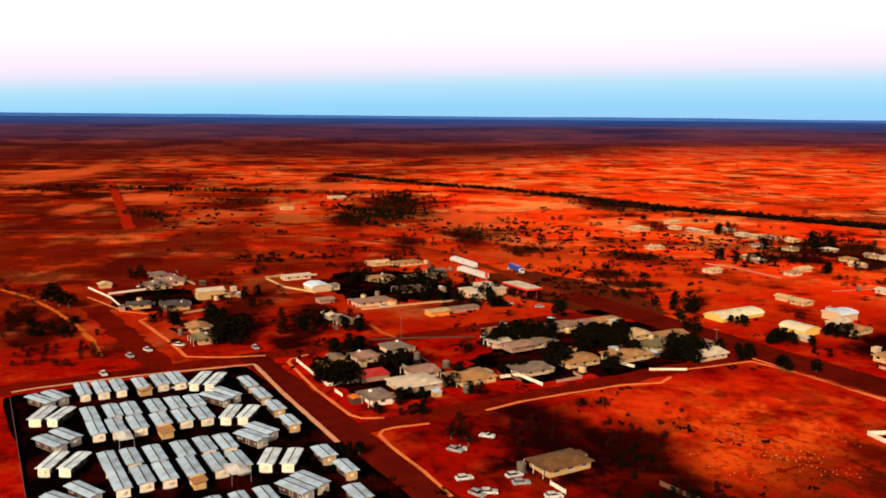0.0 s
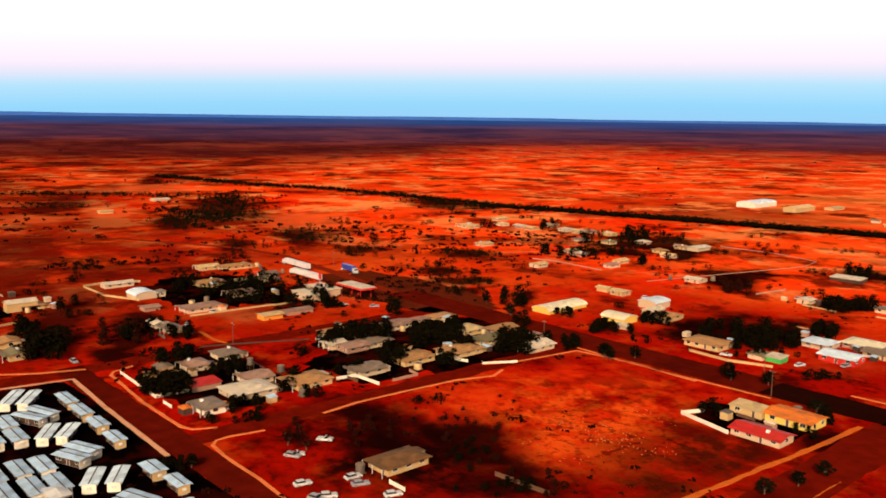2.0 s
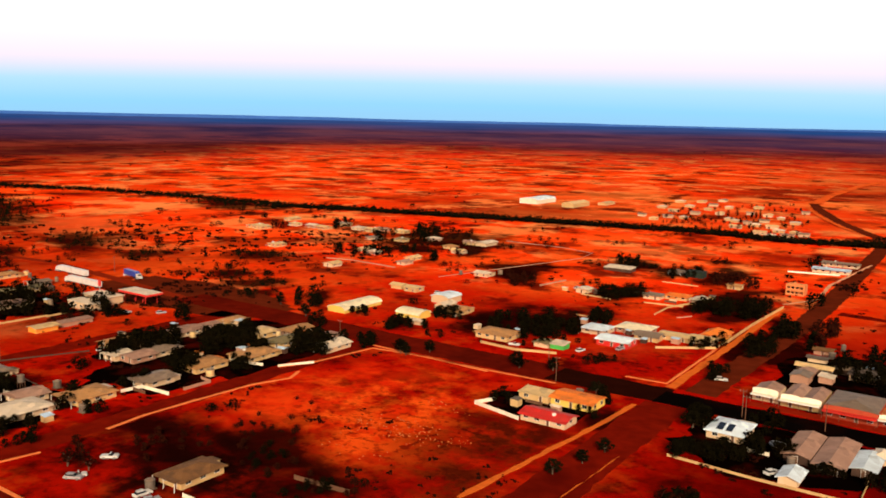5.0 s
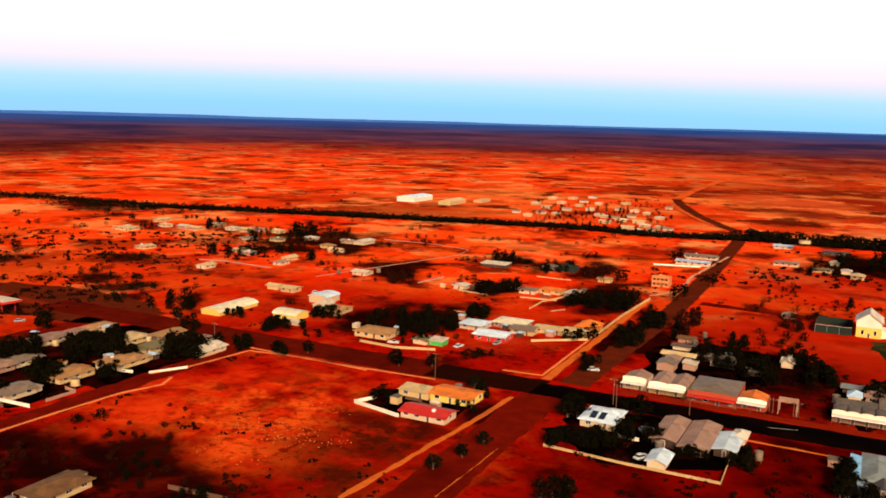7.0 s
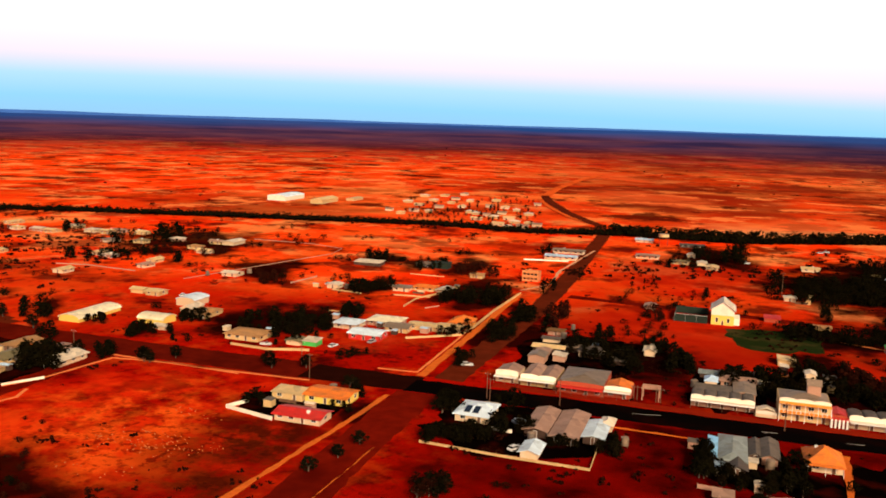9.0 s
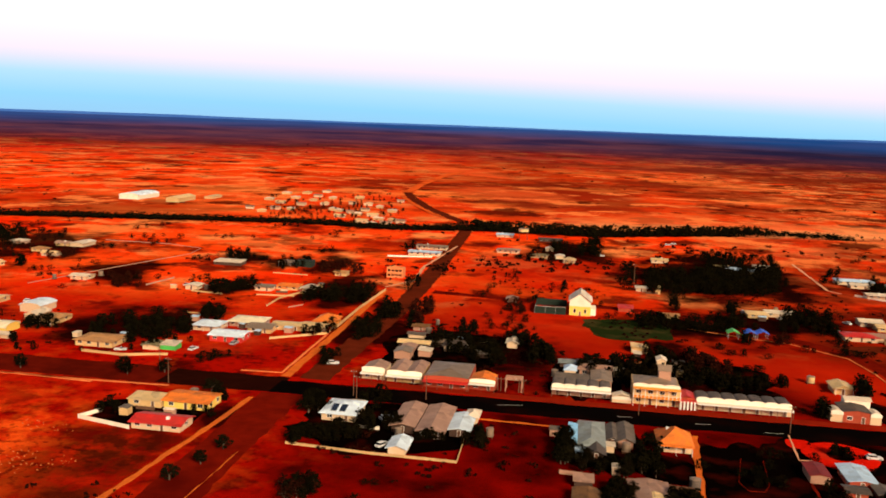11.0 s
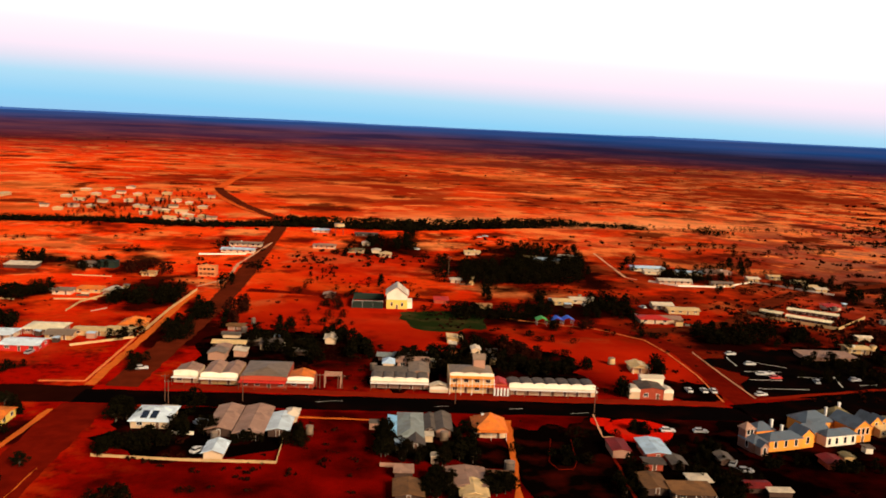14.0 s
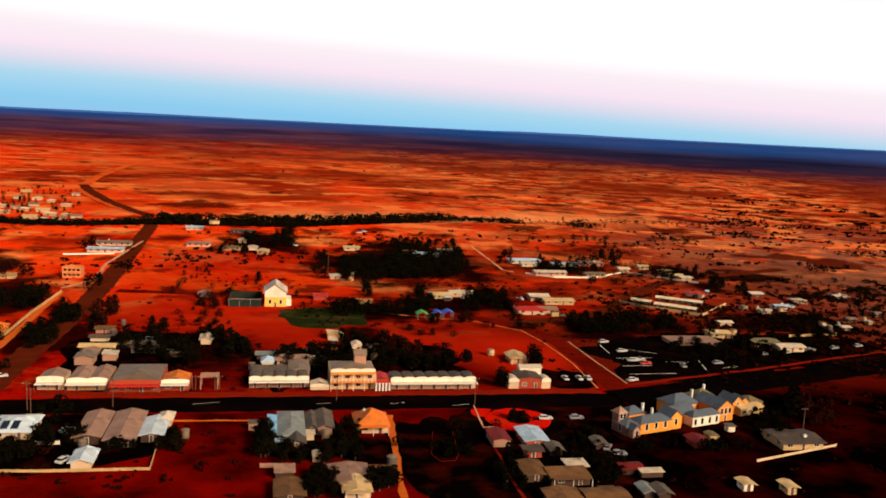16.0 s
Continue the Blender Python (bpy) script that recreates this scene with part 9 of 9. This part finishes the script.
car(205.1, 327.7, 15, "silver")
car(218.4, 331.1, 15, "silver")
car(232.1, 334.5, 15, "silver")
car(246.3, 338.2, 15, "silver")
car(261.0, 341.9, 15, "silver")

# north eastern houses
building("house", 157.0, 178.4, 562.1, 572.1, 2.5, 1.2, "hip", "wall_white", "iron_blue", "blue grey roofed house on the edge", "house", over=0.75)
building("shed", 161.8, 172.6, 550.5, 557.5, 2.3, 0.9, "gable", "wall_white", "iron_white", "white shed beside dark trees", "shed", over=0.75)
building("house", 183.4, 200.8, 550.8, 558.8, 2.3, 1.0, "gable", "wall_white", "iron_blue", "pale blue roofed house among trees", "house", over=0.75)
building("house", 203.8, 222.6, 558.9, 567.9, 2.3, 1.2, "hip", "wall_pink", "iron_pink", "pink roofed house among trees", "house", over=0.75)
building("house", 161.3, 181.2, 516.7, 524.7, 2.3, 1.1, "gable", "wall_white", "iron_white", "white house behind a long wall", "house", veranda=2.4, over=0.75)
building("house", 193.8, 206.3, 513.2, 520.2, 2.3, 1.0, "gable", "wall_cream", "iron_grey", "grey roofed house behind a wall", "house", veranda=2.0, over=0.75)
fence([(156.2, 522.4), (170.8, 509.7), (196.9, 509.9), (227.4, 533.3), (252.7, 506.6), (261.8, 497.6)], 1.4, "wall_bright", "long white wall along the north eastern houses")
building("house", 243.6, 251.0, 546.9, 553.9, 2.3, 0.9, "gable", "wall_cream", "iron_cream", "small pale house at the end of a wall", "house", veranda=1.6, over=0.75)
building("house", 252.3, 259.6, 530.1, 537.1, 2.3, 0.9, "gable", "wall_cream", "iron_cream", "small pale house at the end of a wall", "house", over=0.75)
building("house", 252.5, 259.5, 513.4, 520.4, 2.3, 0.9, "gable", "wall_cream", "iron_cream", "small pale house at the end of a wall", "house", over=0.75)
building("house", 254.5, 261.5, 505.6, 512.6, 2.3, 0.9, "gable", "wall_cream", "iron_white", "small pale house at the end of a wall", "house", over=0.75)
building("house", 225.0, 232.1, 536.1, 543.1, 2.3, 0.9, "gable", "wall_cream", "iron_white", "small pale house at the end of a wall", "house", over=0.75)
thicket((159, 605), (170, 607), (146, 554), (156, 555), 11, 3.8, 6.0)
thicket((178, 575), (228, 580), (164, 520), (210, 524), 60, 3.6, 6.2, wide=1.3)
thicket((231, 601), (254, 604), (212, 549), (233, 552), 17, 4.5, 6.8)
thicket((251, 547), (291, 551), (232, 503), (268, 506), 34, 3.8, 6.0, wide=1.2)
thicket((240, 405), (285, 407), (238, 372), (275, 374), 34, 2.4, 4.6, wide=1.3)
thicket((284, 420), (340, 424), (276, 378), (325, 380), 26, 2.4, 4.4, wide=1.2)
thicket((300, 520), (420, 524), (290, 425), (345, 428), 70, 1.8, 3.6, wide=1.5)
thicket((272, 502), (282, 503), (252, 464), (261, 465), 11, 4.5, 6.8, wide=1.2)
thicket((279, 484), (287, 484), (264, 457), (272, 457), 7, 4.5, 6.0)
thicket((100, 452), (127, 453), (92, 408), (116, 408), 52, 3.8, 6.0, wide=1.2)
thicket((113, 472), (122, 473), (106, 440), (114, 441), 8, 3.8, 5.2)
building("house", 82.9, 92.4, 440.2, 448.2, 2.3, 1.2, "hip", "wall_cream", "iron_cream", "cream house beside the lane", "house", over=0.75)
building("house", 92.6, 105.9, 446.1, 454.1, 2.3, 1.1, "gable", "wall_white", "iron_white", "white roofed house beside the lane", "house", over=0.75)
building("shed", 19.5, 26.6, 434.0, 440.0, 2.0, 0.6, "skillion", "wall_brick", "iron_red", "small red roofed shed", "shed", windows=False, over=0.4)
building("shed", -36.8, -31.9, 437.3, 443.3, 2.2, 0.8, "gable", "wall_pink", "iron_pink", "small pink shed on red ground", "shed", windows=False, over=0.75)
thicket((-37, 433), (-28, 433), (-35, 407), (-26, 408), 8, 3.0, 5.2, dry=True)
thicket((-53, 512), (-22, 515), (-51, 486), (-20, 488), 8, 2.2, 3.8)

# street poles
pole(-135.1, 264.4, 9.0)
pole(-69.2, 262.3, 9.0)
pole(-47.9, 270.6, 9.0)
pole(-71.7, 267.9, 9.0)
pole(65.6, 268.9, 9.0)
pole(163.1, 234.8, 9.0)
pole(-304.1, 157.5, 9.0)
pole(-431.4, 291.3, 9.0)
pole(-229.9, 257.5, 9.0)
pole(20.6, 274.1, 9.0)
pole(-145.1, 277.7, 9.0)

# road markings
strip_mesh("line", [(37.6, 270.0), (42.5, 270.9)], 0.13, 0.075, M["paint"], "white painted line on the main street", "road marking")
strip_mesh("line", [(-24.6, 271.8), (-16.1, 273.7)], 0.13, 0.075, M["paint"], "white painted line on the main street", "road marking")
strip_mesh("line", [(57.7, 267.5), (63.6, 268.4)], 0.13, 0.075, M["paint"], "white painted line on the main street", "road marking")
strip_mesh("line", [(13.9, 270.3), (18.5, 271.3)], 0.13, 0.075, M["paint"], "white painted line on the main street", "road marking")

# ---------------------------------------------------------------- sheds, tanks and cars about the houses


def free(x, y, r):
    if abs(y - 273) < 13 + r or -107 - r < x < -78 + r or -226 - r < x < -213 + r or abs(y - 96) < 7 + r or (-302 < x < -148 and 10 < y < 96):
        return False
    return all(not (a - r < x < b + r and c - r < y < d + r) for a, b, c, d, _ in BUILT)


def house_lot(x0, x1, y0, y1, rng):
    """A few small sheds, rainwater tanks and parked cars round one house."""
    for _ in range(rng.choice((2, 3, 3, 4, 5))):
        x, y = rng.uniform(x0 - 8, x1 + 8), rng.uniform(y0 - 5, y1 + 9)
        pick = rng.random()
        if not free(x, y, 2.3):
            continue
        if pick < 0.45:
            w, d = rng.uniform(1.8, 4.2), rng.uniform(1.6, 3.0)
            building("shed", x - w / 2, x + w / 2, y - d / 2, y + d / 2, rng.uniform(1.9, 2.5), 0.35, rng.choice(("skillion", "gable")), rng.choice(("wall_white", "wall_dark", "wall_cream", "wall_pink")),
                     rng.choice(("iron_white", "iron_lead", "iron_rust", "iron_blue", "iron_brown")), "small patched tin shed in a house yard", "shed", windows=False, over=0.2, group="yard sheds")
        elif pick < 0.70:
            water_tank(x, y, rng.uniform(0.9, 1.5), rng.uniform(2.5, 3.0), mat=rng.choice(("iron_lead", "iron_grey", "iron_cream")))
            BUILT.append((x - 1.5, x + 1.5, y - 1.5, y + 1.5, "tank"))
        elif pick < 0.9:
            car(x, y, rng.randrange(0, 180, 15), rng.choice(("white", "silver", "ute", "white")))
            BUILT.append((x - 2.2, x + 2.2, y - 2.2, y + 2.2, "car"))
        else:
            fence([(round(x - 3, 1), round(y, 1)), (round(x + 3, 1), round(y, 1))], 1.4, rng.choice(("wall_bright", "timber", "iron_lead")), "short stretch of yard fence beside a house", step=3.0)


rngl = random.Random(77)
for a, b, c, d, kind in list(BUILT):
    if kind == "house" and math.hypot(a, c) < 520 and not (a > 50 and c < 262):
        house_lot(a, b, c, d, rngl)


# ---------------------------------------------------------------- creek woodland, scrub and stones


def along(pts, n, rng, spread):
    """Places strewn along a line."""
    P = [Vector(p) for p in pts]
    ln = [(b - a).length for a, b in zip(P, P[1:])]
    for _ in range(n):
        d = rng.uniform(0, sum(ln))
        for a, b, s in zip(P, P[1:], ln):
            if d <= s:
                c = a.lerp(b, d / s)
                yield c.x + rng.gauss(0, spread), c.y + rng.gauss(0, spread)
                break
            d -= s


def woodland(name, places, mat, label):
    """A belt of far trees as one object; places are x, y, height."""
    rng = random.Random(name)
    vs, fs = [], []
    for x, y, h in places:
        z0 = ground_height(x, y)
        for _ in range(26):
            a, q, u = rng.uniform(0, 6.283), math.sqrt(rng.random()), rng.random()
            w = h * 0.55 * (0.5 + 0.6 * math.sin(math.pi * min(1, 0.2 + u * 0.8)))
            v, f = leaf_cloud(rng, (x + math.cos(a) * q * w, y + math.sin(a) * q * w, z0 + h * (0.1 + 0.88 * u)), h * 0.1, 1, h * 0.20)
            k = len(vs)
            vs += v
            fs += [tuple(j + k for j in g) for g in f]
    return tagged(new(name, faces_to_mesh(name, vs, fs, mat)), label, "woodland", "", "stuff")


CREEK = [(-1220, 520), (-1080, 530), (-980, 548), (-880, 588), (-770, 606), (-640, 622), (-560, 652), (-400, 694), (-248, 730), (-160, 722), (-110, 740), (-86, 745), (5, 745), (90, 790), (169, 823), (235, 822)]
strip_mesh("creek_bed", CREEK, 30, 0.09, M["yard"], "dark bed of a dry creek", "creek", jag=3.0)
rngw = random.Random(7)
belt = []
for x, y in along(CREEK, 4400, rngw, 8):
    belt.append((x, y, rngw.uniform(1.6, 3.8)))
for x, y in along([(200, 815), (330, 835), (620, 850), (1000, 890)], 300, rngw, 13):
    belt.append((x, y, rngw.uniform(1.5, 3.6)))
for cx, cy, k, w in ((291, 800, 60, 11), (340, 700, 40, 10), (255, 700, 16, 8), (430, 760, 40, 14), (480, 640, 30, 9), (390, 560, 26, 8), (420, 480, 24, 8), (360, 470, 20, 7), (520, 900, 50, 18)):
    for _ in range(k):
        belt.append((cx + rngw.gauss(0, w), cy + rngw.gauss(0, w), rngw.uniform(1.6, 4.2)))
for x, y in along([(-95, 752), (0, 752), (60, 775), (165, 825)], 260, rngw, 5):
    belt.append((x, y, rngw.uniform(5, 8)))
for x, y in along([(-890, 458), (-780, 405), (-690, 354)], 420, rngw, 18):
    belt.append((x, y, rngw.uniform(1.6, 3.6)))
for x, y in along([(-780, 330), (-690, 330), (-660, 350)], 36, rngw, 6):
    belt.append((x, y, rngw.uniform(4, 8)))
for x, y in along([(-1150, 130), (-1021, 262), (-977, 325), (-920, 382), (-876, 403)], 240, rngw, 9):
    belt.append((x, y, rngw.uniform(2.5, 5)))
for x, y in along([(-725, 312), (-630, 299)], 50, rngw, 8):
    belt.append((x, y, rngw.uniform(2.5, 5)))
for x, y in along([(-830, 148), (-748, 168)], 60, rngw, 10):
    belt.append((x, y, rngw.uniform(2, 4)))
for a, b, k, w in (((-890, 240), (-850, 285), 60, 14), ((-1130, 470), (-1060, 470), 50, 12), ((-1150, 80), (-1060, 150), 90, 16), ((-720, 580), (-630, 605), 90, 12),
                   ((-590, 365), (-520, 330), 40, 9), ((-565, 285), (-525, 290), 24, 7), ((-395, 325), (-360, 337), 22, 5), ((-365, 312), (-330, 327), 26, 4),
                   ((-335, 292), (-316, 306), 16, 4), ((-435, 380), (-400, 398), 26, 6), ((-482, 333), (-462, 350), 16, 4)):
    for x, y in along([a, b], k, rngw, w):
        belt.append((x, y, rngw.uniform(1.5, 3.6)))
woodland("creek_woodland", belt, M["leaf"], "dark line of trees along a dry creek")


def strew_scrub():
    """Low saltbush over the plain, thick in some parts and bare in others."""
    rng = random.Random(21)
    low, dry = [], []
    while len(low) < 3000:
        r = 300 * (9.0 ** rng.random())
        a = radians(rng.uniform(30, 190) - 22)
        x, y = r * math.cos(a), r * math.sin(a)
        if -330 < x < 170 and 60 < y < 520:
            continue
        d = noise.noise((x * 0.006, y * 0.006, 7.0)) + 0.6 * noise.noise((x * 0.02, y * 0.02, 2.0))
        if d < rng.uniform(-0.1, 0.45):
            continue
        if (y > 700 + 0.2 * x and rng.random() < 0.9) or (r > 750 and rng.random() < 0.6):
            continue
        low.append((x, y, ground_height(x, y), rng.uniform(0.8, 2.2) * (1 + r / 2600)))
    while len(low) < 6400:
        r, a = rng.uniform(430, 1500), radians(rng.uniform(18, 62))
        x, y = r * math.cos(a), r * math.sin(a)
        if x > 130 and noise.noise((x * 0.012, y * 0.012, 5.0)) + 0.6 * noise.noise((x * 0.04, y * 0.04, 1.0)) > rng.uniform(-0.2, 0.5):
            for _ in range(rng.choice((1, 2, 4, 6))):
                u, v = x + rng.gauss(0, 5), y + rng.gauss(0, 3)
                low.append((u, v, ground_height(u, v), rng.uniform(0.8, 2.4) * (0.7 + r / 1500)))
    while len(dry) < 1500:
        x, y = rng.uniform(-420, 260), rng.uniform(60, 520)
        d = noise.noise((x * 0.02, y * 0.02, 11.0))
        if d < rng.uniform(0.0, 0.5):
            continue
        if abs(y - 273) < 12 or (-102 < x < -76) or (-300 < x < -205 and 10 < y < 104) or (-226 < x < -212):
            continue
        dry.append((x, y, 0.0, rng.uniform(0.4, 1.5)))
    scrub_object("saltbush", low, M["leaf_dry"], "dark low saltbush scattered over red plains", "scrub")
    scrub_object("low_scrub", dry, M["leaf_dry"], "small dry bushes on bare red dirt", "scrub")


strew_scrub()


def strew_stones():
    """Pale rubble on the empty block."""
    rng = random.Random(5)
    vs, fs = [], []
    heaps = [(rng.gauss(-149, 9), rng.gauss(195, 10)) for _ in range(22)]
    for _ in range(170):
        hx, hy = rng.choice(heaps)
        x, y = rng.gauss(hx, 2.2), rng.gauss(hy, 2.2)
        s = rng.uniform(0.10, 0.32)
        k = len(vs)
        pts = [(math.cos(a) * s * rng.uniform(0.7, 1.2), math.sin(a) * s * rng.uniform(0.7, 1.2)) for a in (0, 1.25, 2.5, 3.8, 5.0)]
        vs += [(x + p, y + q, -0.05) for p, q in pts] + [(x + p * 0.6, y + q * 0.6, s * 0.7) for p, q in pts]
        fs += [(k + i, k + (i + 1) % 5, k + 5 + (i + 1) % 5, k + 5 + i) for i in range(5)] + [tuple(k + 5 + i for i in range(5))]
    tagged(new("rubble", faces_to_mesh("rubble", vs, fs, M["stone"])), "pale rubble stones on an empty block", "stones", "", "stuff")


strew_stones()


def scrub_clumps():
    """Dark wide bushes in loose clumps on the red ground about the town."""
    rng = random.Random(42)
    done = 0
    while done < 330:
        x, y = rng.uniform(-640, 280), rng.uniform(90, 720)
        if noise.noise((x * 0.011, y * 0.011, 9.0)) < rng.uniform(-0.25, 0.3) or not free(x, y, 5) or (-205 < x < -110 and 170 < y < 262):
            continue
        done += 1
        a, s = rng.uniform(-0.4, 0.4) + rng.choice((0, 1.2)), 1 + math.hypot(x, y) / 700
        for _ in range(rng.choice((1, 1, 2, 3, 4, 6))):
            q = rng.gauss(0, 5.5)
            u, v = x + q * math.cos(a) + rng.gauss(0, 1.2), y + q * math.sin(a) + rng.gauss(0, 1.2)
            if free(u, v, 1.5):
                far_tree(u, v, rng.uniform(1.3, 2.8) * s ** 0.5, rng.uniform(1.5, 2.4))


scrub_clumps()

join_far_trees()
